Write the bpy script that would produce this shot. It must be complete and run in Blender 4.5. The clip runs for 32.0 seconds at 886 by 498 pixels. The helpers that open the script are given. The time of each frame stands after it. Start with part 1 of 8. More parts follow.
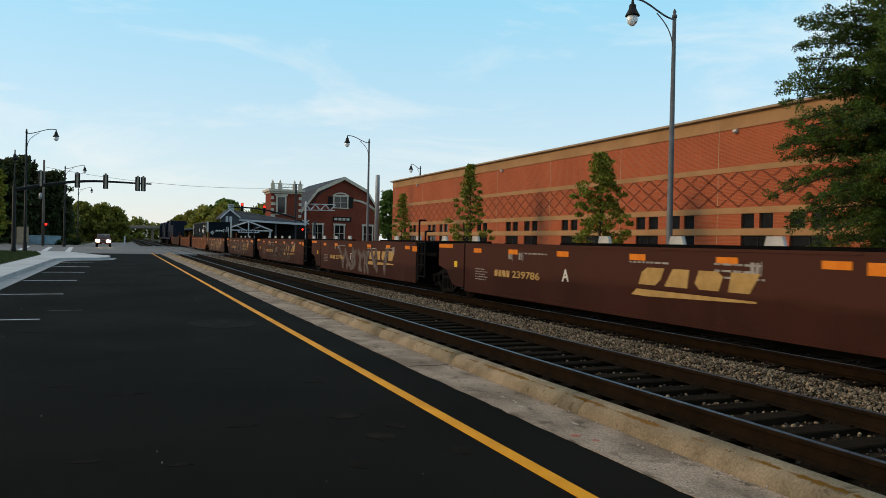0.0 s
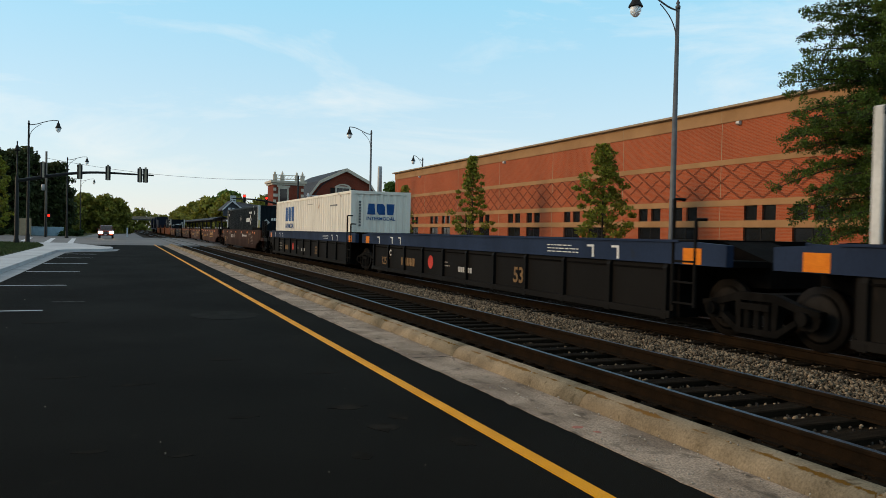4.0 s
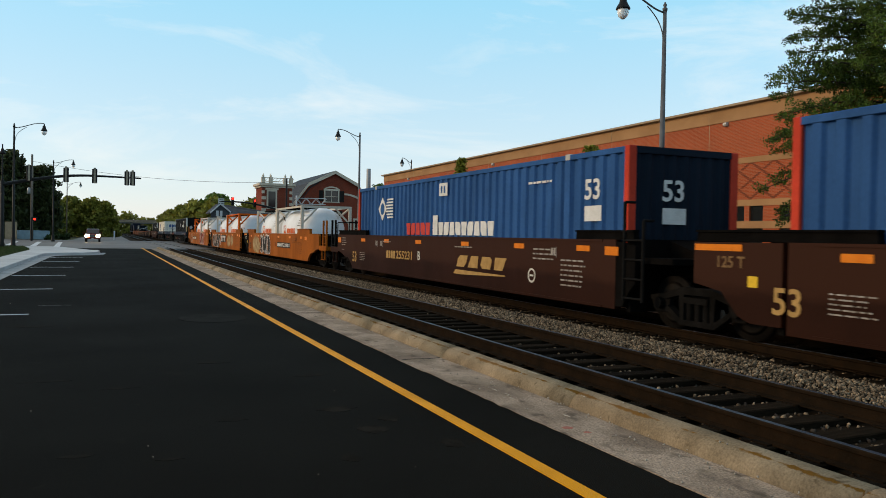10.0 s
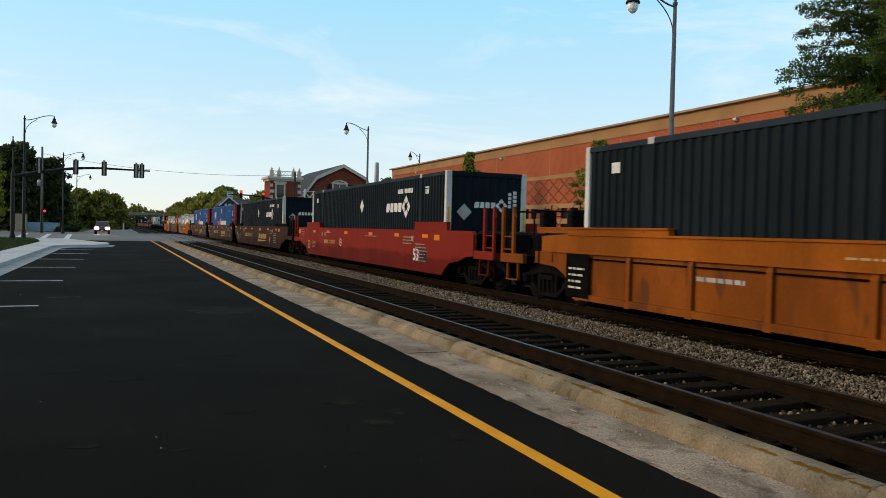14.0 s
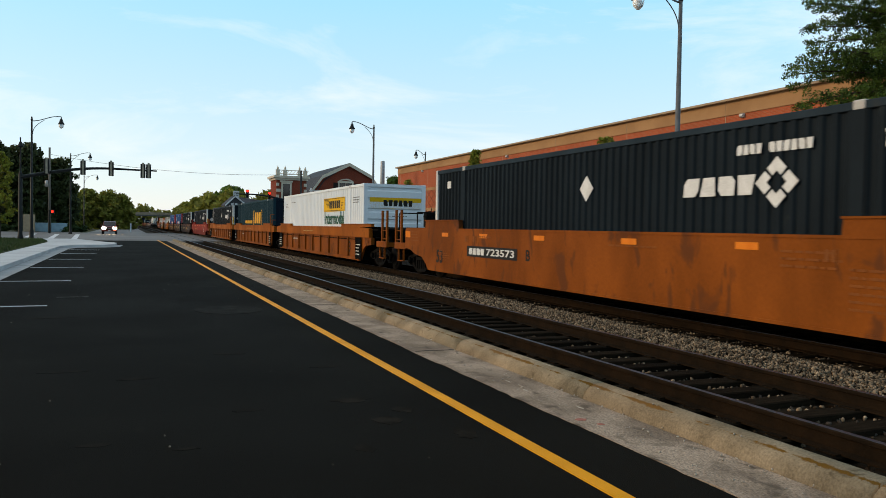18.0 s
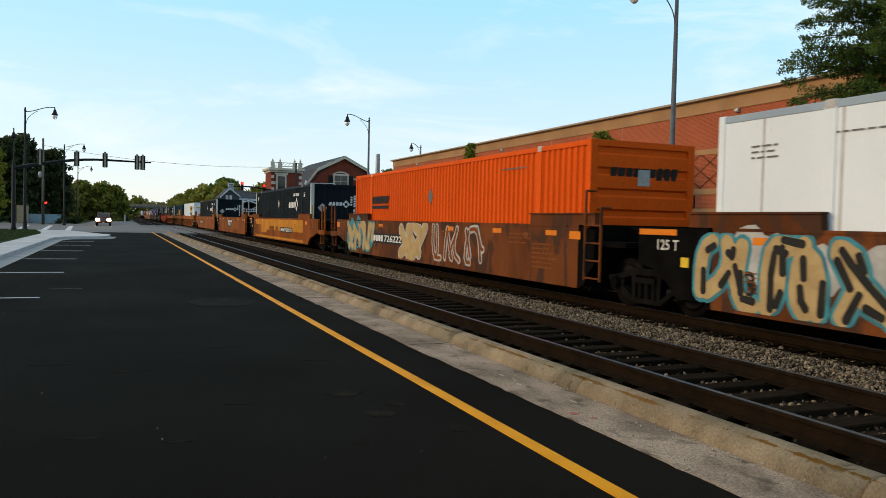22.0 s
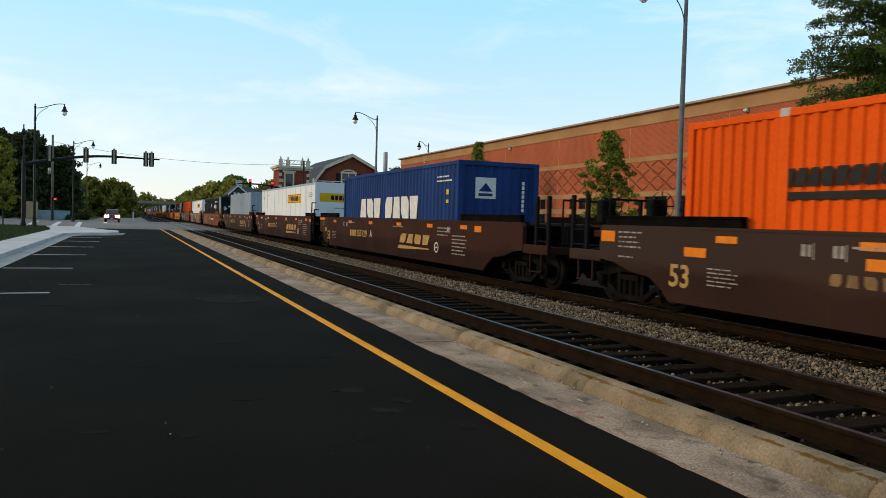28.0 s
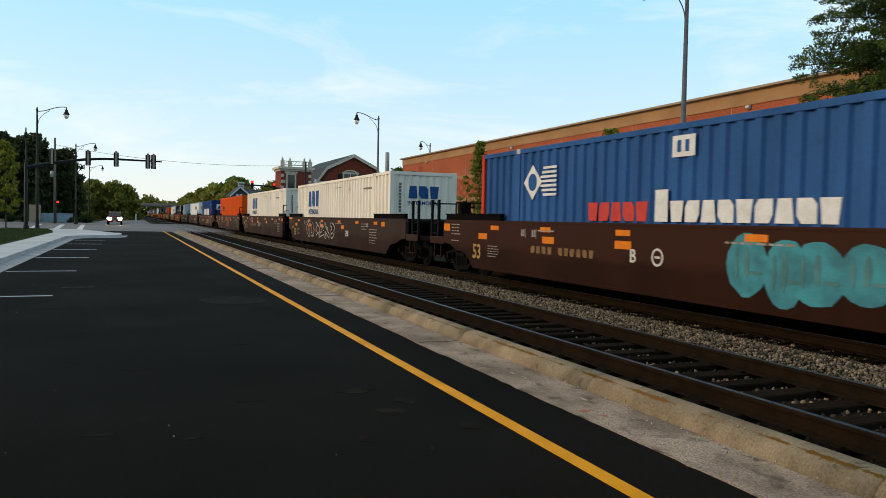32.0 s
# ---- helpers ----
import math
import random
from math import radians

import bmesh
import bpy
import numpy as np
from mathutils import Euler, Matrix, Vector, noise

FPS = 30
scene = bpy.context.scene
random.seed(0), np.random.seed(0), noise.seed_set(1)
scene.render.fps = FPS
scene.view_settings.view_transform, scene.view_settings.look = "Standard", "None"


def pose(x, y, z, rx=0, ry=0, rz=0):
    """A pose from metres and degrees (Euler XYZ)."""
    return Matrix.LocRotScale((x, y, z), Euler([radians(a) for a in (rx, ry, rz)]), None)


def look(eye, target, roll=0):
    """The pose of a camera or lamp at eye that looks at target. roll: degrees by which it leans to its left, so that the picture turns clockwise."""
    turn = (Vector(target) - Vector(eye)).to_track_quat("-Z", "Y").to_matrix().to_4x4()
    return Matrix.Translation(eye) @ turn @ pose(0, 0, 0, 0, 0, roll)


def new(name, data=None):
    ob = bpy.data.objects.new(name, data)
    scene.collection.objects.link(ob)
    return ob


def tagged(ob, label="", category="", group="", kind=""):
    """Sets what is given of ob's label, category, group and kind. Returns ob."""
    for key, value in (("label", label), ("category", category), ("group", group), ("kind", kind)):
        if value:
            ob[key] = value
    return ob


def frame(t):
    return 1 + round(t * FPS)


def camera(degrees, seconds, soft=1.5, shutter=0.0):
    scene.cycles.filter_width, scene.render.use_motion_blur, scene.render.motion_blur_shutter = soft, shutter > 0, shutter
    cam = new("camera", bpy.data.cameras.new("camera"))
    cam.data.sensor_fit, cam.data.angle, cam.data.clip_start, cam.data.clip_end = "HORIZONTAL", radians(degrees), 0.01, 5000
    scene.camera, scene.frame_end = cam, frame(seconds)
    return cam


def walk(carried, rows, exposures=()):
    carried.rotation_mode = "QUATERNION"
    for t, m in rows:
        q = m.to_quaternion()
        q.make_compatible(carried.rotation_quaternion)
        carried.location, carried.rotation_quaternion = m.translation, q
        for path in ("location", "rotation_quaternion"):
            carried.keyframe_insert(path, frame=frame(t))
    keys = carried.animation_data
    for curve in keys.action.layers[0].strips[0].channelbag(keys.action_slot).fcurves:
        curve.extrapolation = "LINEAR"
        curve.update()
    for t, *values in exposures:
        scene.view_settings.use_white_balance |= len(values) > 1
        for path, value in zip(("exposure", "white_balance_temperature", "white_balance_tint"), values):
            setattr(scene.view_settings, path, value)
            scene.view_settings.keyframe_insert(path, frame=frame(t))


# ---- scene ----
EXPOSURE = 0.0
# ---- camera: held by a standing person beside the street ----
cam = camera(60.81, 32.0, soft=0.45, shutter=0.09)
PATH = [
    (0, -0.009, 0.000, 1.609, 89.50, 1.21, -23.17),
    (0.5, -0.014, -0.006, 1.611, 89.64, 1.11, -23.07),
    (1, -0.004, 0.005, 1.613, 89.44, 1.07, -23.22),
    (1.5, -0.001, 0.001, 1.614, 89.21, 1.13, -23.14),
    (2, -0.010, -0.002, 1.610, 89.45, 1.11, -23.21),
    (2.5, -0.006, 0.004, 1.608, 89.12, 1.20, -23.41),
    (3, -0.006, 0.002, 1.606, 89.20, 1.21, -23.48),
    (3.5, -0.012, -0.001, 1.610, 89.05, 1.25, -23.29),
    (5.5, -0.002, 0.009, 1.607, 88.63, 1.20, -22.57),
    (6, -0.010, 0.006, 1.604, 88.89, 1.06, -22.79),
    (6.5, -0.005, 0.002, 1.609, 89.16, 1.20, -23.05),
    (7, -0.011, 0.004, 1.607, 88.96, 1.11, -23.33),
    (7.5, -0.005, -0.001, 1.603, 88.90, 0.91, -23.13),
    (8, -0.002, -0.001, 1.604, 88.74, 1.11, -23.60),
    (8.5, -0.001, 0.003, 1.603, 88.79, 1.40, -23.82),
    (9, -0.008, -0.003, 1.605, 88.85, 1.37, -23.77),
    (9.5, -0.003, 0.011, 1.603, 88.85, 1.22, -23.71),
    (10, -0.006, 0.011, 1.600, 89.05, 1.05, -23.84),
    (10.5, -0.005, 0.006, 1.602, 89.16, 1.05, -23.65),
    (11, -0.012, 0.004, 1.606, 89.45, 1.21, -23.24),
    (11.5, -0.012, 0.002, 1.597, 88.97, 1.16, -23.01),
    (12, -0.003, 0.005, 1.607, 88.74, 1.24, -23.48),
    (12.5, -0.011, 0.002, 1.604, 88.60, 1.27, -23.38),
    (13, -0.010, 0.004, 1.595, 88.53, 1.12, -23.27),
    (13.5, -0.005, -0.000, 1.599, 88.65, 1.18, -22.96),
    (14, -0.005, 0.001, 1.601, 88.59, 1.35, -23.26),
    (14.5, -0.009, 0.002, 1.598, 88.42, 1.35, -23.52),
    (16.5, 0.001, 0.003, 1.603, 88.26, 1.08, -22.97),
    (17, -0.002, -0.001, 1.600, 88.43, 1.17, -22.81),
    (17.5, -0.000, 0.005, 1.601, 88.44, 1.00, -22.66),
    (18, -0.007, 0.000, 1.598, 88.44, 1.02, -22.79),
    (18.5, 0.002, 0.003, 1.599, 88.21, 0.97, -22.91),
    (19, -0.000, 0.000, 1.600, 88.33, 1.06, -23.08),
    (19.5, -0.002, 0.003, 1.600, 88.26, 1.14, -23.09),
    (20, 0.001, 0.002, 1.601, 88.11, 1.21, -23.12),
    (20.5, 0.005, 0.003, 1.598, 87.90, 1.23, -23.04),
    (21, -0.001, 0.003, 1.597, 88.03, 1.33, -23.16),
    (21.5, -0.003, 0.009, 1.594, 88.01, 1.31, -23.10),
    (22, 0.005, 0.007, 1.600, 87.94, 1.31, -23.18),
    (22.5, -0.001, 0.008, 1.601, 87.74, 1.33, -23.14),
    (23, -0.002, 0.001, 1.596, 87.75, 1.34, -23.17),
    (23.5, 0.004, 0.006, 1.601, 87.80, 1.31, -22.99),
    (24, -0.006, 0.007, 1.595, 87.89, 1.30, -22.77),
    (24.5, -0.007, 0.002, 1.601, 88.07, 1.40, -22.74),
    (25, -0.005, 0.001, 1.600, 88.05, 1.46, -22.77),
    (25.5, -0.007, 0.007, 1.594, 87.94, 1.53, -22.75),
    (27.5, -0.011, 0.007, 1.597, 87.81, 1.54, -22.59),
    (28, -0.006, -0.006, 1.595, 87.82, 1.67, -22.65),
    (28.5, -0.008, 0.001, 1.597, 87.92, 1.50, -22.54),
    (29, -0.004, 0.008, 1.597, 88.06, 1.54, -22.38),
    (29.5, -0.011, 0.007, 1.596, 87.95, 1.55, -22.47),
    (30, -0.007, 0.005, 1.596, 87.93, 1.40, -22.42),
    (30.5, -0.005, 0.004, 1.599, 87.95, 1.32, -22.45),
    (31, -0.006, 0.005, 1.591, 87.95, 1.31, -22.40),
    (31.5, 0.001, 0.007, 1.593, 87.99, 1.19, -22.45),
    (32, 0.002, 0.009, 1.594, 87.79, 1.18, -22.46),
]


def carried_pose(x, y, z, tilt, roll, turn):
    """Camera pose: turn about the vertical, tilt up from straight down, then roll about the line of sight."""
    return pose(x, y, z) @ pose(0, 0, 0, tilt, 0, turn) @ pose(0, 0, 0, 0, 0, roll)


walk(cam, [(t, carried_pose(*row)) for t, *row in PATH], [(0, EXPOSURE - 0.12, 7800, 13), (8, EXPOSURE - 0.10, 7800, 13), (16, EXPOSURE, 7800, 13), (22, EXPOSURE + 0.06, 7800, 13), (32, EXPOSURE + 0.02, 7800, 13)])

# ---- light: a clear evening, the sun low and soft behind the houses on the near side ----
SUN_TURN, SUN_UP = -74.0, 20.0   # degrees clockwise from the track's direction, degrees above the horizon
world = bpy.data.worlds.new("evening_sky")
scene.world = world
world.use_nodes = True
wn, wl = world.node_tree.nodes, world.node_tree.links
wn.clear()
w_out = wn.new("ShaderNodeOutputWorld")
w_bg = wn.new("ShaderNodeBackground")
w_sky = wn.new("ShaderNodeTexSky")
w_sky.sky_type = "NISHITA"
w_sky.sun_disc = False
w_sky.sun_elevation = radians(SUN_UP)
w_sky.sun_rotation = radians(SUN_TURN)
w_sky.altitude = 50
w_sky.air_density, w_sky.dust_density, w_sky.ozone_density = 1.0, 0.35, 2.4
w_bg.inputs["Strength"].default_value = 0.25
# thin high cloud
w_co = wn.new("ShaderNodeTexCoord")
w_map = wn.new("ShaderNodeMapping")
w_map.inputs["Scale"].default_value = (1.2, 1.6, 5.0)
w_map.inputs["Rotation"].default_value = (0.25, 0.1, 0.5)
w_noise = wn.new("ShaderNodeTexNoise")
w_noise.inputs["Scale"].default_value = 2.3
w_noise.inputs["Detail"].default_value = 7
w_noise.inputs["Roughness"].default_value = 0.62
w_noise.inputs["Distortion"].default_value = 0.5
w_ramp = wn.new("ShaderNodeValToRGB")
w_ramp.color_ramp.elements[0].position, w_ramp.color_ramp.elements[1].position = 0.50, 0.74
w_ramp.color_ramp.elements[0].color, w_ramp.color_ramp.elements[1].color = (0, 0, 0, 1), (0.4, 0.4, 0.4, 1)
w_mix = wn.new("ShaderNodeMix")
w_mix.data_type = "RGBA"
w_mix.inputs["B"].default_value = (4.6, 4.7, 4.85, 1)
w_veil = wn.new("ShaderNodeMix")       # a thin even veil high up
w_veil.data_type = "RGBA"
w_veil.inputs["Factor"].default_value = 0.76
w_tone = wn.new("ShaderNodeMix")       # pale above the horizon, clear blue overhead
w_tone.data_type = "RGBA"
w_tone.inputs["A"].default_value = (2.75, 3.40, 4.25, 1)
w_tone.inputs["B"].default_value = (1.05, 3.45, 5.20, 1)
w_sep = wn.new("ShaderNodeSeparateXYZ")
w_high = wn.new("ShaderNodeMapRange")
w_high.inputs["From Min"].default_value, w_high.inputs["From Max"].default_value = 0.02, 0.34
wl.new(w_co.outputs["Generated"], w_map.inputs["Vector"])
wl.new(w_map.outputs["Vector"], w_noise.inputs["Vector"])
wl.new(w_noise.outputs["Fac"], w_ramp.inputs["Fac"])
wl.new(w_ramp.outputs["Color"], w_mix.inputs["Factor"])
wl.new(w_sky.outputs["Color"], w_veil.inputs["A"])
wl.new(w_veil.outputs["Result"], w_mix.inputs["A"])
wl.new(w_co.outputs["Generated"], w_sep.inputs["Vector"])
wl.new(w_sep.outputs["Z"], w_high.inputs["Value"])
wl.new(w_high.outputs["Result"], w_tone.inputs["Factor"])
w_zen = wn.new("ShaderNodeMix")        # zenith, out of view, made paler to warm the light from above
w_zen.data_type = "RGBA"
w_zen.inputs["B"].default_value = (2.7, 3.2, 3.9, 1)
w_up = wn.new("ShaderNodeMapRange")
w_up.inputs["From Min"].default_value, w_up.inputs["From Max"].default_value = 0.40, 0.85
wl.new(w_sep.outputs["Z"], w_up.inputs["Value"])
wl.new(w_up.outputs["Result"], w_zen.inputs["Factor"])
wl.new(w_tone.outputs["Result"], w_zen.inputs["A"])
wl.new(w_zen.outputs["Result"], w_veil.inputs["B"])
wl.new(w_mix.outputs["Result"], w_bg.inputs["Color"])
wl.new(w_bg.outputs["Background"], w_out.inputs["Surface"])

sun = new("sun", bpy.data.lights.new("sun", "SUN"))
sun.data.energy, sun.data.angle, sun.data.color = 2.15, radians(18), (1.0, 0.75, 0.47)
sun_from = Vector((math.sin(radians(SUN_TURN)) * math.cos(radians(SUN_UP)), math.cos(radians(SUN_TURN)) * math.cos(radians(SUN_UP)), math.sin(radians(SUN_UP))))
sun.matrix_world = look(sun_from * 100, (0, 0, 0))

# ---- materials ----
MATS = {}


def mat(name, c1, c2=None, scale=4.0, rough=0.6, metal=0.0, bump=0.15, fine=60.0, stretch=(1, 1, 1), lo=0.35, hi=0.65, c3=None, spots=0.0, spot_scale=9.0, vary=0.0, emit=0.0, spec=0.12, spot_soft=0.08, grain=0.72):
    """A surface: two colours mixed by broad noise, speckled by fine noise, a third colour in spots (rust, stains), fine relief."""
    m = bpy.data.materials.new(name)
    m.use_nodes = True
    nt = m.node_tree
    n, l = nt.nodes, nt.links
    b = n["Principled BSDF"]
    b.inputs["Roughness"].default_value = rough
    b.inputs["Metallic"].default_value = metal
    b.inputs["Specular IOR Level"].default_value = spec
    c2 = c2 or tuple(v * 0.8 for v in c1)
    co = n.new("ShaderNodeTexCoord")
    mp = n.new("ShaderNodeMapping")
    mp.inputs["Scale"].default_value = stretch
    l.new(co.outputs["Object"], mp.inputs["Vector"])

    def noise_of(s, detail, distort=0.0):
        t = n.new("ShaderNodeTexNoise")
        t.inputs["Scale"].default_value = s
        t.inputs["Detail"].default_value = detail
        t.inputs["Distortion"].default_value = distort
        l.new(mp.outputs["Vector"], t.inputs["Vector"])
        return t

    def ramp_of(src, a, z):
        r = n.new("ShaderNodeMapRange")
        r.inputs["From Min"].default_value, r.inputs["From Max"].default_value = a, z
        l.new(src, r.inputs["Value"])
        return r.outputs["Result"]

    def mix_of(fac, a, bb, kind="MIX"):
        x = n.new("ShaderNodeMix")
        x.data_type = "RGBA"
        x.blend_type = kind
        for key, v in (("Factor", fac), ("A", a), ("B", bb)):
            if isinstance(v, bpy.types.NodeSocket):
                l.new(v, x.inputs[key])
            else:
                x.inputs[key].default_value = v if key == "Factor" else (*v, 1)
        return x.outputs["Result"]

    big = noise_of(scale, 4, 0.3)
    small = noise_of(fine, 3)
    col = mix_of(ramp_of(big.outputs["Fac"], lo, hi), c1, c2)
    col = mix_of(ramp_of(small.outputs["Fac"], 0.2, 0.8), col, mix_of(1.0, col, (grain, grain, grain), "MULTIPLY"))
    if c3:
        sp = noise_of(spot_scale, 6, 0.8)
        col = mix_of(ramp_of(sp.outputs["Fac"], 0.62 - spots, 0.62 - spots + spot_soft), col, c3)
    if vary:
        info = n.new("ShaderNodeObjectInfo")
        hsv = n.new("ShaderNodeHueSaturation")
        l.new(ramp_of(info.outputs["Random"], 0.0, 1.0), hsv.inputs["Fac"])
        v = n.new("ShaderNodeMapRange")
        v.inputs["To Min"].default_value, v.inputs["To Max"].default_value = 1 - vary, 1 + vary
        l.new(info.outputs["Random"], v.inputs["Value"])
        hsv.inputs["Fac"].default_value = 1.0
        for lk in list(hsv.inputs["Fac"].links):
            l.remove(lk)
        l.new(v.outputs["Result"], hsv.inputs["Value"])
        l.new(col, hsv.inputs["Color"])
        col = hsv.outputs["Color"]
    l.new(col, b.inputs["Base Color"])
    rr = n.new("ShaderNodeMapRange")
    rr.inputs["To Min"].default_value, rr.inputs["To Max"].default_value = max(0.02, rough - 0.12), min(1, rough + 0.12)
    l.new(big.outputs["Fac"], rr.inputs["Value"])
    l.new(rr.outputs["Result"], b.inputs["Roughness"])
    if bump:
        bp = n.new("ShaderNodeBump")
        bp.inputs["Strength"].default_value = bump
        bp.inputs["Distance"].default_value = 0.02
        l.new(small.outputs["Fac"], bp.inputs["Height"])
        l.new(bp.outputs["Normal"], b.inputs["Normal"])
    if emit:
        b.inputs["Emission Color"].default_value = (*c1, 1)
        b.inputs["Emission Strength"].default_value = emit
    MATS[name] = m
    return m


asphalt_new = mat("asphalt_new", (0.0092, 0.0080, 0.0060), (0.0060, 0.0052, 0.0039), scale=0.35, rough=0.85, bump=0.5, fine=130, c3=(0.0165, 0.0150, 0.0120), spots=-0.05, spot_scale=1.3, spec=0.023)
asphalt_old = mat("asphalt_old", (0.155, 0.15, 0.148), (0.105, 0.103, 0.102), scale=0.12, rough=0.85, bump=0.3, fine=40, spec=0.3)
concrete = mat("concrete", (0.46, 0.345, 0.255), (0.250, 0.182, 0.132), scale=1.8, grain=0.32, rough=0.9, bump=0.6, fine=60, spot_soft=0.14, c3=(0.095, 0.070, 0.050), spots=0.05, spot_scale=5.5, lo=0.38, hi=0.62, stretch=(1.0, 0.75, 1))
sidewalk_mat = mat("pale_concrete", (0.50, 0.51, 0.52), (0.39, 0.40, 0.41), scale=0.6, rough=0.85, bump=0.2, fine=40)
curb_mat = mat("curb_concrete", (0.335, 0.250, 0.160), (0.200, 0.148, 0.092), grain=0.5, scale=2.4, rough=0.88, bump=0.3, fine=60, spot_soft=0.12, c3=(0.085, 0.060, 0.034), spots=0.0, spot_scale=7.5)
yellow_paint = mat("yellow_road_paint", (0.80, 0.325, 0.008), (0.66, 0.26, 0.007), scale=2.0, rough=0.65, bump=0.3, fine=120)
white_paint = mat("white_road_paint", (0.62, 0.63, 0.65), (0.45, 0.46, 0.47), scale=3.0, rough=0.7, bump=0.3, fine=120)
grass_mat = mat("lawn", (0.042, 0.048, 0.015), (0.026, 0.032, 0.011), scale=2.0, rough=0.9, bump=0.8, fine=60)
dirt = mat("ballast_dirt", (0.024, 0.0170, 0.0105), (0.014, 0.0100, 0.0064), scale=2.5, rough=0.95, bump=0.9, fine=25, spec=0.04)
tie_mat = mat("weathered_tie_wood", (0.017, 0.0118, 0.0072), (0.0085, 0.006, 0.0038), scale=3, rough=0.9, bump=0.5, fine=30, stretch=(1, 6, 6), vary=0.35, spec=0.03)
stone_mat = mat("ballast_stone", (0.205, 0.154, 0.104), (0.070, 0.053, 0.037), scale=9.0, rough=0.9, bump=0.3, fine=60, lo=0.3, hi=0.7)
rail_side = mat("rusty_rail", (0.0175, 0.0100, 0.0052), (0.0105, 0.0070, 0.0042), scale=5, rough=0.85, bump=0.3, fine=40, metal=0.0, spec=0.03)
rail_head = mat("polished_rail_head", (0.105, 0.13, 0.17), (0.06, 0.075, 0.10), scale=6, rough=0.42, metal=0.9, bump=0.05, spec=0.4)
tan_stone = mat("tan_cast_stone", (0.37, 0.205, 0.10), (0.30, 0.165, 0.08), scale=0.6, rough=0.85, bump=0.1)


def rust_band(m, lo, hi, rust):
    """A broken rusty stain along an edge between two distances across the track."""
    n, l = m.node_tree.nodes, m.node_tree.links
    b = n["Principled BSDF"]
    src = b.inputs["Base Color"].links[0].from_socket
    co = n.new("ShaderNodeTexCoord")
    sep = n.new("ShaderNodeSeparateXYZ")
    l.new(co.outputs["Object"], sep.inputs["Vector"])
    t = n.new("ShaderNodeTexNoise")
    t.inputs["Scale"].default_value, t.inputs["Detail"].default_value, t.inputs["Roughness"].default_value = 2.2, 8, 0.72
    l.new(co.outputs["Object"], t.inputs["Vector"])
    mid = n.new("ShaderNodeMath")
    mid.operation = "SUBTRACT"
    l.new(sep.outputs["X"], mid.inputs[0])
    mid.inputs[1].default_value = (lo + hi) / 2
    ab = n.new("ShaderNodeMath")
    ab.operation = "ABSOLUTE"
    l.new(mid.outputs["Value"], ab.inputs[0])
    band = n.new("ShaderNodeMapRange")
    band.inputs["From Min"].default_value, band.inputs["From Max"].default_value = 0.0, (hi - lo) / 2
    band.inputs["To Min"].default_value, band.inputs["To Max"].default_value = 0.12, -0.22
    l.new(ab.outputs["Value"], band.inputs["Value"])
    add = n.new("ShaderNodeMath")
    l.new(band.outputs["Result"], add.inputs[0])
    l.new(t.outputs["Fac"], add.inputs[1])
    r = n.new("ShaderNodeMapRange")
    r.inputs["From Min"].default_value, r.inputs["From Max"].default_value = 0.53, 0.60
    l.new(add.outputs["Value"], r.inputs["Value"])
    x = n.new("ShaderNodeMix")
    x.data_type = "RGBA"
    l.new(r.outputs["Result"], x.inputs["Factor"])
    l.new(src, x.inputs["A"])
    x.inputs["B"].default_value = (*rust, 1)
    l.new(x.outputs["Result"], b.inputs["Base Color"])


rust_band(curb_mat, 4.05, 4.17, (0.130, 0.060, 0.010))


# ---- mesh helpers ----
def box(bm, x0, x1, y0, y1, z0, z1, bevel=0.0):
    """A box between the given bounds, its edges bevelled if asked."""
    vs = [bm.verts.new(p) for p in ((x0, y0, z0), (x1, y0, z0), (x1, y1, z0), (x0, y1, z0), (x0, y0, z1), (x1, y0, z1), (x1, y1, z1), (x0, y1, z1))]
    fs = [bm.faces.new([vs[i] for i in q]) for q in ((3, 2, 1, 0), (4, 5, 6, 7), (0, 1, 5, 4), (1, 2, 6, 5), (2, 3, 7, 6), (3, 0, 4, 7))]
    if bevel:
        es = list({e for f in fs for e in f.edges})
        bmesh.ops.bevel(bm, geom=es, offset=bevel, segments=1, affect="EDGES", profile=0.5)
    return bm


def prism(bm, outline, axis, a, z, bevel=0.0):
    """A polygon given in the plane across axis ('x': (y, z), 'y': (x, z), 'z': (x, y)), extruded from a to z."""
    def at(u, v, w):
        return {"x": (w, u, v), "y": (u, w, v), "z": (u, v, w)}[axis]
    lo = [bm.verts.new(at(u, v, a)) for u, v in outline]
    hi = [bm.verts.new(at(u, v, z)) for u, v in outline]
    k = len(outline)
    fs = [bm.faces.new(lo), bm.faces.new(hi[::-1])] + [bm.faces.new((lo[i], hi[i], hi[(i + 1) % k], lo[(i + 1) % k])) for i in range(k)]
    bmesh.ops.recalc_face_normals(bm, faces=fs)
    if bevel:
        bmesh.ops.bevel(bm, geom=list({e for f in fs for e in f.edges}), offset=bevel, segments=1, affect="EDGES", profile=0.5)
    return bm


def rod(bm, p, q, r0, r1=None, sides=8):
    """A round bar from p to q."""
    p, q = Vector(p), Vector(q)
    m = Matrix.Translation((p + q) / 2) @ (q - p).to_track_quat("Z", "Y").to_matrix().to_4x4()
    bmesh.ops.create_cone(bm, cap_ends=True, segments=sides, radius1=r0, radius2=r0 if r1 is None else r1, depth=(q - p).length, matrix=m)
    return bm


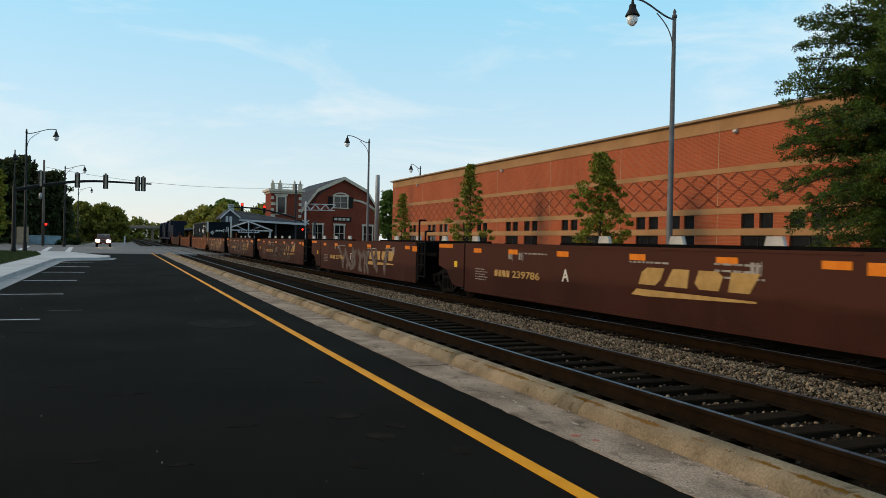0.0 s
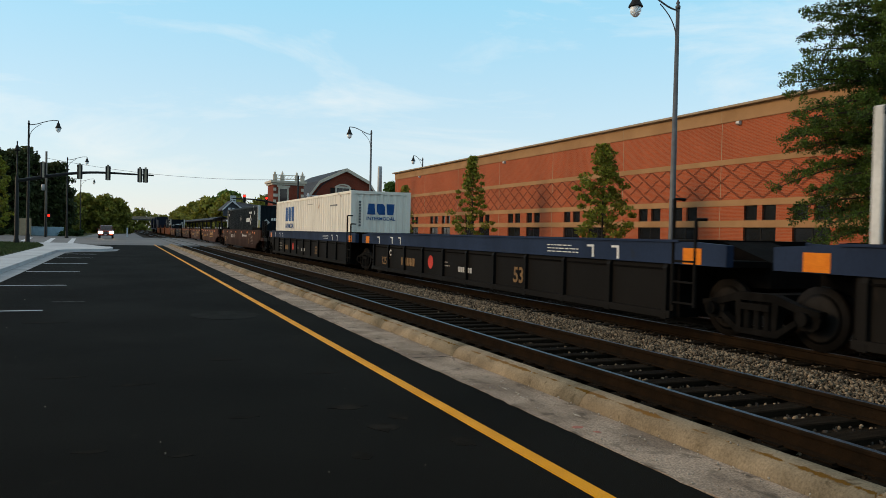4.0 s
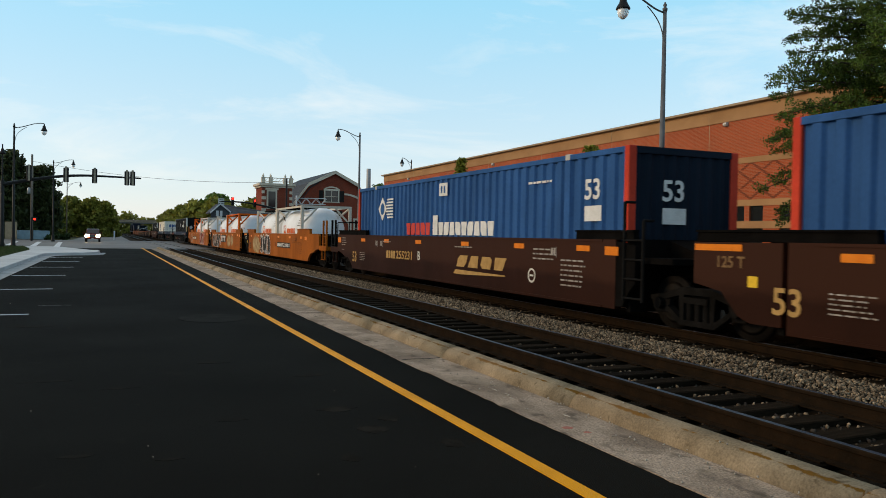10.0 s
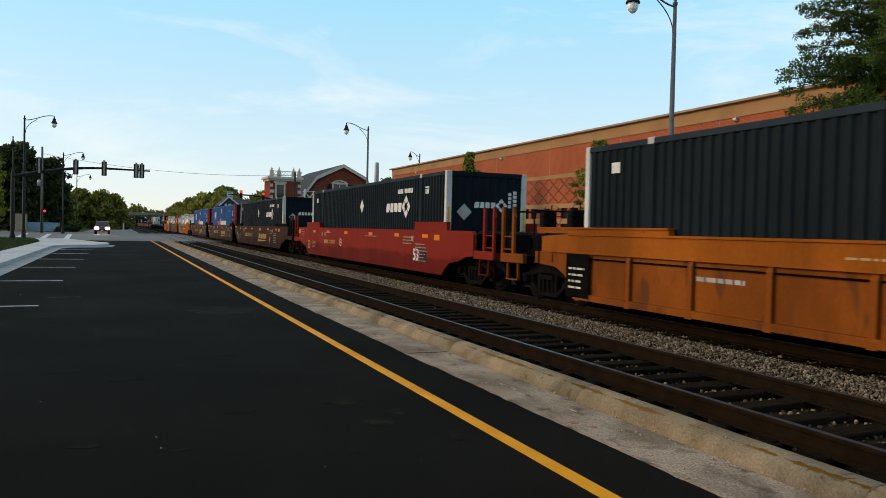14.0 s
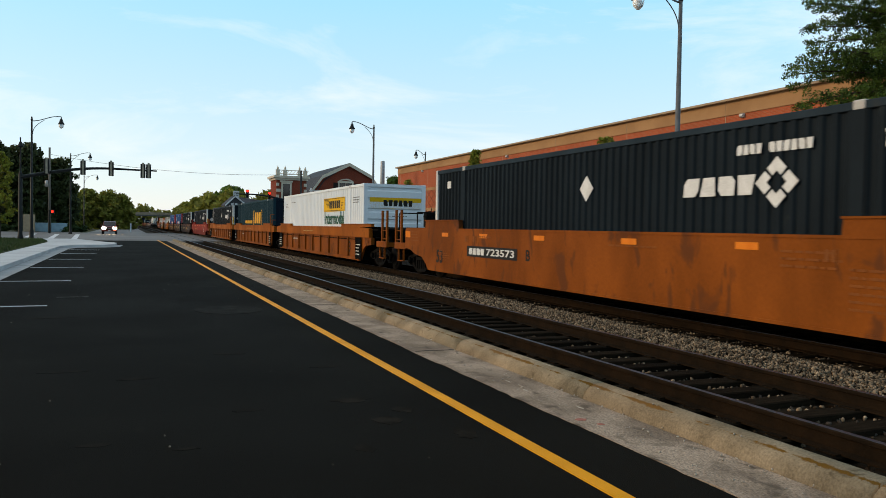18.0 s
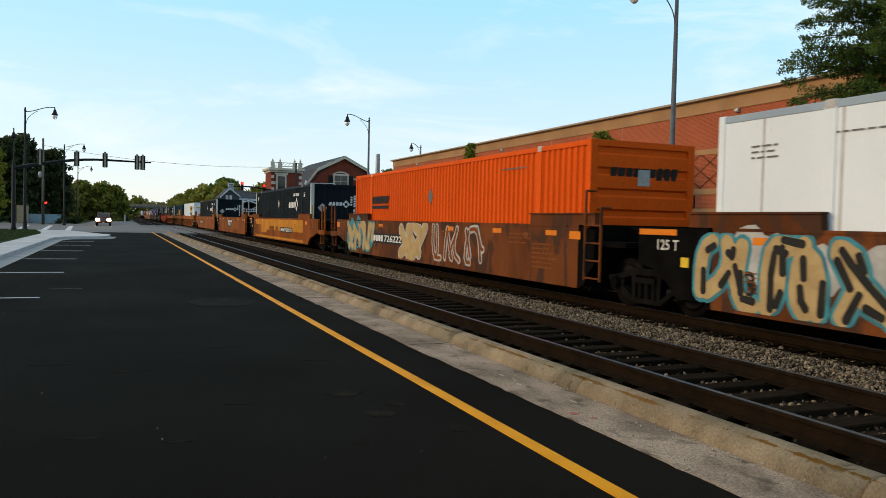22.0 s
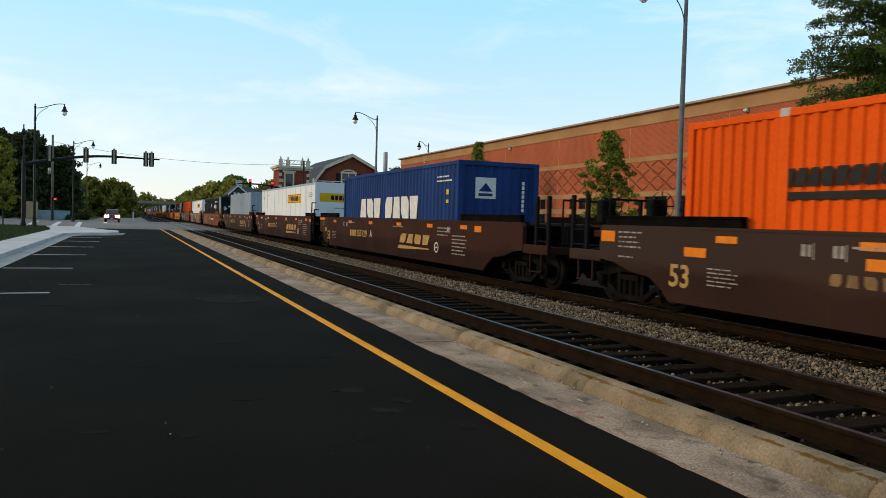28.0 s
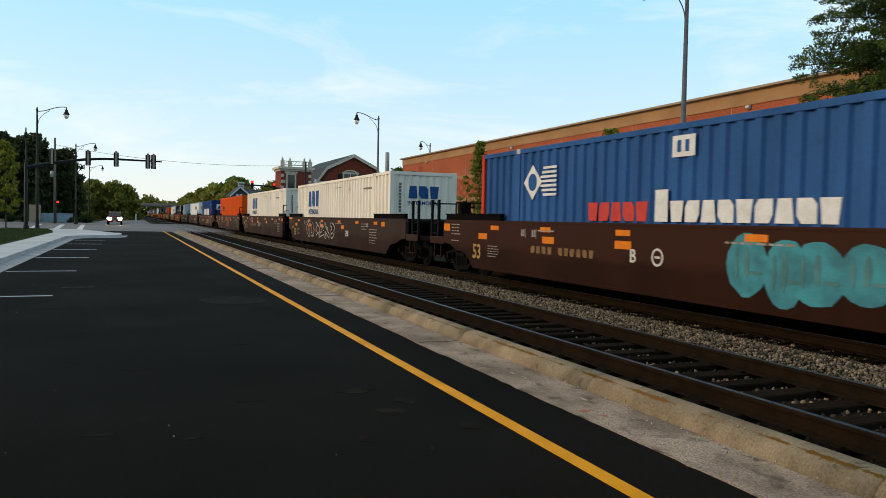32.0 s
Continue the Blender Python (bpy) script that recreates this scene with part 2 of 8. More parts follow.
def lathe(bm, profile, cx=0, cy=0, sides=12):
    """A turned body round the vertical through (cx, cy): profile of (radius, z)."""
    rings = []
    for r, z in profile:
        rings.append([bm.verts.new((cx + max(r, 0.001) * math.cos(2 * math.pi * i / sides), cy + max(r, 0.001) * math.sin(2 * math.pi * i / sides), z)) for i in range(sides)])
    for a, b in zip(rings, rings[1:]):
        for i in range(sides):
            bm.faces.new((a[i], a[(i + 1) % sides], b[(i + 1) % sides], b[i]))
    bm.faces.new(rings[0][::-1])
    bm.faces.new(rings[-1])
    return bm


def mesh_of(name, bm, material, smooth=False):
    me = bpy.data.meshes.new(name)
    bm.to_mesh(me)
    bm.free()
    me.materials.append(material)
    if smooth:
        for p in me.polygons:
            p.use_smooth = True
    return me


def put(name, data, parent=None, label="", loc=None):
    """Link a mesh as one object, under a thing where one is given."""
    ob = new(name, data)
    if parent is not None:
        ob.parent = parent
    if loc is not None:
        ob.location = loc
    if label:
        ob["label"] = label
    return ob


def part(name, bm, material, parent=None, label="", smooth=False):
    return put(name, mesh_of(name, bm, material, smooth), parent, label)


def setting(name, bm, material, label, category, smooth=False):
    return tagged(part(name, bm, material, None, "", smooth), label, category, kind="structure")


def thing(name, label, category, group="", m=None):
    ob = new(name)
    ob.empty_display_size = 0.2
    tagged(ob, label, category, group)
    if m is not None:
        ob.matrix_basis = m
    return ob


def B():
    return bmesh.new()


# ---- the ground ----
RAIL_TOP = 0.072
NEAR_TRACK, FAR_TRACK = 5.90, 9.84     # centre lines
setting("ground", box(B(), -900, 900, -300, 2200, -1.0, -0.22), grass_mat, "dull green grass and earth reaching far away", "ground")
setting("road", box(B(), -3.12, 3.42, -40, 73.4, -0.20, 0.0), asphalt_new, "fresh black asphalt street with parallel parking stalls", "road")
setting("road", box(B(), -160, 60, 73.4, 128, -0.20, -0.004), asphalt_old, "grey worn asphalt of the cross street", "road")
setting("road", box(B(), -5.5, 3.0, 128, 420, -0.20, -0.004), asphalt_old, "grey asphalt street running on past the crossing", "road")
edge = []
rng = random.Random(12)
yy = -39.9
while yy < 74:
    edge.append((3.42 + rng.uniform(-0.022, 0.022) + 0.012 * math.sin(yy * 0.7), yy))
    yy += 0.16 if yy < 25 else 1.0
setting("gutter", prism(B(), [(4.0, -40), (4.0, 74)] + edge[::-1], "z", -0.2, 0.004), concrete, "stained pale concrete gutter beside the asphalt", "gutter")


def curb_outline(x, back):
    return [(x, -0.2), (x, 0.0), (x + 0.012, 0.035), (x + 0.035, 0.078), (x + 0.07, 0.112), (x + 0.115, 0.133), (x + 0.17, 0.143), (back - 0.03, 0.144), (back - 0.008, 0.136), (back, 0.11), (back, -0.2)]


curb = thing("curb", "tan concrete kerb with rusty stains along the track", "curb")
curb["kind"] = "structure"
y = -8.94
while y < 73:
    bm = prism(B(), curb_outline(4.0, 4.27), "y", y + 0.011, y + 2.989)
    part("curb_piece", bm, curb_mat, curb, smooth=True)
    y += 3.0
setting("ballast", box(B(), 4.27, 7.2, -40, 74, -0.24, -0.165), dirt, "dark oily ballast bed under the track", "ballast")
# its dark colour, carried past the track, stands in for shade below the cars
setting("ballast", box(B(), 7.2, 17.5, -40, 74, -0.24, -0.125), dirt, "dark oily ballast bed under the track", "ballast")
setting("ballast", box(B(), 3.0, 13.0, 128, 860, -0.20, -0.115), dirt, "dark ballast bed beyond the crossing", "ballast")
setting("pavement", box(B(), 17.5, 60.0, -40, 73.4, -0.20, 0.02), concrete, "concrete pavement between the track and the brick building", "pavement")
scuff_paint = mat("worn_road_paint", (0.085, 0.083, 0.08), (0.02, 0.019, 0.017), scale=14, rough=0.85, bump=0.3, fine=90, lo=0.45, hi=0.55)
gutter_pale = mat("pale_gutter_concrete", (0.34, 0.345, 0.35), (0.24, 0.245, 0.25), scale=0.9, rough=0.85, bump=0.3, fine=40, c3=(0.14, 0.14, 0.14), spots=0.0, spot_soft=0.2)
# yellow edge line and white stall lines
setting("road_marking", box(B(), 2.70, 2.82, -40, 76, 0.0, 0.005), yellow_paint, "solid yellow painted edge line", "road marking")
for y in (16.05, 22.75, 29.45, 35.8, 42.2, 48.0, 9.3):
    setting("road_marking", box(B(), -3.05, -1.38, y - 0.05, y + 0.05, 0.0, 0.005), white_paint, "white painted parking stall line", "road marking")
setting("road_marking", prism(B(), [(-6.55, 75), (-6.05, 75), (-7.85, 108), (-8.35, 108)], "z", -0.004, 0.002), white_paint, "white painted crosswalk line", "road marking")
setting("road_marking", prism(B(), [(-4.6, 75), (-4.1, 75), (-5.5, 108), (-6.0, 108)], "z", -0.004, 0.002), white_paint, "white painted crosswalk line", "road marking")
setting("road_marking", prism(B(), [(-9.25, 84), (-8.75, 84), (-10.6, 110), (-11.1, 110)], "z", -0.004, 0.002), white_paint, "white painted crosswalk line", "road marking")
setting("road_marking", box(B(), -1.36, -0.74, 17.76, 17.84, 0.0, 0.004), scuff_paint, "worn-out remnant of a stall line", "road marking")
setting("gutter", prism(B(), [(-3.65, -40), (-3.11, -40), (-3.11, 50.0), (-2.7, 51.8), (-1.1, 52.9), (-0.35, 54.6), (-0.2, 58.6), (-0.62, 58.6), (-0.78, 55.0), (-1.45, 53.6), (-3.1, 52.5), (-3.65, 50.6)], "z", -0.2, 0.005), gutter_pale, "pale grey concrete gutter strip along the stalls", "gutter")
# near-side kerb, pavement and corner
setting("curb", prism(B(), [(-3.85, -40), (-3.65, -40), (-3.65, 50.6), (-3.1, 52.5), (-1.45, 53.6), (-0.78, 55.0), (-0.62, 58.6), (-0.85, 60.6), (-1.1, 60.5), (-0.84, 58.5), (-1.0, 55.2), (-1.6, 53.9), (-3.25, 52.8), (-3.85, 50.9)], "z", -0.2, 0.15, 0.0), sidewalk_mat, "pale concrete kerb along the stalls", "curb")
setting("pavement", prism(B(), [(-5.1, -40), (-3.86, -40), (-3.86, 50.92), (-3.26, 52.82), (-1.61, 53.92), (-1.01, 55.22), (-0.85, 58.5), (-1.11, 60.55), (-3.6, 70.5), (-4.6, 72.5), (-12, 72.5), (-12, 70.5), (-6.4, 70.5), (-5.6, 65.5), (-5.1, 60)], "z", -0.2, 0.146), sidewalk_mat, "pale concrete pavement with a built-out corner", "pavement")
setting("lawn", prism(B(), [(-40, -40), (-5.12, -40), (-5.12, 60), (-5.62, 65.5), (-6.42, 70.4), (-40, 70.4)], "z", -0.2, 0.16), grass_mat, "patchy lawn beside the pavement", "lawn")
# the crossing deck over the tracks
setting("crossing_deck", box(B(), 4.3, 13.0, 74, 128, -0.20, 0.03), asphalt_old, "asphalt deck of the railway crossing", "road")


# ---- the tracks ----
def rail_outline(cx):
    return [(cx - 0.07, -0.10), (cx + 0.07, -0.10), (cx + 0.07, -0.085), (cx + 0.012, -0.07), (cx + 0.010, 0.025), (cx + 0.036, 0.035), (cx + 0.036, RAIL_TOP - 0.012), (cx + 0.028, RAIL_TOP - 0.002),
            (cx - 0.028, RAIL_TOP - 0.002), (cx - 0.036, RAIL_TOP - 0.012), (cx - 0.036, 0.035), (cx - 0.010, 0.025), (cx - 0.012, -0.07), (cx - 0.07, -0.085)]


tie_mesh = mesh_of("tie", box(B(), -1.28, 1.28, -0.11, 0.11, -0.2, -0.1, 0.012), tie_mat)
plate_mesh = mesh_of("tie_plate", box(B(), -0.13, 0.13, -0.09, 0.09, -0.1, -0.088), rail_side)
TRACKS = []
for cx in (NEAR_TRACK, FAR_TRACK):
    track = thing("railway_track", "railway track of rusty rails with polished heads on dark ties", "railway track")
    track["kind"] = "structure"
    TRACKS.append(track)
    for s in (-1, 1):
        rx = cx + s * 0.753
        r = part("rail", prism(B(), rail_outline(rx), "y", -40, 860), rail_side, track, "rusty steel rail")
        part("rail_head", box(B(), rx - 0.027, rx + 0.027, -40, 860, RAIL_TOP - 0.003, RAIL_TOP + 0.001), rail_head, r, "polished rail head")
    rng = random.Random(int(cx * 10))
    for i in range(150):
        y = -3.0 + i * 0.515
        if y > 73.8:
            break
        t = put("tie", tie_mesh, track, "", (cx + rng.uniform(-0.06, 0.06), y + rng.uniform(-0.03, 0.03), rng.uniform(-0.004, 0.006)))
        t.rotation_euler = (0, rng.uniform(-0.006, 0.006), rng.uniform(-0.03, 0.03))
        for s in (-1, 1):
            if y < 30:
                put("tie_plate", plate_mesh, track, "", (cx + s * 0.753, y, 0.002))
    bm = B()
    for i in range(470):
        y = 130 + i * 0.6
        box(bm, cx - 1.25, cx + 1.25, y - 0.11, y + 0.11, -0.18, -0.1)
    tagged(part("far_ties", bm, tie_mat, track), kind="stuff")
# scuffs, a round cover and paint specks on the asphalt
scuff = mat("asphalt_scuff", (0.0180, 0.0152, 0.0118), (0.0095, 0.0078, 0.0056), scale=7, rough=0.95, bump=0.4, fine=80, lo=0.42, hi=0.58, spec=0.02)
rng = random.Random(31)
for x, y, rx, ry in ((0.97, 6.6, 0.16, 0.05), (1.9, 6.7, 0.18, 0.10), (2.0, 5.9, 0.12, 0.14), (2.25, 6.2, 0.10, 0.12), (0.1, 8.3, 0.2, 0.05), (-0.6, 8.9, 0.25, 0.04), (1.2, 9.6, 0.2, 0.08), (2.1, 8.4, 0.16, 0.08), (0.4, 5.6, 0.1, 0.03), (-1.2, 14, 0.4, 0.1), (1.6, 5.2, 0.08, 0.1), (-0.2, 5.9, 0.12, 0.05), (2.45, 5.3, 0.1, 0.16)):
    pts = [(x + rx * math.cos(a * math.pi / 7) * rng.uniform(0.6, 1.2), y + ry * math.sin(a * math.pi / 7) * rng.uniform(0.6, 1.2)) for a in range(14)]
    setting("road_scuff", prism(B(), pts, "z", -0.002, 0.0025), scuff, "faint pale scuff on the black asphalt", "road marking")
cover = mat("patched_asphalt", (0.017, 0.0155, 0.013), (0.0085, 0.008, 0.0065), scale=3.5, rough=0.9, bump=0.6, fine=60, spec=0.03)
pts = [(1.78 + 0.62 * math.cos(a * math.pi / 10), 14.6 + 0.75 * math.sin(a * math.pi / 10)) for a in range(20)]
setting("manhole_cover", prism(B(), pts, "z", -0.002, 0.004), cover, "round asphalt-covered manhole in the street", "manhole cover")
pink = mat("survey_paint", (0.42, 0.13, 0.09), (0.30, 0.12, 0.09), scale=9, rough=0.8, bump=0.2)
for x, y, rx, ry in ((3.55, 5.38, 0.06, 0.04), (3.62, 5.2, 0.03, 0.03)):
    pts = [(x + rx * math.cos(a * math.pi / 5) * rng.uniform(0.6, 1.2), y + ry * math.sin(a * math.pi / 5) * rng.uniform(0.6, 1.2)) for a in range(10)]
    setting("survey_mark", prism(B(), pts, "z", 0.002, 0.007), pink, "faded pink survey mark on the gutter", "paint mark")
chalk = mat("chalky_streak", (0.46, 0.40, 0.33), (0.28, 0.23, 0.17), scale=14, rough=0.9, bump=0.1)
for x, y, dx, dy, z in ((4.20, 7.05, 0.006, 0.12, 0.1445), (4.22, 7.4, 0.005, 0.16, 0.1445), (4.19, 7.75, 0.006, 0.10, 0.1445), (4.21, 8.1, 0.005, 0.12, 0.1445), (3.66, 6.55, 0.012, 0.06, 0.0065), (3.72, 6.75, 0.010, 0.07, 0.0065), (3.70, 7.0, 0.012, 0.05, 0.0065), (3.78, 5.75, 0.012, 0.06, 0.0065)):
    pts = [(x + dx * math.cos(a * math.pi / 6) * rng.uniform(0.4, 1.3), y + dy * math.sin(a * math.pi / 6) * rng.uniform(0.5, 1.2)) for a in range(12)]
    setting("chalk_streak", prism(B(), pts, "z", z - 0.004, z + 0.001), chalk, "pale chalky streak on the concrete", "paint mark")
crack = mat("joint_dirt", (0.02, 0.017, 0.014), (0.014, 0.012, 0.01), scale=5, rough=0.95)
k = -9.0
while k < 60:
    pts = [(3.44, k + 0.00), (3.6, k + 0.03), (3.8, k - 0.01), (3.99, k + 0.02), (3.99, k + 0.045), (3.8, k + 0.012), (3.6, k + 0.05), (3.44, k + 0.02)]
    setting("gutter_joint", prism(B(), [(x, y + 0.06) for x, y in pts], "z", 0.001, 0.0065), crack, "dirty joint across the gutter", "joint")
    k += 6.0


# ---- the long brick building across the tracks ----
def brick_wall_mat(name, c1, c2, mortar, course=0.10, length=0.30):
    m = mat(name, c1, c2, scale=0.45, rough=0.85, bump=0.0, fine=14)
    n, l = m.node_tree.nodes, m.node_tree.links
    b = n["Principled BSDF"]
    src = b.inputs["Base Color"].links[0].from_socket
    co = n.new("ShaderNodeTexCoord")
    sep, com = n.new("ShaderNodeSeparateXYZ"), n.new("ShaderNodeCombineXYZ")
    l.new(co.outputs["Object"], sep.inputs["Vector"])
    add = n.new("ShaderNodeMath")
    l.new(sep.outputs["X"], add.inputs[0])
    l.new(sep.outputs["Y"], add.inputs[1])
    l.new(add.outputs["Value"], com.inputs["X"])
    l.new(sep.outputs["Z"], com.inputs["Y"])
    t = n.new("ShaderNodeTexBrick")
    t.inputs["Scale"].default_value = 1.0
    t.inputs["Brick Width"].default_value, t.inputs["Row Height"].default_value = length, course
    t.inputs["Mortar Size"].default_value, t.inputs["Mortar Smooth"].default_value = 0.010, 0.2
    t.inputs["Color1"].default_value, t.inputs["Color2"].default_value, t.inputs["Mortar"].default_value = (1, 1, 1, 1), (0.80, 0.78, 0.76, 1), (0, 0, 0, 1)
    l.new(com.outputs["Vector"], t.inputs["Vector"])
    mul = n.new("ShaderNodeMix")
    mul.data_type, mul.blend_type = "RGBA", "MULTIPLY"
    mul.inputs["Factor"].default_value = 1.0
    l.new(src, mul.inputs["A"])
    l.new(t.outputs["Color"], mul.inputs["B"])
    mix = n.new("ShaderNodeMix")
    mix.data_type = "RGBA"
    l.new(t.outputs["Fac"], mix.inputs["Factor"])
    l.new(mul.outputs["Result"], mix.inputs["A"])
    mix.inputs["B"].default_value = (*mortar, 1)
    l.new(mix.outputs["Result"], b.inputs["Base Color"])
    bp = n.new("ShaderNodeBump")
    bp.inputs["Strength"].default_value, bp.inputs["Distance"].default_value = 0.6, 0.012
    bp.invert = True
    l.new(t.outputs["Fac"], bp.inputs["Height"])
    l.new(bp.outputs["Normal"], b.inputs["Normal"])
    return m


brick_wall = brick_wall_mat("red_brick_wall", (0.44, 0.092, 0.034), (0.345, 0.070, 0.026), (0.30, 0.125, 0.075), 0.0677, 0.203)
dark_brick = mat("dark_header_brick", (0.185, 0.056, 0.030), (0.13, 0.040, 0.022), scale=5, rough=0.85)
frame_mat = mat("dark_bronze_frame", (0.018, 0.017, 0.016), (0.012, 0.012, 0.011), scale=4, rough=0.45, bump=0.0)
coping_mat = mat("coping_metal", (0.34, 0.25, 0.16), (0.28, 0.20, 0.13), scale=2, rough=0.5, bump=0.0)
white_lamp_mat = mat("white_lamp_housing", (0.6, 0.58, 0.54), (0.5, 0.48, 0.45), scale=4, rough=0.5, bump=0.0)
glass_dark = mat("window_glass", (0.012, 0.014, 0.017), (0.009, 0.010, 0.012), scale=1, rough=0.07, bump=0.0, spec=0.5)

WALL_X = 28.0
WALL_Y0, WALL_Y1 = -46.0, 80.0
bays = []
k = -8
while 24.4 + 8.2 * k < 78:
    for c in (24.4 + 8.2 * k, 27.35 + 8.2 * k):
        if WALL_Y0 + 2 < c < WALL_Y1 - 2:
            bays.append(c)
    k += 1
building = thing("brick_building", "long low red brick building with tan bands and dark window pairs", "building")


def wall_strip(name, z0, z1, out, material, gaps=(), label=""):
    """A run of wall between two heights; where gaps break it, each stretch is a piece of its own."""
    y = WALL_Y0
    for a, b in sorted(gaps):
        part(name, box(B(), WALL_X - out, WALL_X + 0.3, y, a, z0, z1), material, building, label)
        y = b
    return part(name, box(B(), WALL_X - out, WALL_X + 0.3, y, WALL_Y1, z0, z1), material, building, label)


upper = [(c + s * 0.57 - 0.41, c + s * 0.57 + 0.41) for c in bays for s in (-1, 1)]
lower = [(c - 1.0, c + 1.0) for c in bays]
wall_strip("wall_base", -0.2, 0.9, 0.0, brick_wall)
wall_strip("wall_pier", 0.9, 2.26, 0.0, brick_wall, lower)
wall_strip("sill_band", 2.26, 2.60, 0.03, tan_stone, label="tan cast-stone band")
wall_strip("wall_pier", 2.60, 3.33, 0.0, brick_wall, upper)
wall_strip("head_band", 3.33, 3.63, 0.03, tan_stone, label="tan cast-stone band")
wall_strip("wall_field", 3.63, 5.40, 0.0, brick_wall)
wall_strip("upper_band", 5.40, 5.67, 0.03, tan_stone, label="tan cast-stone band")
wall_strip("wall_field", 5.67, 7.54, 0.0, brick_wall)
wall_strip("cornice", 7.54, 8.20, 0.05, tan_stone, label="tan cast-stone cornice")
bm = B()
prism(bm, [(WALL_X - 0.27, 8.22), (WALL_X - 0.29, 8.23), (WALL_X - 0.29, 8.33), (WALL_X - 0.25, 8.345), (WALL_X + 0.3, 8.36), (WALL_X + 0.3, 8.2), (WALL_X - 0.09, 8.2), (WALL_X - 0.12, 8.215)], "y", WALL_Y0 - 0.1, WALL_Y1 + 0.3)
part("coping", bm, coping_mat, building, "thin tan metal coping")
part("roof", box(B(), WALL_X + 0.3, WALL_X + 34, WALL_Y0, WALL_Y1, 7.7, 7.9), asphalt_old, building)
part("end_wall", box(B(), WALL_X + 0.3, WALL_X + 34, WALL_Y1 - 0.3, WALL_Y1, -0.2, 8.24), brick_wall, building)
part("rear_wall", box(B(), WALL_X + 33.7, WALL_X + 34, WALL_Y0, WALL_Y1 - 0.3, -0.2, 8.24), brick_wall, building)
part("inner_wall", box(B(), WALL_X + 1.6, WALL_X + 1.8, WALL_Y0, WALL_Y1 - 0.3, -0.2, 7.7), frame_mat, building)


def window_part(name, y0, y1, z0, z1, mullions):
    w = part(name, B(), frame_mat, building)
    bm = B()
    x0, x1 = WALL_X + 0.10, WALL_X + 0.16
    for a, b, c, d in ((y0, y0 + 0.05, z0, z1), (y1 - 0.05, y1, z0, z1), (y0 + 0.05, y1 - 0.05, z0, z0 + 0.05), (y0 + 0.05, y1 - 0.05, z1 - 0.05, z1)):
        box(bm, x0, x1, a, b, c, d)
    for i in range(1, mullions + 1):
        c = y0 + (y1 - y0) * i / (mullions + 1)
        box(bm, x0, x1, c - 0.03, c + 0.03, z0 + 0.05, z1 - 0.05)
    bm.to_mesh(w.data)
    bm.free()
    part("pane", box(B(), WALL_X + 0.125, WALL_X + 0.135, y0 + 0.05, y1 - 0.05, z0 + 0.05, z1 - 0.05), glass_dark, w)


for a, b in upper:
    window_part("window", a, b, 2.60, 3.33, 0)
for a, b in lower:
    window_part("window", a, b, 0.9, 2.26, 1)
# stepped diamond pattern of dark headers
bm = B()
step_y, step_z, run = 0.106, 0.0677, 1.378
d0 = 29.91 - 34 * run
laid = set()
while d0 < WALL_Y1 + 3:
    for s in (-1, 1):
        for j in range(26):
            y = d0 + s * j * step_y
            if -12 < y < WALL_Y1 - 0.2 and (j, round(y, 1)) not in laid:
                laid.update(((j, round(y, 1)), (j, round(y + 0.1, 1)), (j, round(y - 0.1, 1))))
                z = 3.637 + j * step_z
                box(bm, WALL_X - 0.012, WALL_X, y - 0.095, y + 0.095, z + 0.006, z + 0.062)
    d0 += run
tagged(part("diamond_bricks", bm, dark_brick, building, "dark projecting bricks in a diamond pattern"), kind="stuff")
for k in range(-8, 7):
    y = 29.95 + 8.2 * k
    if y > WALL_Y0 + 1:
        part("control_joint", box(B(), WALL_X - 0.006, WALL_X, y - 0.02, y + 0.02, 0.9, 7.54), coping_mat, building)
        part("control_joint", box(B(), WALL_X - 0.056, WALL_X - 0.05, y - 0.012, y + 0.012, 7.56, 8.19), coping_mat, building)
# added stand-in for a dark upright area low on the wall
door = part("dark_door", box(B(), WALL_X - 0.035, WALL_X, 18.9, 21.25, 0.0, 2.83), frame_mat, building, "dark two-pane panel low on the brick wall")
for k in range(2):
    part("pane", box(B(), WALL_X - 0.04, WALL_X - 0.036, 19.02 + k * 1.12, 20.02 + k * 1.12, 0.25, 2.7), glass_dark, door)
for y in (28.76, 53.66, 72.3):
    lamp = thing("wall_floodlight", "small white floodlight fixed high on the brick wall", "floodlight", "wall floodlights", pose(WALL_X, y, 7.42))
    part("housing", prism(B(), [(0, 0.10), (-0.17, 0.08), (-0.2, -0.02), (-0.12, -0.1), (0, -0.1)], "y", -0.11, 0.11, 0.01), white_lamp_mat, lamp)
    part("lens", box(B(), -0.17, -0.10, -0.08, 0.08, -0.09, -0.075), glass_dark, lamp)


# ---- street lamps, signals, poles ----
pole_grey = mat("painted_pole", (0.13, 0.135, 0.14), (0.10, 0.10, 0.105), scale=3, rough=0.5, bump=0.05, metal=0.2)
pole_black = mat("black_pole", (0.016, 0.017, 0.018), (0.011, 0.012, 0.012), scale=3, rough=0.5, bump=0.05)
galv = mat("galvanised_steel", (0.33, 0.34, 0.35), (0.26, 0.27, 0.28), scale=5, rough=0.5, bump=0.05, metal=0.4)
wood_pole = mat("grey_wood_pole", (0.16, 0.14, 0.12), (0.10, 0.09, 0.08), scale=2, rough=0.85, bump=0.3, stretch=(4, 4, 0.4))
globe = bpy.data.materials.new("lamp_globe")
globe.use_nodes = True
gb = globe.node_tree.nodes["Principled BSDF"]
gb.inputs["Base Color"].default_value, gb.inputs["Roughness"].default_value = (0.85, 0.88, 0.9, 1), 0.45
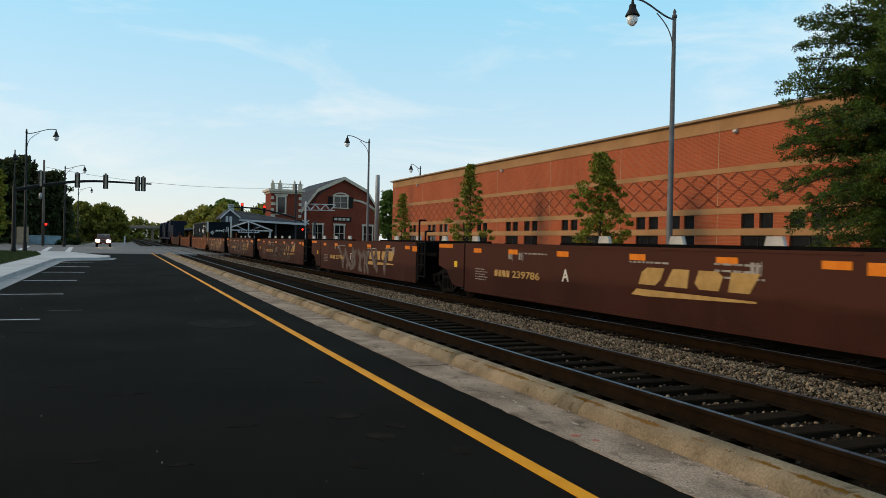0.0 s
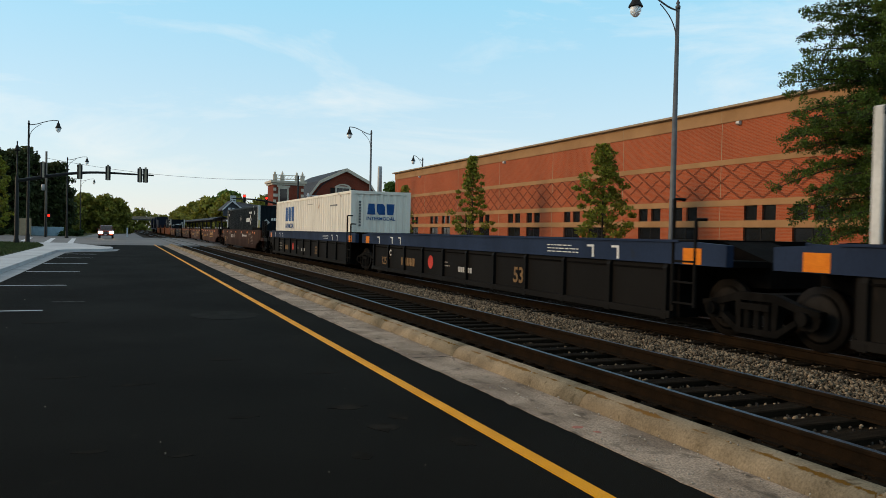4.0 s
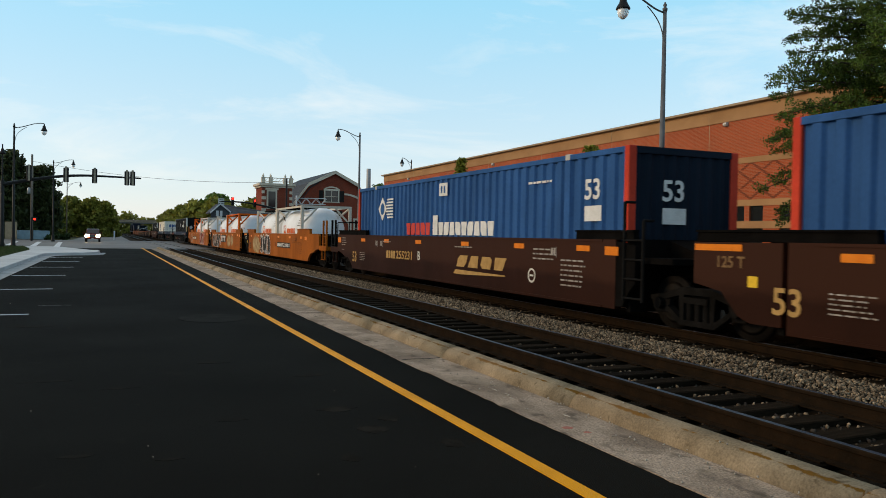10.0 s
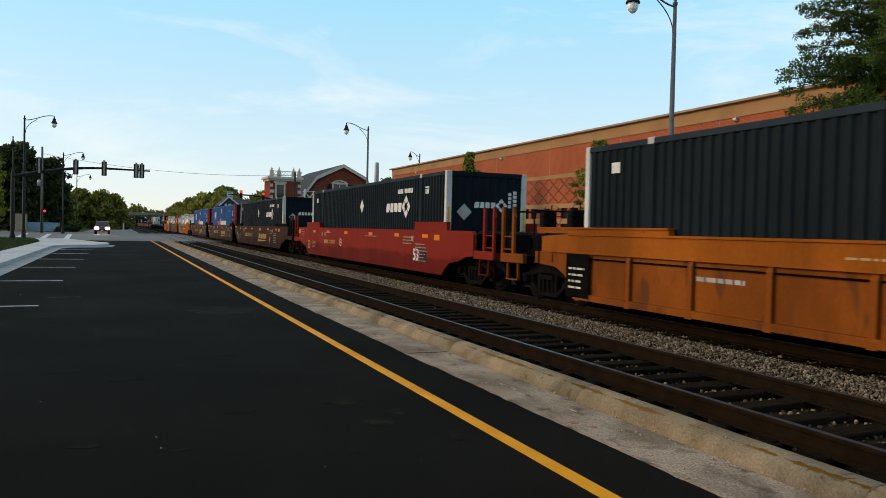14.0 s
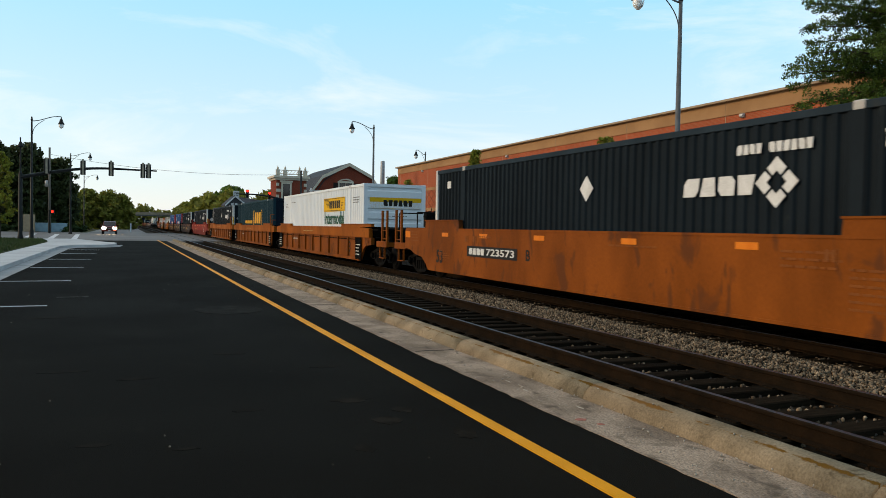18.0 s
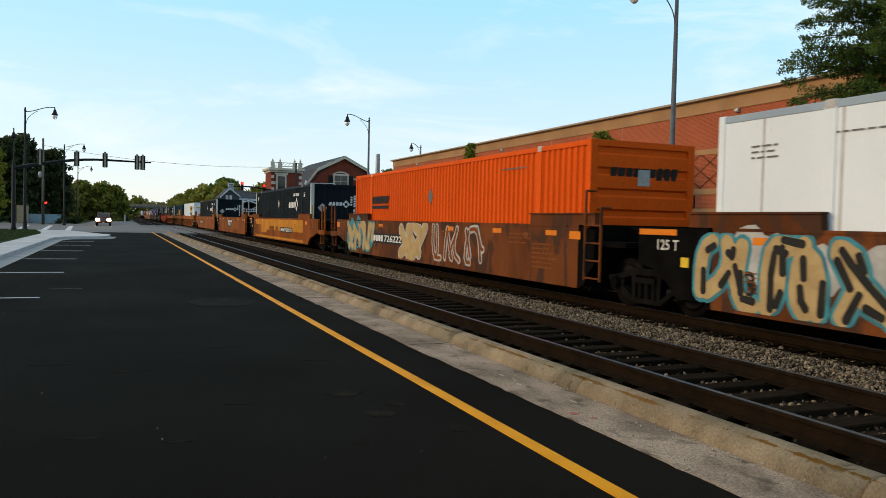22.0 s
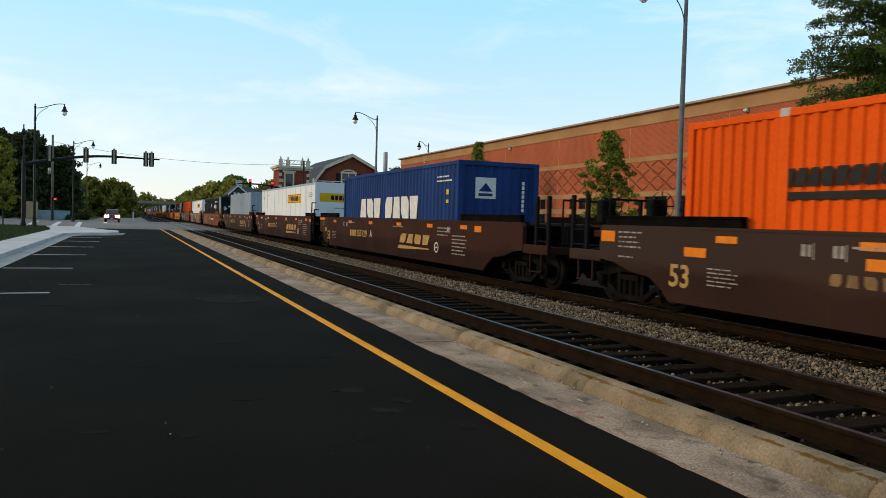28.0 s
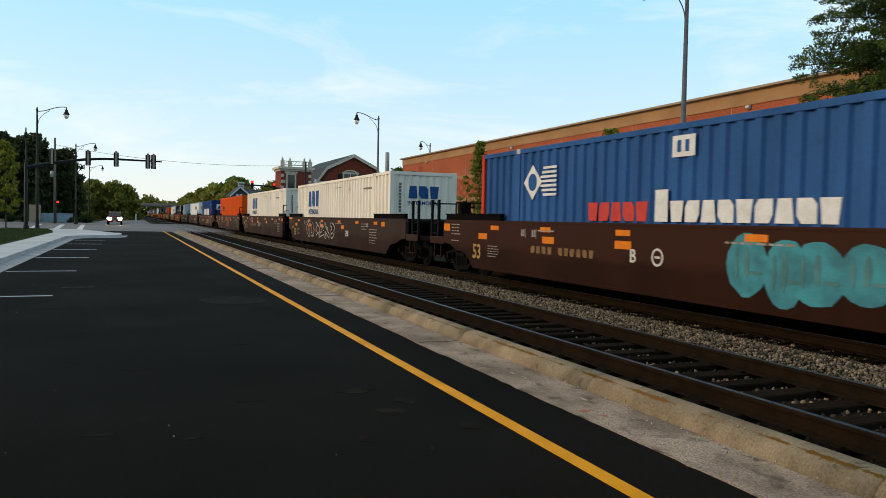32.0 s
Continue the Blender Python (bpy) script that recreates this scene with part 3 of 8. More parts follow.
gb.inputs["Transmission Weight"].default_value = 0.35
red_glow = mat("red_signal_light", (1.0, 0.02, 0.012), (1.0, 0.02, 0.012), scale=1, rough=0.3, bump=0, emit=4.5)
head_glow = mat("headlight_glow", (1.0, 0.74, 0.46), (1.0, 0.74, 0.46), scale=1, rough=0.3, bump=0, emit=110.0)
white_metal = mat("white_painted_metal", (0.56, 0.57, 0.58), (0.45, 0.46, 0.47), scale=3, rough=0.5, bump=0.05)


def tube(bm, pts, r, sides=7):
    for p, q in zip(pts, pts[1:]):
        rod(bm, p, q, r, sides=sides)
    return bm


def street_lamp(x, y, height, arm, toward, material, label, base=0.0):
    """A tapered post with a swan arm and a hanging acorn lantern; toward: -1 or 1 along x."""
    lamp = thing("street_lamp", label, "street lamp", "street lamps", pose(x, y, base))
    bm = lathe(B(), [(0.24, 0), (0.24, 0.12), (0.19, 0.2), (0.17, 0.75), (0.135, 0.9), (0.125, 1.0), (0.07, height - 0.35)], sides=16)
    part("post", bm, material, lamp, smooth=True)
    part("finial", lathe(B(), [(0.09, height - 0.35), (0.10, height - 0.25), (0.05, height - 0.2), (0.075, height - 0.12), (0.02, height)], sides=12), material, lamp, smooth=True)
    bm = B()
    pts = []
    for i in range(13):
        f = i / 12
        pts.append((toward * arm * f, 0, height - 0.40 + 0.52 * (0.5 - 0.5 * math.cos(math.pi * min(1, f * 1.1)))))
    tube(bm, pts, 0.035)
    part("arm", bm, material, lamp, "curved bracket arm")
    bm = B()
    pts = []
    for i in range(9):
        f = i / 8
        pts.append((toward * arm * (0.03 + 0.40 * f ** 1.6), 0, height - 1.55 + 1.28 * f ** 0.7))
    tube(bm, pts, 0.022, 6)
    part("scroll", bm, material, lamp)
    lx, lz = toward * arm, pts[-1][2]
    top = height + 0.12
    ln = part("lantern_cap", lathe(B(), [(0.03, top), (0.05, top - 0.12), (0.06, top - 0.2), (0.13, top - 0.26), (0.13, top - 0.36), (0.17, top - 0.46), (0.26, top - 0.62), (0.27, top - 0.66)], cx=lx, sides=16), pole_black, lamp, "black lantern cap", True)
    part("globe", lathe(B(), [(0.20, top - 0.66), (0.215, top - 0.78), (0.17, top - 0.92), (0.07, top - 1.02), (0.01, top - 1.04)], cx=lx, sides=16), globe, ln, "clear glass globe", True)
    return lamp


street_lamp(19.3, 23.15, 10.7, 1.95, -1, pole_grey, "tall grey street lamp with a curved arm and lantern")
street_lamp(20.2, 64.4, 10.7, 2.0, -1, pole_grey, "tall grey street lamp with a curved arm and lantern")
street_lamp(32.8, 84.0, 10.7, 1.2, -1, pole_grey, "grey street lamp seen over the brick building's roof")
street_lamp(-7.65, 75.0, 10.75, 2.3, 1, pole_black, "tall dark street lamp on the near corner")
street_lamp(-6.85, 112.0, 10.75, 2.35, 1, pole_black, "tall dark street lamp beyond the cross street")
street_lamp(-7.6, 163.0, 10.75, 2.35, 1, pole_black, "tall dark street lamp far down the street")
street_lamp(-13.1, 205.5, 10.75, 2.35, 1, pole_black, "tall dark street lamp far down the street")


head_back = mat("weathered_signal_back", (0.34, 0.29, 0.22), (0.22, 0.19, 0.15), scale=3, rough=0.7, bump=0.1)


def signal_head(parent, x, y, z, facing, backplate, lit=False):
    """Three-lens traffic signal; facing -1 shows its lenses to the camera."""
    h = part("signal_head", box(B(), x - 0.19, x + 0.19, y - 0.12, y + 0.12, z - 0.56, z + 0.56, 0.03), pole_black, parent, "black three-lens signal head")
    if facing > 0:
        part("back_strip", box(B(), x - 0.075, x + 0.075, y - 0.135, y - 0.121, z - 0.58, z + 0.66, 0.004), head_back, h, "pale grey-tan back strip")
    if backplate:
        part("backplate", box(B(), x - 0.34, x + 0.34, y + 0.121 * -facing - 0.005, y + 0.121 * -facing + 0.005, z - 0.70, z + 0.70), pole_black, h)
    for k in (0.36, 0.0, -0.36):
        bm = B()
        bmesh.ops.create_cone(bm, cap_ends=True, segments=16, radius1=0.15, radius2=0.15, depth=0.03, matrix=Matrix.Translation((x, y + facing * 0.135, z + k)) @ Matrix.Rotation(math.pi / 2, 4, "X"))
        part("lens", bm, red_glow if lit and k > 0.2 else frame_mat, h, "glowing red lens" if lit and k > 0.2 else "")
        bm = B()
        bmesh.ops.create_cone(bm, cap_ends=False, segments=12, radius1=0.17, radius2=0.17, depth=0.16, matrix=Matrix.Translation((x, y + facing * 0.21, z + k)) @ Matrix.Rotation(math.pi / 2, 4, "X"))
        part("visor", bm, pole_black, h)


# near mast arm, signals seen from behind
mast = thing("traffic_signal", "black mast-arm traffic signal with heads seen from behind", "traffic signal")
MY = 66.0
part("post", lathe(B(), [(0.22, 0.1), (0.2, 0.4), (0.15, 0.6), (0.13, 5.2), (0.05, 5.4), (0.045, 8.0)], cx=-0.1135 * MY, cy=MY, sides=12), pole_black, mast, smooth=True)
bm = B()
pts = [(-0.1135 * MY + (0.0345 + 0.1135) * MY * i / 14, MY, 4.95 + 0.95 * math.sin(min(1, i / 9) * math.pi / 2) - 0.008 * max(0, i - 9)) for i in range(15)]
for i, (p, q) in enumerate(zip(pts, pts[1:])):
    rod(bm, p, q, 0.14 - 0.006 * i, sides=8)
part("arm", bm, pole_black, mast, "long tapered mast arm")
for r, bk in ((-0.0862, False), (-0.0478, False), (-0.0171, False), (0.0216, True)):
    if bk:
        signal_head(mast, r * MY - 0.2, MY - 0.22, 5.8, 1, False)
        signal_head(mast, r * MY + 0.22, MY - 0.22, 5.8, 1, False)
    else:
        signal_head(mast, r * MY, MY - 0.22, 5.86, 1, False)
part("lantern", lathe(B(), [(0.10, 7.22), (0.23, 7.26), (0.21, 7.36), (0.13, 7.48), (0.11, 7.62), (0.05, 7.68), (0.04, 7.95)], cx=-0.1135 * MY, cy=MY, sides=12), pole_black, mast, smooth=True)
# far mast arm, red heads facing the camera
mast = thing("traffic_signal", "black mast-arm traffic signal with red lights lit", "traffic signal")
MY = 108.0
part("post", lathe(B(), [(0.22, 0.0), (0.15, 0.6), (0.12, 9.5)], cx=0.2138 * MY, cy=MY, sides=12), pole_black, mast, smooth=True)
bm = B()
pts = [(0.2138 * MY - 0.084 * MY * i / 10, MY, 4.65 + 1.25 * math.sin(min(1, i / 8) * math.pi / 2)) for i in range(11)]
for i, (p, q) in enumerate(zip(pts, pts[1:])):
    rod(bm, p, q, 0.15 - 0.007 * i, sides=8)
part("arm", bm, pole_black, mast, "long tapered mast arm")
signal_head(mast, 0.1440 * MY, MY - 0.25, 5.95, -1, False, True)
signal_head(mast, 0.1721 * MY, MY - 0.25, 5.75, -1, False, True)
part("street_sign", box(B(), 0.1298 * MY - 0.35, 0.1298 * MY + 0.45, MY - 0.03, MY, 5.2, 6.3), white_metal, mast, "white sign with grey bars")
for k in range(4):
    part("sign_bar", box(B(), 0.1298 * MY - 0.25, 0.1298 * MY + 0.35, MY - 0.036, MY - 0.03, 5.35 + k * 0.24, 5.43 + k * 0.24), frame_mat, mast)
# railway cantilever signal
cant = thing("crossing_signal", "white railway cantilever crossing signal with truss arm", "railway signal")
MY, cx = 112.0, 0.2271 * 112
part("post", lathe(B(), [(0.2, 0.0), (0.14, 0.4), (0.13, 7.3)], cx=cx, cy=MY, sides=12), white_metal, cant, smooth=True)
bm = B()
for z in (6.0, 6.9):
    for dy in (-0.3, 0.3):
        rod(bm, (cx - 0.2, MY + dy, z), (cx + 4.4, MY + dy, z + 0.1), 0.05, sides=6)
for i in range(6):
    for dy in (-0.3, 0.3):
        rod(bm, (cx + i * 0.75, MY + dy, 6.0 if i % 2 else 6.9), (cx + (i + 1) * 0.75, MY + dy, 6.95 if i % 2 else 6.05), 0.035, sides=5)
part("truss_arm", bm, white_metal, cant, "white truss arm")
bm = B()
for s in (-1, 1):
    prism(bm, [(cx - 0.55, 4.2 + s * 0.3 - 0.09), (cx + 0.55, 4.2 - s * 0.3 - 0.09), (cx + 0.55, 4.2 - s * 0.3 + 0.09), (cx - 0.55, 4.2 + s * 0.3 + 0.09)], "y", MY - 0.24 - 0.02 * s, MY - 0.22 - 0.02 * s)
part("crossbuck", bm, white_metal, cant, "white crossbuck boards")
for dx in (-0.45, 0.45):
    bm = B()
    bmesh.ops.create_cone(bm, cap_ends=True, segments=18, radius1=0.28, radius2=0.28, depth=0.03, matrix=Matrix.Translation((cx + dx, MY - 0.2, 3.1)) @ Matrix.Rotation(math.pi / 2, 4, "X"))
    t = part("target", bm, pole_black, cant)
    bm = B()
    bmesh.ops.create_cone(bm, cap_ends=True, segments=14, radius1=0.14, radius2=0.14, depth=0.05, matrix=Matrix.Translation((cx + dx, MY - 0.24, 3.1)) @ Matrix.Rotation(math.pi / 2, 4, "X"))
    part("light", bm, red_glow if dx < 0 else frame_mat, t, "red flashing light" if dx < 0 else "")
# steel pole beside the depot
pole = thing("steel_pole", "thick plain galvanised steel pole", "pole", m=pose(24.6, 75.2, 0))
part("shaft", lathe(B(), [(0.26, -0.1), (0.22, 8.45), (0.2, 8.5)], sides=16), galv, pole, smooth=True)
part("base_plate", box(B(), -0.4, 0.4, -0.4, 0.4, 0.0, 0.06), galv, pole)
# utility pole with a cable over the street
pole = thing("utility_pole", "weathered wooden utility pole with a cable", "utility pole", m=pose(-0.0834 * 118, 118, 0))
part("shaft", lathe(B(), [(0.19, -0.1), (0.13, 11.85)], sides=10), wood_pole, pole, smooth=True)
part("transformer", lathe(B(), [(0.1, 6.4), (0.24, 6.45), (0.24, 7.2), (0.1, 7.3)], cx=-0.35, sides=10), galv, pole, smooth=True)
bm = B()
a, b = Vector((0.1, 0, 10.9)), Vector((0.2138 * 108 + 9.84, -10, 9.0))
pts = [a.lerp(b, i / 24) + Vector((0, 0, -1.0 * 4 * (i / 24) * (1 - i / 24))) for i in range(25)]
tube(bm, pts, 0.022, 5)
part("cable", bm, pole_black, pole, "black overhead cable")
# don't-walk light on its own post
post = thing("pedestrian_signal", "pedestrian signal with a glowing red light", "traffic signal", m=pose(-0.0835 * 116, 116, 0))
part("post", lathe(B(), [(0.08, 0.0), (0.06, 3.2)], sides=8), pole_black, post)
part("box", box(B(), 0.10, 0.66, -0.15, 0.15, 2.66, 3.22, 0.03), pole_black, post)
part("light", box(B(), 0.24, 0.50, -0.16, -0.15, 2.82, 3.08, 0.004), red_glow, post, "glowing orange-red light")
# utility cabinets by the far corner
cab = thing("utility_cabinet", "beige metal utility cabinet on the corner", "cabinet", m=pose(-0.1043 * 128, 128, 0))
part("body", box(B(), -0.75, 0.75, -0.4, 0.4, 0.1, 2.6, 0.03), coping_mat, cab)
part("base", box(B(), -0.85, 0.85, -0.5, 0.5, -0.1, 0.1), concrete, cab)
part("door", box(B(), -0.65, 0.65, -0.42, -0.4, 0.25, 2.4), coping_mat, cab)
pale_blue = mat("pale_blue_paint", (0.25, 0.36, 0.42), (0.20, 0.30, 0.36), scale=2, rough=0.6)
for i, cxx in enumerate((-11.9, -9.6)):
    bx = thing("equipment_box", "pale blue metal equipment box at the corner", "equipment box", "equipment boxes", pose(cxx, 131 + i * 0.5, 0))
    part("body", box(B(), -1.1, 1.1, -0.6, 0.6, 0.0, 1.25, 0.03), pale_blue, bx)
    part("lid", box(B(), -1.15, 1.15, -0.65, 0.65, 1.25, 1.38, 0.02), pale_blue, bx)
    for s in (-0.5, 0.5):
        part("door", box(B(), s - 0.45, s + 0.45, -0.62, -0.6, 0.15, 1.15), pale_blue, bx)
sm = thing("post_marker", "small white marker post beside the track", "post", m=pose(0.0052 * 140, 140, 0))
part("shaft", box(B(), -0.12, 0.12, -0.12, 0.12, -0.1, 1.5, 0.02), white_metal, sm)

# ---- the waiting car ----
car_paint = mat("dark_car_paint", (0.15, 0.022, 0.014), (0.11, 0.017, 0.012), scale=2, rough=0.25, bump=0.0, metal=0.3)
amber = mat("amber_light", (1.0, 0.25, 0.04), (1.0, 0.25, 0.04), scale=1, rough=0.3, bump=0, emit=1.2)
rubber = mat("tyre_rubber", (0.012, 0.012, 0.012), (0.018, 0.018, 0.018), scale=5, rough=0.85)
suv = thing("car", "dark red sport utility car waiting with headlights on", "car", m=pose(-2.1, 112.0, 0.0))
bm = prism(B(), [(-0.05, 0.38), (-0.12, 0.62), (-0.08, 0.95), (0.15, 1.06), (1.15, 1.14), (4.6, 1.16), (4.66, 0.5), (4.5, 0.36)], "x", -0.96, 0.96, 0.05)
body = part("body", bm, car_paint, suv)
part("cabin", prism(B(), [(1.1, 1.10), (1.85, 1.68), (2.2, 1.78), (4.3, 1.74), (4.6, 1.12)], "x", -0.78, 0.78, 0.06), car_paint, suv)
part("windscreen", prism(B(), [(1.13, 1.15), (1.84, 1.69), (1.81, 1.71), (1.10, 1.17)], "x", -0.70, 0.70), glass_dark, suv)
for s in (-1, 1):
    part("side_window", prism(B(), [(1.5, 1.18), (2.0, 1.62), (4.1, 1.6), (4.3, 1.18)], "x", s * 0.785 - 0.01, s * 0.785 + 0.01), glass_dark, suv)
    hl = part("headlight", box(B(), s * 0.66 - 0.27, s * 0.66 + 0.27, -0.16, -0.06, 0.66, 0.98, 0.06), head_glow, suv, "bright warm headlight")
    part("turn_light", box(B(), s * 0.70 - 0.2, s * 0.70 + 0.2, -0.15, -0.08, 0.48, 0.58), amber, suv, "amber light")
    part("mirror", box(B(), s * 1.04 - 0.1, s * 1.04 + 0.1, 1.45, 1.6, 1.12, 1.32, 0.03), car_paint, suv)
    for wy in (0.85, 3.75):
        bm = B()
        bmesh.ops.create_cone(bm, cap_ends=True, segments=20, radius1=0.37, radius2=0.37, depth=0.24, matrix=Matrix.Translation((s * 0.83, wy, 0.37)) @ Matrix.Rotation(math.pi / 2, 4, "Y"))
        w = part("wheel", bm, rubber, suv, "black tyre")
        bm = B()
        bmesh.ops.create_cone(bm, cap_ends=True, segments=14, radius1=0.23, radius2=0.2, depth=0.02, matrix=Matrix.Translation((s * 0.96, wy, 0.37)) @ Matrix.Rotation(s * math.pi / 2, 4, "Y"))
        part("rim", bm, galv, w, "alloy rim")
gr = part("grille", box(B(), -0.42, 0.42, -0.14, -0.09, 0.66, 0.92), frame_mat, suv)
for k in range(3):
    part("grille_bar", box(B(), -0.40, 0.40, -0.15, -0.14, 0.70 + 0.07 * k, 0.72 + 0.07 * k), galv, gr)
part("bumper", box(B(), -0.95, 0.95, -0.17, -0.02, 0.40, 0.62, 0.04), car_paint, suv)
part("plate", box(B(), -0.15, 0.15, -0.18, -0.17, 0.44, 0.56), white_metal, suv, "pale blank plate")
street_lamp(-7.72, 36.0, 10.65, 2.35, 1, pole_black, "tall dark street lamp beside the lawn", 0.15)


# ---- the old depot beyond the cross street ----
depot_brick = brick_wall_mat("depot_brick", (0.27, 0.046, 0.023), (0.20, 0.034, 0.017), (0.16, 0.06, 0.04), 0.08, 0.24)
cream_trim = mat("cream_trim", (0.58, 0.50, 0.40), (0.48, 0.41, 0.33), scale=2, rough=0.6)
slate_roof = mat("slate_roof", (0.052, 0.053, 0.062), (0.034, 0.035, 0.041), scale=1.5, rough=0.75, bump=0.3, fine=12, stretch=(1, 1, 3))
grey_siding = mat("grey_siding", (0.07, 0.074, 0.082), (0.05, 0.053, 0.06), scale=2, rough=0.7)
dark_inside = mat("dark_recess", (0.02, 0.017, 0.015), (0.014, 0.012, 0.011), scale=2, rough=0.8)
depot = thing("depot_building", "old red brick railway depot with gambrel roof and square tower", "building")
DY = 124.0
gx0, gx1, gp = 26.8, 40.4, 34.6
gable = [(gx0, 0), (gx1, 0), (gx1, 7.0), (gx1 - 1.9, 10.0), (gp, 12.0), (gx0 + 3.3, 9.75), (gx0 + 1.4, 7.2), (gx0, 5.4)]
part("gable_wall", prism(B(), gable, "y", DY, DY + 0.4), depot_brick, depot)
part("side_wall", box(B(), gx0, gx0 + 0.4, DY + 0.4, DY + 26, 0, 5.6), depot_brick, depot)
part("side_wall", box(B(), gx1 - 0.4, gx1, DY + 0.4, DY + 26, 0, 7.3), depot_brick, depot)
for name, (a, b) in zip(("roof_lower", "roof_upper", "roof_upper", "roof_lower"), (((gx0 - 0.5, 4.75), (gx0 + 3.25, 9.85)), ((gx0 + 3.25, 9.85), (gp, 12.1)), ((gp, 12.1), (gx1 - 1.85, 10.1)), ((gx1 - 1.85, 10.1), (gx1 + 0.4, 6.7)))):
    part(name, prism(B(), [a, b, (b[0], b[1] + 0.22), (a[0], a[1] + 0.22)], "y", DY - 0.45, DY + 26), slate_roof, depot)
    part("rake_board", prism(B(), [(a[0], a[1] - 0.32), (b[0], b[1] - 0.32), (b[0], b[1] + 0.24), (a[0], a[1] + 0.24)], "y", DY - 0.55, DY - 0.46), cream_trim, depot, "cream rake board")
# west roof slope carried over a lower wing towards the tower
part("wing_roof", prism(B(), [(25.6, 5.0), (28.2, 6.2), (30.4, 9.4), (33.0, 11.2), (33.0, 11.0), (30.4, 9.2), (28.2, 6.0), (25.6, 4.8)], "y", DY - 0.2, DY + 0.9), slate_roof, depot)


def depot_window(x0, x1, z0, z1, y, shutters=False):
    w = part("window", B(), cream_trim, depot, "cream-framed window")
    bm = B()
    for a, b, c, d in ((x0 - 0.22, x0, z0 - 0.1, z1 + 0.2), (x1, x1 + 0.22, z0 - 0.1, z1 + 0.2), (x0 - 0.3, x1 + 0.3, z1 + 0.2, z1 + 0.5), (x0 - 0.3, x1 + 0.3, z0 - 0.25, z0 - 0.1)):
        box(bm, a, b, y - 0.12, y, c, d)
    box(bm, (x0 + x1) / 2 - 0.04, (x0 + x1) / 2 + 0.04, y - 0.06, y, z0 - 0.1, z1 + 0.2)
    bm.to_mesh(w.data)
    bm.free()
    part("pane", box(B(), x0, x1, y - 0.03, y - 0.004, z0 - 0.1, z1 + 0.2), glass_dark, w)
    part("glazing_bar", box(B(), x0, x1, y - 0.06, y - 0.03, (z0 + z1) / 2 - 0.03, (z0 + z1) / 2 + 0.03), cream_trim, w)
    if shutters:
        for s, x in ((-1, x0 - 0.3), (1, x1 + 0.3)):
            a, b = sorted((x, x + s * 0.75))
            part("shutter", box(B(), a, b, y - 0.08, y, z0 - 0.1, z1 + 0.2), dark_inside, w, "dark louvred shutter")


depot_window(33.0, 35.2, 7.2, 8.75, DY, True)
bm = B()
for i in range(10):
    a0, a1 = math.pi * i / 10, math.pi * (i + 1) / 10
    prism(bm, [(34.1 + 1.12 * math.cos(a0), 9.0 + 0.45 * math.sin(a0)), (34.1 + 1.34 * math.cos(a0), 9.0 + 0.66 * math.sin(a0)), (34.1 + 1.34 * math.cos(a1), 9.0 + 0.66 * math.sin(a1)), (34.1 + 1.12 * math.cos(a1), 9.0 + 0.45 * math.sin(a1))], "y", DY - 0.13, DY)
part("window_arch", bm, cream_trim, depot, "cream arched window head")
for x in (29.5, 33.2, 38.2):
    depot_window(x, x + 1.5, 1.6, 3.9, DY)
bm = B()
for i in range(8):
    f0, f1 = i / 8, (i + 1) / 8
    prism(bm, [(36.3 + 4.0 * f0, 8.3 - 1.7 * f0 ** 2), (36.3 + 4.0 * f1, 8.3 - 1.7 * f1 ** 2), (36.3 + 4.0 * f1, 8.6 - 1.5 * f1 ** 2), (36.3 + 4.0 * f0, 8.6 - 1.5 * f0 ** 2)], "y", DY - 0.14, DY)
part("arched_band", bm, cream_trim, depot, "curved cream band")
sg = part("sign_board", box(B(), 32.8, 36.0, DY - 0.12, DY, 4.75, 5.55), dark_inside, depot, "dark sign board with pale bars")
part("sign_bar", box(B(), 33.05, 33.55, DY - 0.135, DY - 0.12, 4.95, 5.35), cream_trim, sg)
for k in range(1, 4):
    part("sign_bar", box(B(), 33.05 + k * 0.7, 33.55 + k * 0.7, DY - 0.135, DY - 0.12, 4.95, 5.35), cream_trim, sg)
# tower
TY, tx0, tx1 = 118.0, 21.4, 26.1
part("tower_wall", box(B(), tx0, tx1, TY, TY + 5.0, 0, 9.0), depot_brick, depot)
part("tower_cornice", box(B(), tx0 - 0.45, tx1 + 0.45, TY - 0.45, TY + 5.45, 9.0, 9.35), cream_trim, depot)
part("tower_cornice", box(B(), tx0 - 0.2, tx1 + 0.2, TY - 0.2, TY + 5.2, 8.7, 9.0), cream_trim, depot)
for i, x in enumerate((tx0, (tx0 + tx1) / 2 - 1.2, tx1 - 0.4, tx1 - 1.3)):
    part("parapet_post", box(B(), x - 0.05, x + 0.5, TY - 0.1, TY + 0.4, 9.35, 10.3), cream_trim, depot)
    part("finial", lathe(B(), [(0.10, 10.3), (0.17, 10.45), (0.16, 10.6), (0.06, 10.7), (0.02, 10.9)], cx=x + 0.22, cy=TY + 0.15, sides=10), cream_trim, depot)
for z in (9.6, 10.15):
    part("parapet_rail", box(B(), tx0, tx1, TY, TY + 0.12, z, z + 0.1), cream_trim, depot)
for i in range(10):
    part("lattice_bar", rod(B(), (tx0 + i * 0.5, TY + 0.06, 9.65), (tx0 + i * 0.5 + 0.5, TY + 0.06, 10.2), 0.03, sides=5), cream_trim, depot)
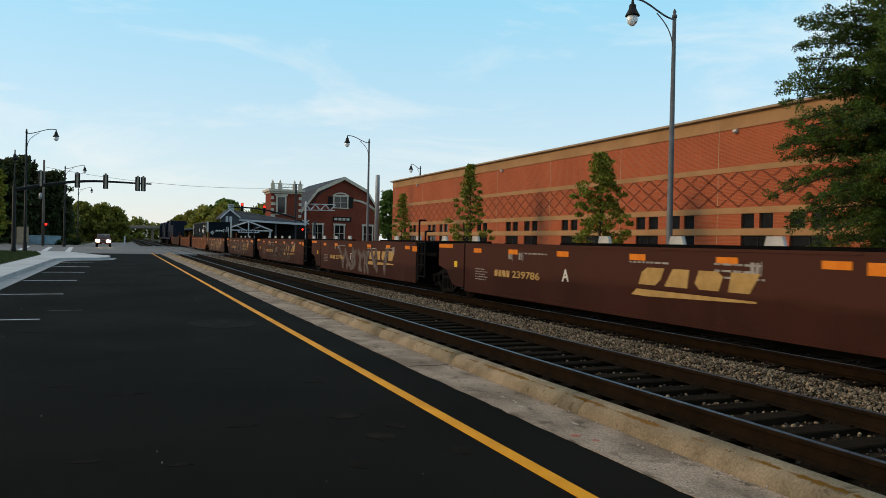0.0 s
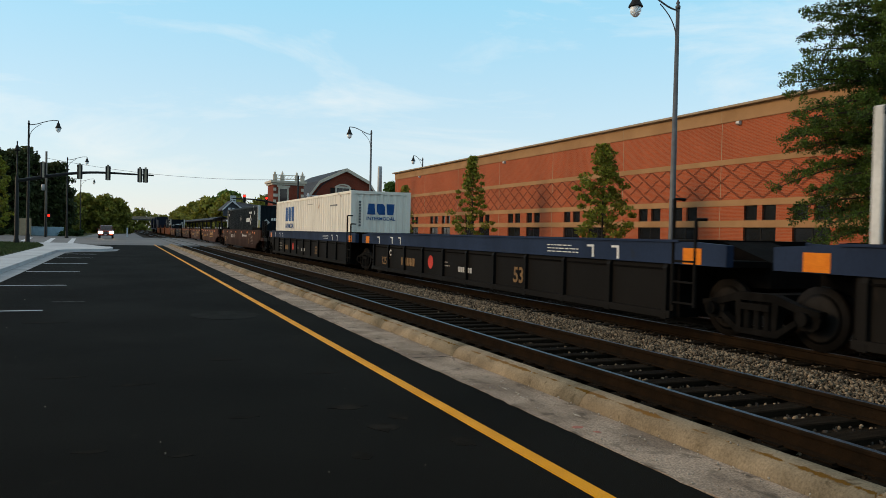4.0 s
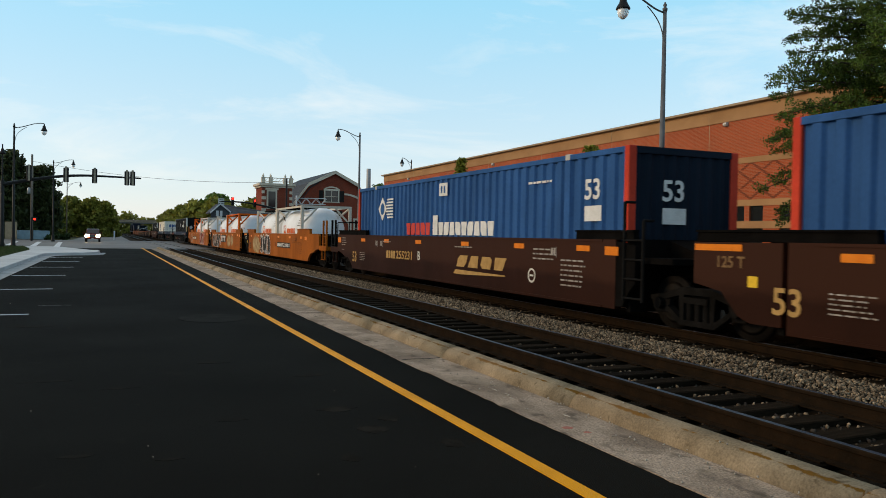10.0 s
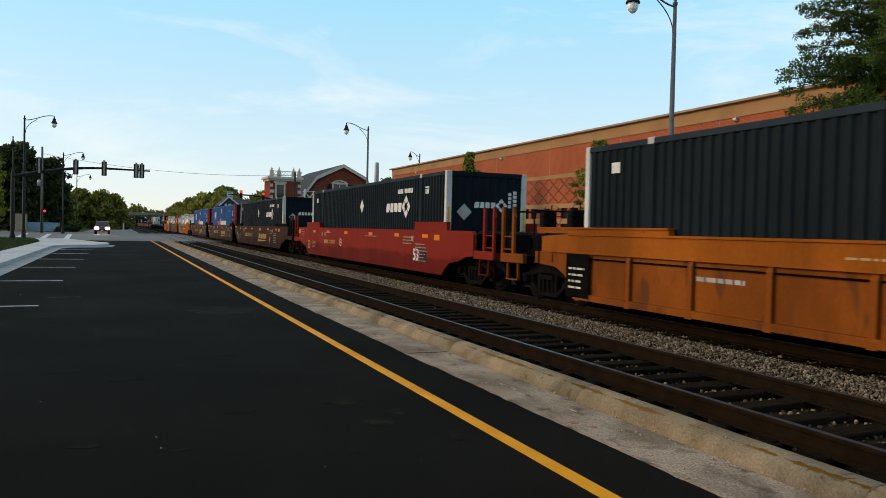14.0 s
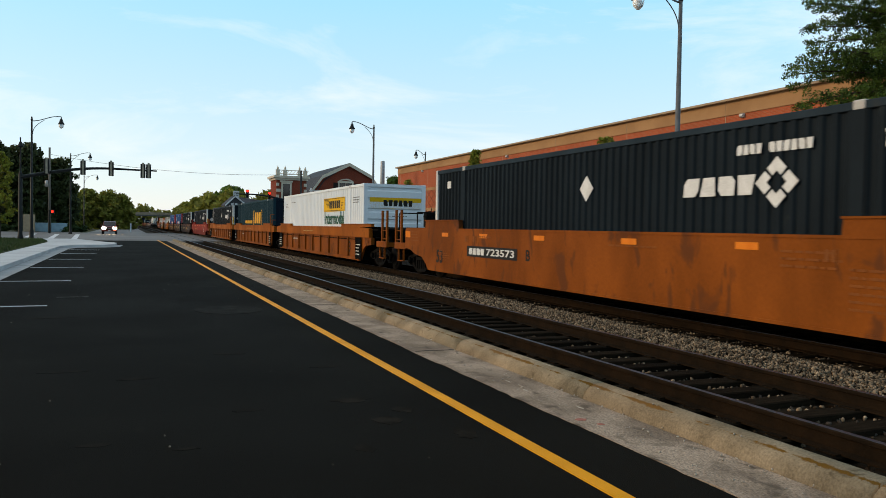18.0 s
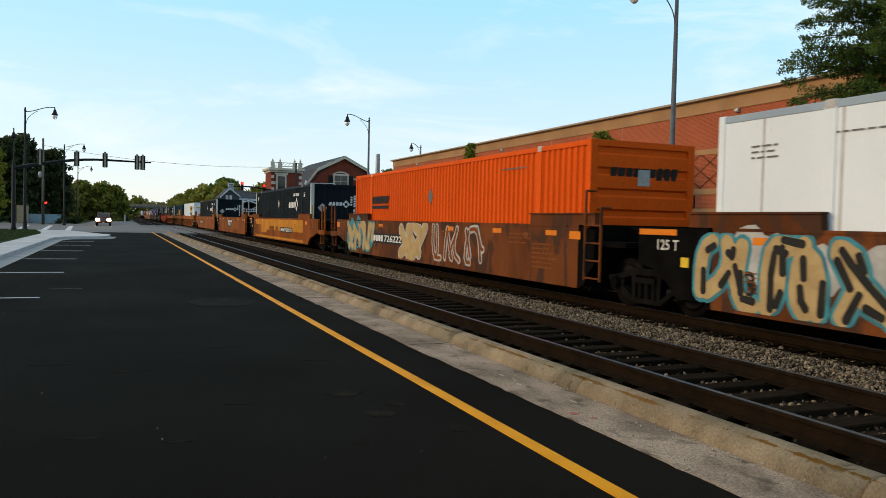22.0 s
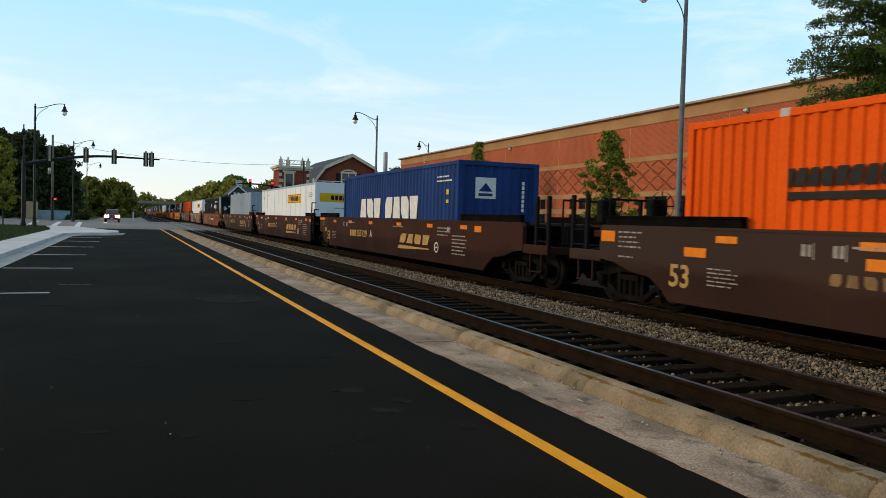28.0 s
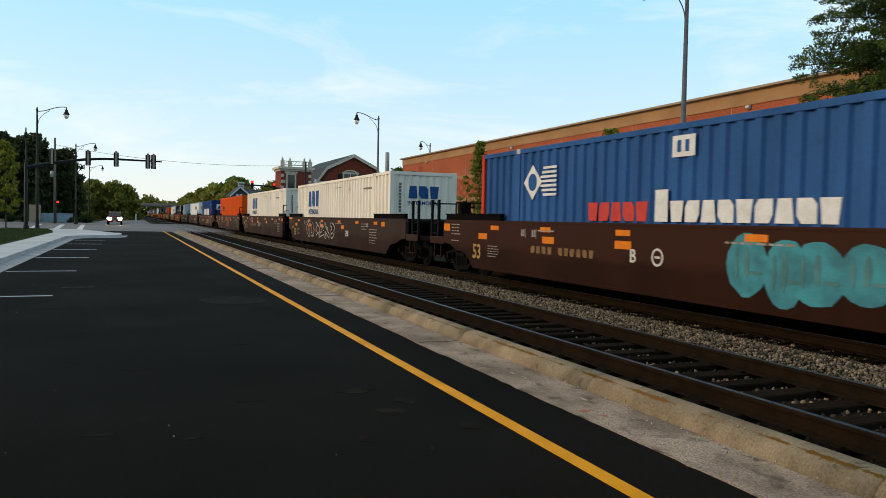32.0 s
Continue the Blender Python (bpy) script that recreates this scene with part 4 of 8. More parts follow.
for i in range(9):
    for x, w in ((tx0 - 0.03, 0.7 if i % 2 else 0.45), (tx1 - 0.42, 0.45)):
        part("quoin", box(B(), x, x + w, TY - 0.04, TY, 0.4 + i * 0.92, 0.4 + i * 0.92 + 0.46), cream_trim, depot)
part("window_head", box(B(), 21.95, 23.95, TY - 0.16, TY, 8.35, 8.6), cream_trim, depot)
w = part("tower_window", box(B(), 22.15, 23.75, TY - 0.1, TY, 5.4, 8.35), cream_trim, depot, "tall cream-framed window")
part("pane", box(B(), 22.4, 23.5, TY - 0.11, TY - 0.1, 5.65, 8.1), glass_dark, w)
# canopy wing in front
bm = B()
low = [bm.verts.new(p) for p in ((12.9, 106.8, 4.30), (24.4, 106.8, 3.90), (24.4, 116.0, 3.90), (12.9, 116.0, 4.30))]
top = [bm.verts.new(p) for p in ((13.9, 111.4, 5.45), (15.3, 111.4, 5.55), (24.2, 111.4, 4.35))]
for q in ((low[0], low[1], top[2], top[1], top[0]), (low[2], low[3], top[0], top[1], top[2]), (low[3], low[0], top[0]), (low[1], low[2], top[2]), (low[3], low[2], low[1], low[0])):
    bm.faces.new(q)
bmesh.ops.recalc_face_normals(bm, faces=bm.faces[:])
part("canopy_roof", bm, slate_roof, depot, "grey hipped canopy roof")
part("canopy_fascia", prism(B(), [(12.9, 4.05), (24.4, 3.62), (24.4, 3.90), (12.9, 4.30)], "y", 106.70, 106.78), white_metal, depot, "white fascia board")
gb = part("canopy_gable", prism(B(), [(12.55, 3.4), (14.95, 3.4), (14.95, 4.45), (13.72, 5.42), (12.55, 4.30)], "y", 106.3, 106.6), grey_siding, depot, "grey clapboard gable")
for a, b in (((12.4, 4.17), (13.72, 5.42)), ((13.72, 5.42), (15.1, 4.33))):
    part("gable_roof", prism(B(), [a, b, (b[0], b[1] + 0.16), (a[0], a[1] + 0.16)], "y", 106.1, 111.4), slate_roof, depot)
    part("rake_board", prism(B(), [(a[0], a[1] - 0.06), (b[0], b[1] - 0.06), (b[0], b[1] + 0.17), (a[0], a[1] + 0.17)], "y", 106.0, 106.08), white_metal, depot, "white rake board")
for x in (13.35, 13.85):
    part("gable_window", box(B(), x - 0.17, x + 0.17, 106.24, 106.3, 3.8, 4.55), white_metal, gb, "white-framed gable window")
# dark sheet added in place of the shade under the canopy
part("canopy_wall", box(B(), 14.0, 26.0, 113.0, 113.3, 0, 4.5), dark_inside, depot)
for x in (14.2, 17.2, 20.2, 23.0, 25.8):
    part("canopy_post", box(B(), x - 0.11, x + 0.11, 107.3, 107.5, 0, 4.3), grey_siding, depot)
pp = part("porch_roof", prism(B(), [(12.6, 2.85), (15.8, 4.0), (19.0, 2.85), (19.0, 2.65), (15.8, 3.8), (12.6, 2.65)], "y", 103.4, 107.0), slate_roof, depot)
bm = B()
for s in (-1, 1):
    rod(bm, (15.8, 103.3, 3.85), (15.8 + s * 3.2, 103.3, 2.7), 0.09, sides=6)
    rod(bm, (15.8 + s * 0.2, 103.3, 2.6), (15.8 + s * 1.6, 103.3, 3.25), 0.06, sides=6)
rod(bm, (12.7, 103.3, 2.65), (18.9, 103.3, 2.65), 0.09, sides=6)
rod(bm, (15.8, 103.3, 3.8), (15.8, 103.3, 1.8), 0.08, sides=6)
part("porch_truss", bm, white_metal, pp, "white timber truss")
part("porch_sign", box(B(), 14.4, 17.2, 103.1, 103.2, 2.35, 2.75), white_metal, depot, "white name board")
for k in range(8):
    part("sign_bar", box(B(), 14.6 + k * 0.31, 14.82 + k * 0.31, 103.08, 103.1, 2.45, 2.65), frame_mat, depot)
for x in (12.9, 18.7):
    part("porch_post", box(B(), x - 0.1, x + 0.1, 103.3, 103.5, 0, 2.7), white_metal, depot)
plat = thing("platform_canopy", "long low green-grey platform canopy beside the track", "canopy")
part("roof", prism(B(), [(12.2, 3.1), (13.6, 3.5), (15.2, 3.1), (15.2, 2.95), (13.6, 3.35), (12.2, 2.95)], "y", 116, 215), slate_roof, plat)
for i in range(14):
    part("post", box(B(), 13.5, 13.7, 117 + i * 7.2, 117.2 + i * 7.2, 0, 3.3), grey_siding, plat)
setting("platform", box(B(), 12.6, 60, 128, 260, -0.2, 0.1), concrete, "concrete platform and yard by the depot", "platform")

# ---- the road bridge far down the line ----
bridge = thing("road_bridge", "grey concrete road bridge crossing far down the line", "bridge")
part("deck", box(B(), -14, 40, 430, 438, 5.4, 6.6), asphalt_old, bridge)
part("parapet", box(B(), -14, 40, 429.7, 430, 6.0, 7.4), concrete, bridge)
for x in (-6, 4.0, 16, 28):
    part("pier", box(B(), x - 0.6, x + 0.6, 431, 437, -0.2, 5.4), concrete, bridge)


# ---- trees, shrubs, grass, stones ----
def leaf_mat(name, c1, c2):
    m = mat(name, c1, c2, scale=1.2, rough=0.7, bump=0.0, fine=20, spec=0.3)
    n, l = m.node_tree.nodes, m.node_tree.links
    b = n["Principled BSDF"]
    geo = n.new("ShaderNodeNewGeometry")
    hsv = n.new("ShaderNodeHueSaturation")
    v = n.new("ShaderNodeMapRange")
    v.inputs["To Min"].default_value, v.inputs["To Max"].default_value = 0.6, 1.45
    l.new(geo.outputs["Random Per Island"], v.inputs["Value"])
    l.new(v.outputs["Result"], hsv.inputs["Value"])
    l.new(b.inputs["Base Color"].links[0].from_socket, hsv.inputs["Color"])
    l.new(hsv.outputs["Color"], b.inputs["Base Color"])
    tr = n.new("ShaderNodeBsdfTranslucent")
    l.new(hsv.outputs["Color"], tr.inputs["Color"])
    mx = n.new("ShaderNodeMixShader")
    mx.inputs["Fac"].default_value = 0.3
    l.new(b.outputs["BSDF"], mx.inputs[1])
    l.new(tr.outputs["BSDF"], mx.inputs[2])
    l.new(mx.outputs["Shader"], n["Material Output"].inputs["Surface"])
    return m


leaf_dark = leaf_mat("dark_leaves", (0.030, 0.058, 0.012), (0.018, 0.040, 0.010))
leaf_mid = leaf_mat("green_leaves", (0.085, 0.150, 0.022), (0.055, 0.105, 0.016))
leaf_olive = leaf_mat("olive_leaves", (0.200, 0.205, 0.022), (0.125, 0.150, 0.016))
leaf_tree = leaf_mat("feathery_leaves", (0.074, 0.130, 0.014), (0.026, 0.055, 0.008))
leaf_far = leaf_mat("far_leaves", (0.215, 0.205, 0.030), (0.15, 0.155, 0.024))
leaf_black = leaf_mat("deep_shade_leaves", (0.042, 0.058, 0.015), (0.024, 0.036, 0.011))
bark = mat("bark", (0.06, 0.048, 0.038), (0.035, 0.028, 0.022), scale=6, rough=0.9, bump=0.5, fine=25, stretch=(1, 1, 0.3))


def leaf_cloud(name, clumps, per, size, seed, flatness=0.55, aspect=1.7):
    """Leaves as small bent quads scattered in clumps (x, y, z, radius)."""
    rng = np.random.default_rng(seed)
    c = np.repeat(np.array([k[:3] for k in clumps]), per, axis=0)
    r = np.repeat(np.array([k[3] for k in clumps]), per)
    n = len(c)
    d = rng.normal(size=(n, 3))
    d /= np.linalg.norm(d, axis=1)[:, None]
    rad = rng.random(n) ** 0.45
    pos = c + d * (rad * r)[:, None] * np.array([1, 1, flatness])
    a = rng.normal(size=(n, 3))
    a /= np.linalg.norm(a, axis=1)[:, None]
    b = np.cross(a, rng.normal(size=(n, 3)))
    b /= np.linalg.norm(b, axis=1)[:, None]
    s = size * rng.uniform(0.6, 1.3, n)[:, None]
    v = np.empty((n * 4, 3))
    v[0::4] = pos - a * s * aspect * 0.5
    v[1::4] = pos + b * s * 0.5
    v[2::4] = pos + a * s * aspect * 0.5
    v[3::4] = pos - b * s * 0.5
    me = bpy.data.meshes.new(name)
    me.vertices.add(n * 4)
    me.vertices.foreach_set("co", v.ravel())
    me.loops.add(n * 4)
    me.loops.foreach_set("vertex_index", np.arange(n * 4))
    me.polygons.add(n)
    me.polygons.foreach_set("loop_start", np.arange(0, n * 4, 4))
    me.polygons.foreach_set("loop_total", np.full(n, 4))
    me.update()
    return me


def tree(x, y, height, profile, material, seed, label, leaf=0.12, per=70, clumps=90, trunk=0.09, clump_r=0.45, base=0.0, first=0.25, flatness=0.55):
    """A tapered trunk, limbs to every clump of leaves; profile: crown radius at fractions of the height."""
    rng = random.Random(seed)
    t = thing("tree", label, "tree", "", pose(x, y, base))
    bm = B()
    steps = 7
    lean = [(rng.uniform(-0.02, 0.02) * height * i / steps, rng.uniform(-0.02, 0.02) * height * i / steps, height * 0.93 * i / steps) for i in range(steps + 1)]
    lean[0] = (0, 0, -0.15)
    for i in range(steps):
        rod(bm, lean[i], lean[i + 1], trunk * (1 - 0.85 * i / steps), trunk * (1 - 0.85 * (i + 1) / steps), 9)
    part("trunk", bm, bark, t)
    cl = []
    bm = B()
    for i in range(clumps):
        f = first + (1 - first) * (i + rng.random()) / clumps
        k = (f - first) / (1 - first) * (len(profile) - 1)
        j = min(int(k), len(profile) - 2)
        rmax = profile[j] + (profile[j + 1] - profile[j]) * (k - j)
        a = i * 2.399 + rng.uniform(-0.5, 0.5)
        rr = rmax * rng.random() ** 0.5 * rng.uniform(0.75, 1.12)
        z = f * height
        p = (rr * math.cos(a), rr * math.sin(a), z)
        cl.append((*p, clump_r * rng.uniform(0.6, 1.25)))
        s = max(0.05 * height, z - rr * 0.55)
        rod(bm, (0, 0, s), p, trunk * 0.22, trunk * 0.06, 5)
    part("branchwork", bm, bark, t)
    put("crown", leaf_cloud("crown", cl, per, leaf, seed, flatness), t, "leafy crown").data.materials.append(material)
    return t


def layered_tree(x, y, height, reach, material, seed, label):
    """A broad tree whose limbs carry flat sprays of small leaves; reach: limb length at even steps from the lowest limb up."""
    rng = random.Random(seed)
    t = thing("tree", label, "tree", "", pose(x, y, 0))
    bm = B()
    axis = [(0, 0, -0.15), (0.05, 0.02, 1.6), (-0.04, 0.06, 4.0), (0.05, -0.03, 7.0), (-0.03, 0.05, 10.0), (0, 0, height - 0.4)]
    for i, (p, q) in enumerate(zip(axis, axis[1:])):
        rod(bm, p, q, 0.23 - 0.042 * i, 0.19 - 0.042 * i, 10)
    part("trunk", bm, bark, t)
    clumps, limbs = [], 165
    for i in range(limbs):
        f = i / (limbs - 1)
        z0 = 1.9 + (height - 2.6) * f
        k = f * (len(reach) - 1)
        j = min(int(k), len(reach) - 2)
        length = (reach[j] + (reach[j + 1] - reach[j]) * (k - j)) * rng.uniform(0.78, 1.08)
        az = i * 2.399 + rng.uniform(-0.3, 0.3)
        rise = 0.15 + 0.75 * f + rng.uniform(-0.20, 0.25)
        droop = 0.075 - 0.03 * f

        def at(s):
            return Vector((math.cos(az) * s, math.sin(az) * s, z0 - 0.25 + rise * s * 0.55 - droop * s * s))
        bl = B()
        steps = [length * n / 5 for n in range(6)]
        for n, (a, b) in enumerate(zip(steps, steps[1:])):
            rod(bl, at(a), at(b), 0.055 * (1 - n / 6), 0.055 * (1 - (n + 1) / 6) + 0.004, 5)
        s = 0.55 + rng.random() * 0.3
        sgn = 1
        while s < length:
            root = at(s)
            reachout = (0.35 + 0.34 * (length - s)) * rng.uniform(0.7, 1.2)
            a2 = az + sgn * rng.uniform(0.7, 1.15)
            tip = root + Vector((math.cos(a2) * reachout, math.sin(a2) * reachout, rng.uniform(-0.34, 0.26) * (0.4 + reachout * 0.5)))
            rod(bl, root, tip, 0.012, 0.004, 4)
            d = 0.22
            while d <= 1.02:
                p = root.lerp(tip, d)
                clumps.append((p.x, p.y, p.z + rng.uniform(-0.10, 0.12), rng.uniform(0.14, 0.30)))
                d += 0.30 / max(reachout, 0.3)
            sgn = -sgn
            s += rng.uniform(0.20, 0.36)
        end = at(length)
        clumps.append((end.x, end.y, end.z, 0.2))
        part("limb", bl, bark, t)
    put("crown", leaf_cloud("crown", clumps, 56, 0.046, seed, 0.75, 1.9), t, "leafy crown of flat sprays").data.materials.append(material)
    return t


tree(23.0, 33.0, 6.4, (1.3, 1.9, 1.8, 1.5, 1.0, 0.55, 0.15), leaf_olive, 1, "young street tree with thin green crown before the wall", leaf=0.11, per=64, clumps=95, trunk=0.06, clump_r=0.36, first=0.22)
tree(23.0, 49.0, 7.2, (1.3, 1.8, 1.5, 1.1, 0.7, 0.4, 0.12), leaf_olive, 2, "slim young street tree with a pointed crown", leaf=0.12, per=48, clumps=80, trunk=0.06, clump_r=0.34, first=0.22)
tree(23.0, 63.0, 5.8, (0.8, 1.0, 0.9, 0.7, 0.4, 0.2), leaf_olive, 3, "slim young street tree turning yellow-green", leaf=0.13, per=36, clumps=45, trunk=0.05, clump_r=0.34, first=0.22)
layered_tree(24.4, 17.0, 13.0, (3.2, 4.0, 4.4, 4.7, 4.9, 4.0, 4.0, 2.8, 1.8, 0.8), leaf_tree, 4, "large spreading tree with layered dark green foliage")
tree(34.5, 100.0, 8.5, (1.0, 1.8, 2.0, 1.7, 1.0, 0.3), leaf_mid, 5, "green tree between the depot and the brick building", leaf=0.3, per=60, clumps=60, clump_r=0.8)
tree(37.5, 104.0, 7.5, (1.0, 1.8, 2.0, 1.7, 1.0, 0.3), leaf_mid, 6, "green tree between the depot and the brick building", leaf=0.3, per=60, clumps=60, clump_r=0.8)
tree(-9.3, 69.4, 6.9, (0.7, 1.15, 1.25, 1.0, 0.7, 0.35), leaf_olive, 7, "young yellow-green tree on the corner lawn", leaf=0.14, per=60, clumps=50, trunk=0.06, clump_r=0.4, base=0.16, first=0.2)
tree(19.5, 116.0, 5.5, (0.6, 1.0, 1.2, 0.9, 0.4), leaf_olive, 8, "small tree beside the depot tower", leaf=0.25, per=40, clumps=30, trunk=0.06, clump_r=0.5)
# big dark trees behind the far corner
for i, (x, y, h, r) in enumerate(((-19.5, 137, 13.6, 4.6), (-14.8, 136, 13.4, 4.2), (-24.5, 139, 12.0, 4.5), (-10.6, 140, 11.6, 3.0), (-30, 141, 12, 5))):
    tree(x, y, h, (0.9 * r, r, r, 0.95 * r, 0.75 * r, 0.35 * r), leaf_black, 20 + i, "big dense dark tree behind the corner", leaf=0.42, per=70, clumps=150, trunk=0.3, clump_r=1.2, first=0.04)
# middle grove at the end of the street
for i, (x, y, h, r) in enumerate(((-11.5, 190, 8.2, 3.5), (-8.0, 196, 9.0, 3.6), (-4.2, 194, 8.6, 3.4), (-1.2, 198, 8.2, 2.4), (-14.5, 200, 8.5, 4), (0.4, 202, 6.0, 1.4))):
    tree(x, y, h, (0.95 * r, r, r, 0.9 * r, 0.7 * r, 0.3 * r), leaf_far, 30 + i, "round green tree closing the street", leaf=0.45, per=60, clumps=90, trunk=0.22, clump_r=1.1, first=0.05)


def grove(name, label, rows, material, seed, leaf=0.7):
    """A far wood: many clumps of leaves along a belt, one object."""
    rng = random.Random(seed)
    cl = []
    for x, y, h, r in rows:
        for _ in range(42):
            a, f = rng.random() * 6.283, rng.random()
            rr = r * math.sqrt(rng.random()) * math.sin(math.pi * (0.15 + 0.8 * f)) ** 0.6
            cl.append((x + rr * math.cos(a), y + rr * math.sin(a), 0.3 + h * f * 0.95, r * 0.32))
    ob = new(name, leaf_cloud(name, cl, 26, leaf, seed, 0.8))
    ob.data.materials.append(material)
    return tagged(ob, label, "woods", kind="stuff")


rng = random.Random(5)
rows = []
for i in range(46):
    y = 165 + i * 6.0
    rows.append((17.5 + rng.uniform(0, 5) + 0.028 * (y - 165), y, 7.5 + rng.uniform(-1.2, 1.6) + 0.008 * (y - 165), 3.8))
    if i % 2 == 0:
        rows.append((26 + rng.uniform(0, 12), y + 3, 9.5 + rng.uniform(-1, 2), 4.5))
grove("far_woods", "belt of green woods along the line", rows, leaf_far, 6)
rows = [(22.5 + rng.uniform(-1, 2), 176 + i * 5, 10.2 + rng.uniform(-1, 0.6), 3.4) for i in range(4)]
grove("far_woods", "taller green trees behind the depot canopy", rows, leaf_mid, 7)
rows = [(-2.0 - i * 1.5 - rng.random() * 4, 215 + i * 9, 6.5 + rng.random() * 2, 3.5) for i in range(24)]
grove("far_woods", "green woods on the near side of the line", rows, leaf_far, 8)
rows = [(-34 - i * 8, 130 + rng.uniform(0, 20), 12 + rng.random() * 3, 6) for i in range(10)]
grove("far_woods", "dark woods beyond the cross street", rows, leaf_dark, 9, 1.0)
rows = [(-30 + i * 10, 470 + rng.uniform(0, 20), 9 + rng.random() * 3, 7) for i in range(12)]
grove("far_woods", "distant woods behind the bridge", rows, leaf_far, 10, 1.2)
# low hedges at the far corner
for i, (x, y) in enumerate(((-13.9, 129.5), (-8.2, 131), (-6.9, 133), (-16.5, 130))):
    rg = random.Random(60 + i)
    cl = [(rg.uniform(-0.9, 0.9), rg.uniform(-0.5, 0.5), rg.uniform(0.1, 0.9), 0.35) for _ in range(28)]
    ob = new("shrub", leaf_cloud("shrub", cl, 50, 0.16, 60 + i))
    ob.data.materials.append(leaf_dark)
    ob.matrix_basis = pose(x, y, 0)
    tagged(ob, "low dark clipped shrub at the street corner", "shrub", "shrubs")


# grass blades on the lawn
def blades(n, seed):
    rg = np.random.default_rng(seed)
    pos = np.stack([rg.uniform(-10.5, -5.16, n), rg.uniform(30, 70, n), np.full(n, 0.155)], 1)
    pos = pos[(pos[:, 0] < -5.14 - np.clip(pos[:, 1] - 60, 0, 11) * 0.125)]
    n = len(pos)
    h, a = rg.uniform(0.06, 0.16, n), rg.uniform(0, 6.283, n)
    w = np.stack([np.cos(a), np.sin(a), np.zeros(n)], 1) * 0.02
    tip = pos + np.stack([rg.normal(0, 0.03, n), rg.normal(0, 0.03, n), h], 1)
    v = np.empty((n * 3, 3))
    v[0::3], v[1::3], v[2::3] = pos - w, pos + w, tip
    me = bpy.data.meshes.new("grass")
    me.from_pydata(v.tolist(), [], np.arange(n * 3).reshape(-1, 3).tolist())
    me.materials.append(leaf_dark)
    return me


tagged(new("grass", blades(16000, 3)), "short rough grass blades on the lawn", "grass", kind="stuff")


def stones(name, zones, seed, label, material):
    """Loose crushed stones; zones of (x0, x1, y0, y1, z, count, size, bulge)."""
    rg = np.random.default_rng(seed)
    t = (1 + 5 ** 0.5) / 2
    ico = np.array([(-1, t, 0), (1, t, 0), (-1, -t, 0), (1, -t, 0), (0, -1, t), (0, 1, t), (0, -1, -t), (0, 1, -t), (t, 0, -1), (t, 0, 1), (-t, 0, -1), (-t, 0, 1)]) / 1.9
    tri = np.array([(0, 11, 5), (0, 5, 1), (0, 1, 7), (0, 7, 10), (0, 10, 11), (1, 5, 9), (5, 11, 4), (11, 10, 2), (10, 7, 6), (7, 1, 8), (3, 9, 4), (3, 4, 2), (3, 2, 6), (3, 6, 8), (3, 8, 9), (4, 9, 5), (2, 4, 11), (6, 2, 10), (8, 6, 7), (9, 8, 1)])
    vs, fs, base = [], [], 0
    for x0, x1, y0, y1, z, count, size, bulge in zones:
        x, y = rg.uniform(x0, x1, count), rg.uniform(y0, y1, count)
        u = (x - x0) / (x1 - x0) * 2 - 1
        zz = z + bulge * (1 - u * u) + rg.uniform(-0.012, 0.012, count)
        s = size * rg.uniform(0.55, 1.25, count)
        shape = ico[None] * rg.uniform(0.72, 1.2, (count, 12, 1)) * (s[:, None] * rg.uniform(0.6, 1.15, (count, 3)))[:, None, :] * 0.5
        q = rg.uniform(0, 6.283, count)
        cq, sq = np.cos(q), np.sin(q)
        rx = shape[..., 0] * cq[:, None] - shape[..., 1] * sq[:, None]
        ry = shape[..., 0] * sq[:, None] + shape[..., 1] * cq[:, None]
        v = np.stack([rx + x[:, None], ry + y[:, None], shape[..., 2] + zz[:, None]], -1).reshape(-1, 3)
        f = (tri[None] + (np.arange(count) * 12)[:, None, None]).reshape(-1, 3) + base
        vs.append(v)
        fs.append(f)
        base += len(v)
    v, f = np.concatenate(vs), np.concatenate(fs)
    me = bpy.data.meshes.new(name)
    me.vertices.add(len(v))
    me.vertices.foreach_set("co", v.ravel())
    me.loops.add(len(f) * 3)
    me.loops.foreach_set("vertex_index", f.ravel())
    me.polygons.add(len(f))
    me.polygons.foreach_set("loop_start", np.arange(0, len(f) * 3, 3))
    me.polygons.foreach_set("loop_total", np.full(len(f), 3))
    me.update()
    me.materials.append(material)
    return tagged(new(name, me), label, "gravel", kind="stuff")


n_ = stone_mat.node_tree.nodes
l_ = stone_mat.node_tree.links
g_ = n_.new("ShaderNodeNewGeometry")
h_ = n_.new("ShaderNodeHueSaturation")
m_ = n_.new("ShaderNodeMapRange")
m_.inputs["To Min"].default_value, m_.inputs["To Max"].default_value = 0.15, 2.0
l_.new(g_.outputs["Random Per Island"], m_.inputs["Value"])
l_.new(m_.outputs["Result"], h_.inputs["Value"])
l_.new(n_["Principled BSDF"].inputs["Base Color"].links[0].from_socket, h_.inputs["Color"])
l_.new(h_.outputs["Color"], n_["Principled BSDF"].inputs["Base Color"])
dark_stone = mat("oily_ballast_stone", (0.050, 0.040, 0.032), (0.028, 0.022, 0.018), scale=9, rough=0.9, bump=0.3, fine=60)
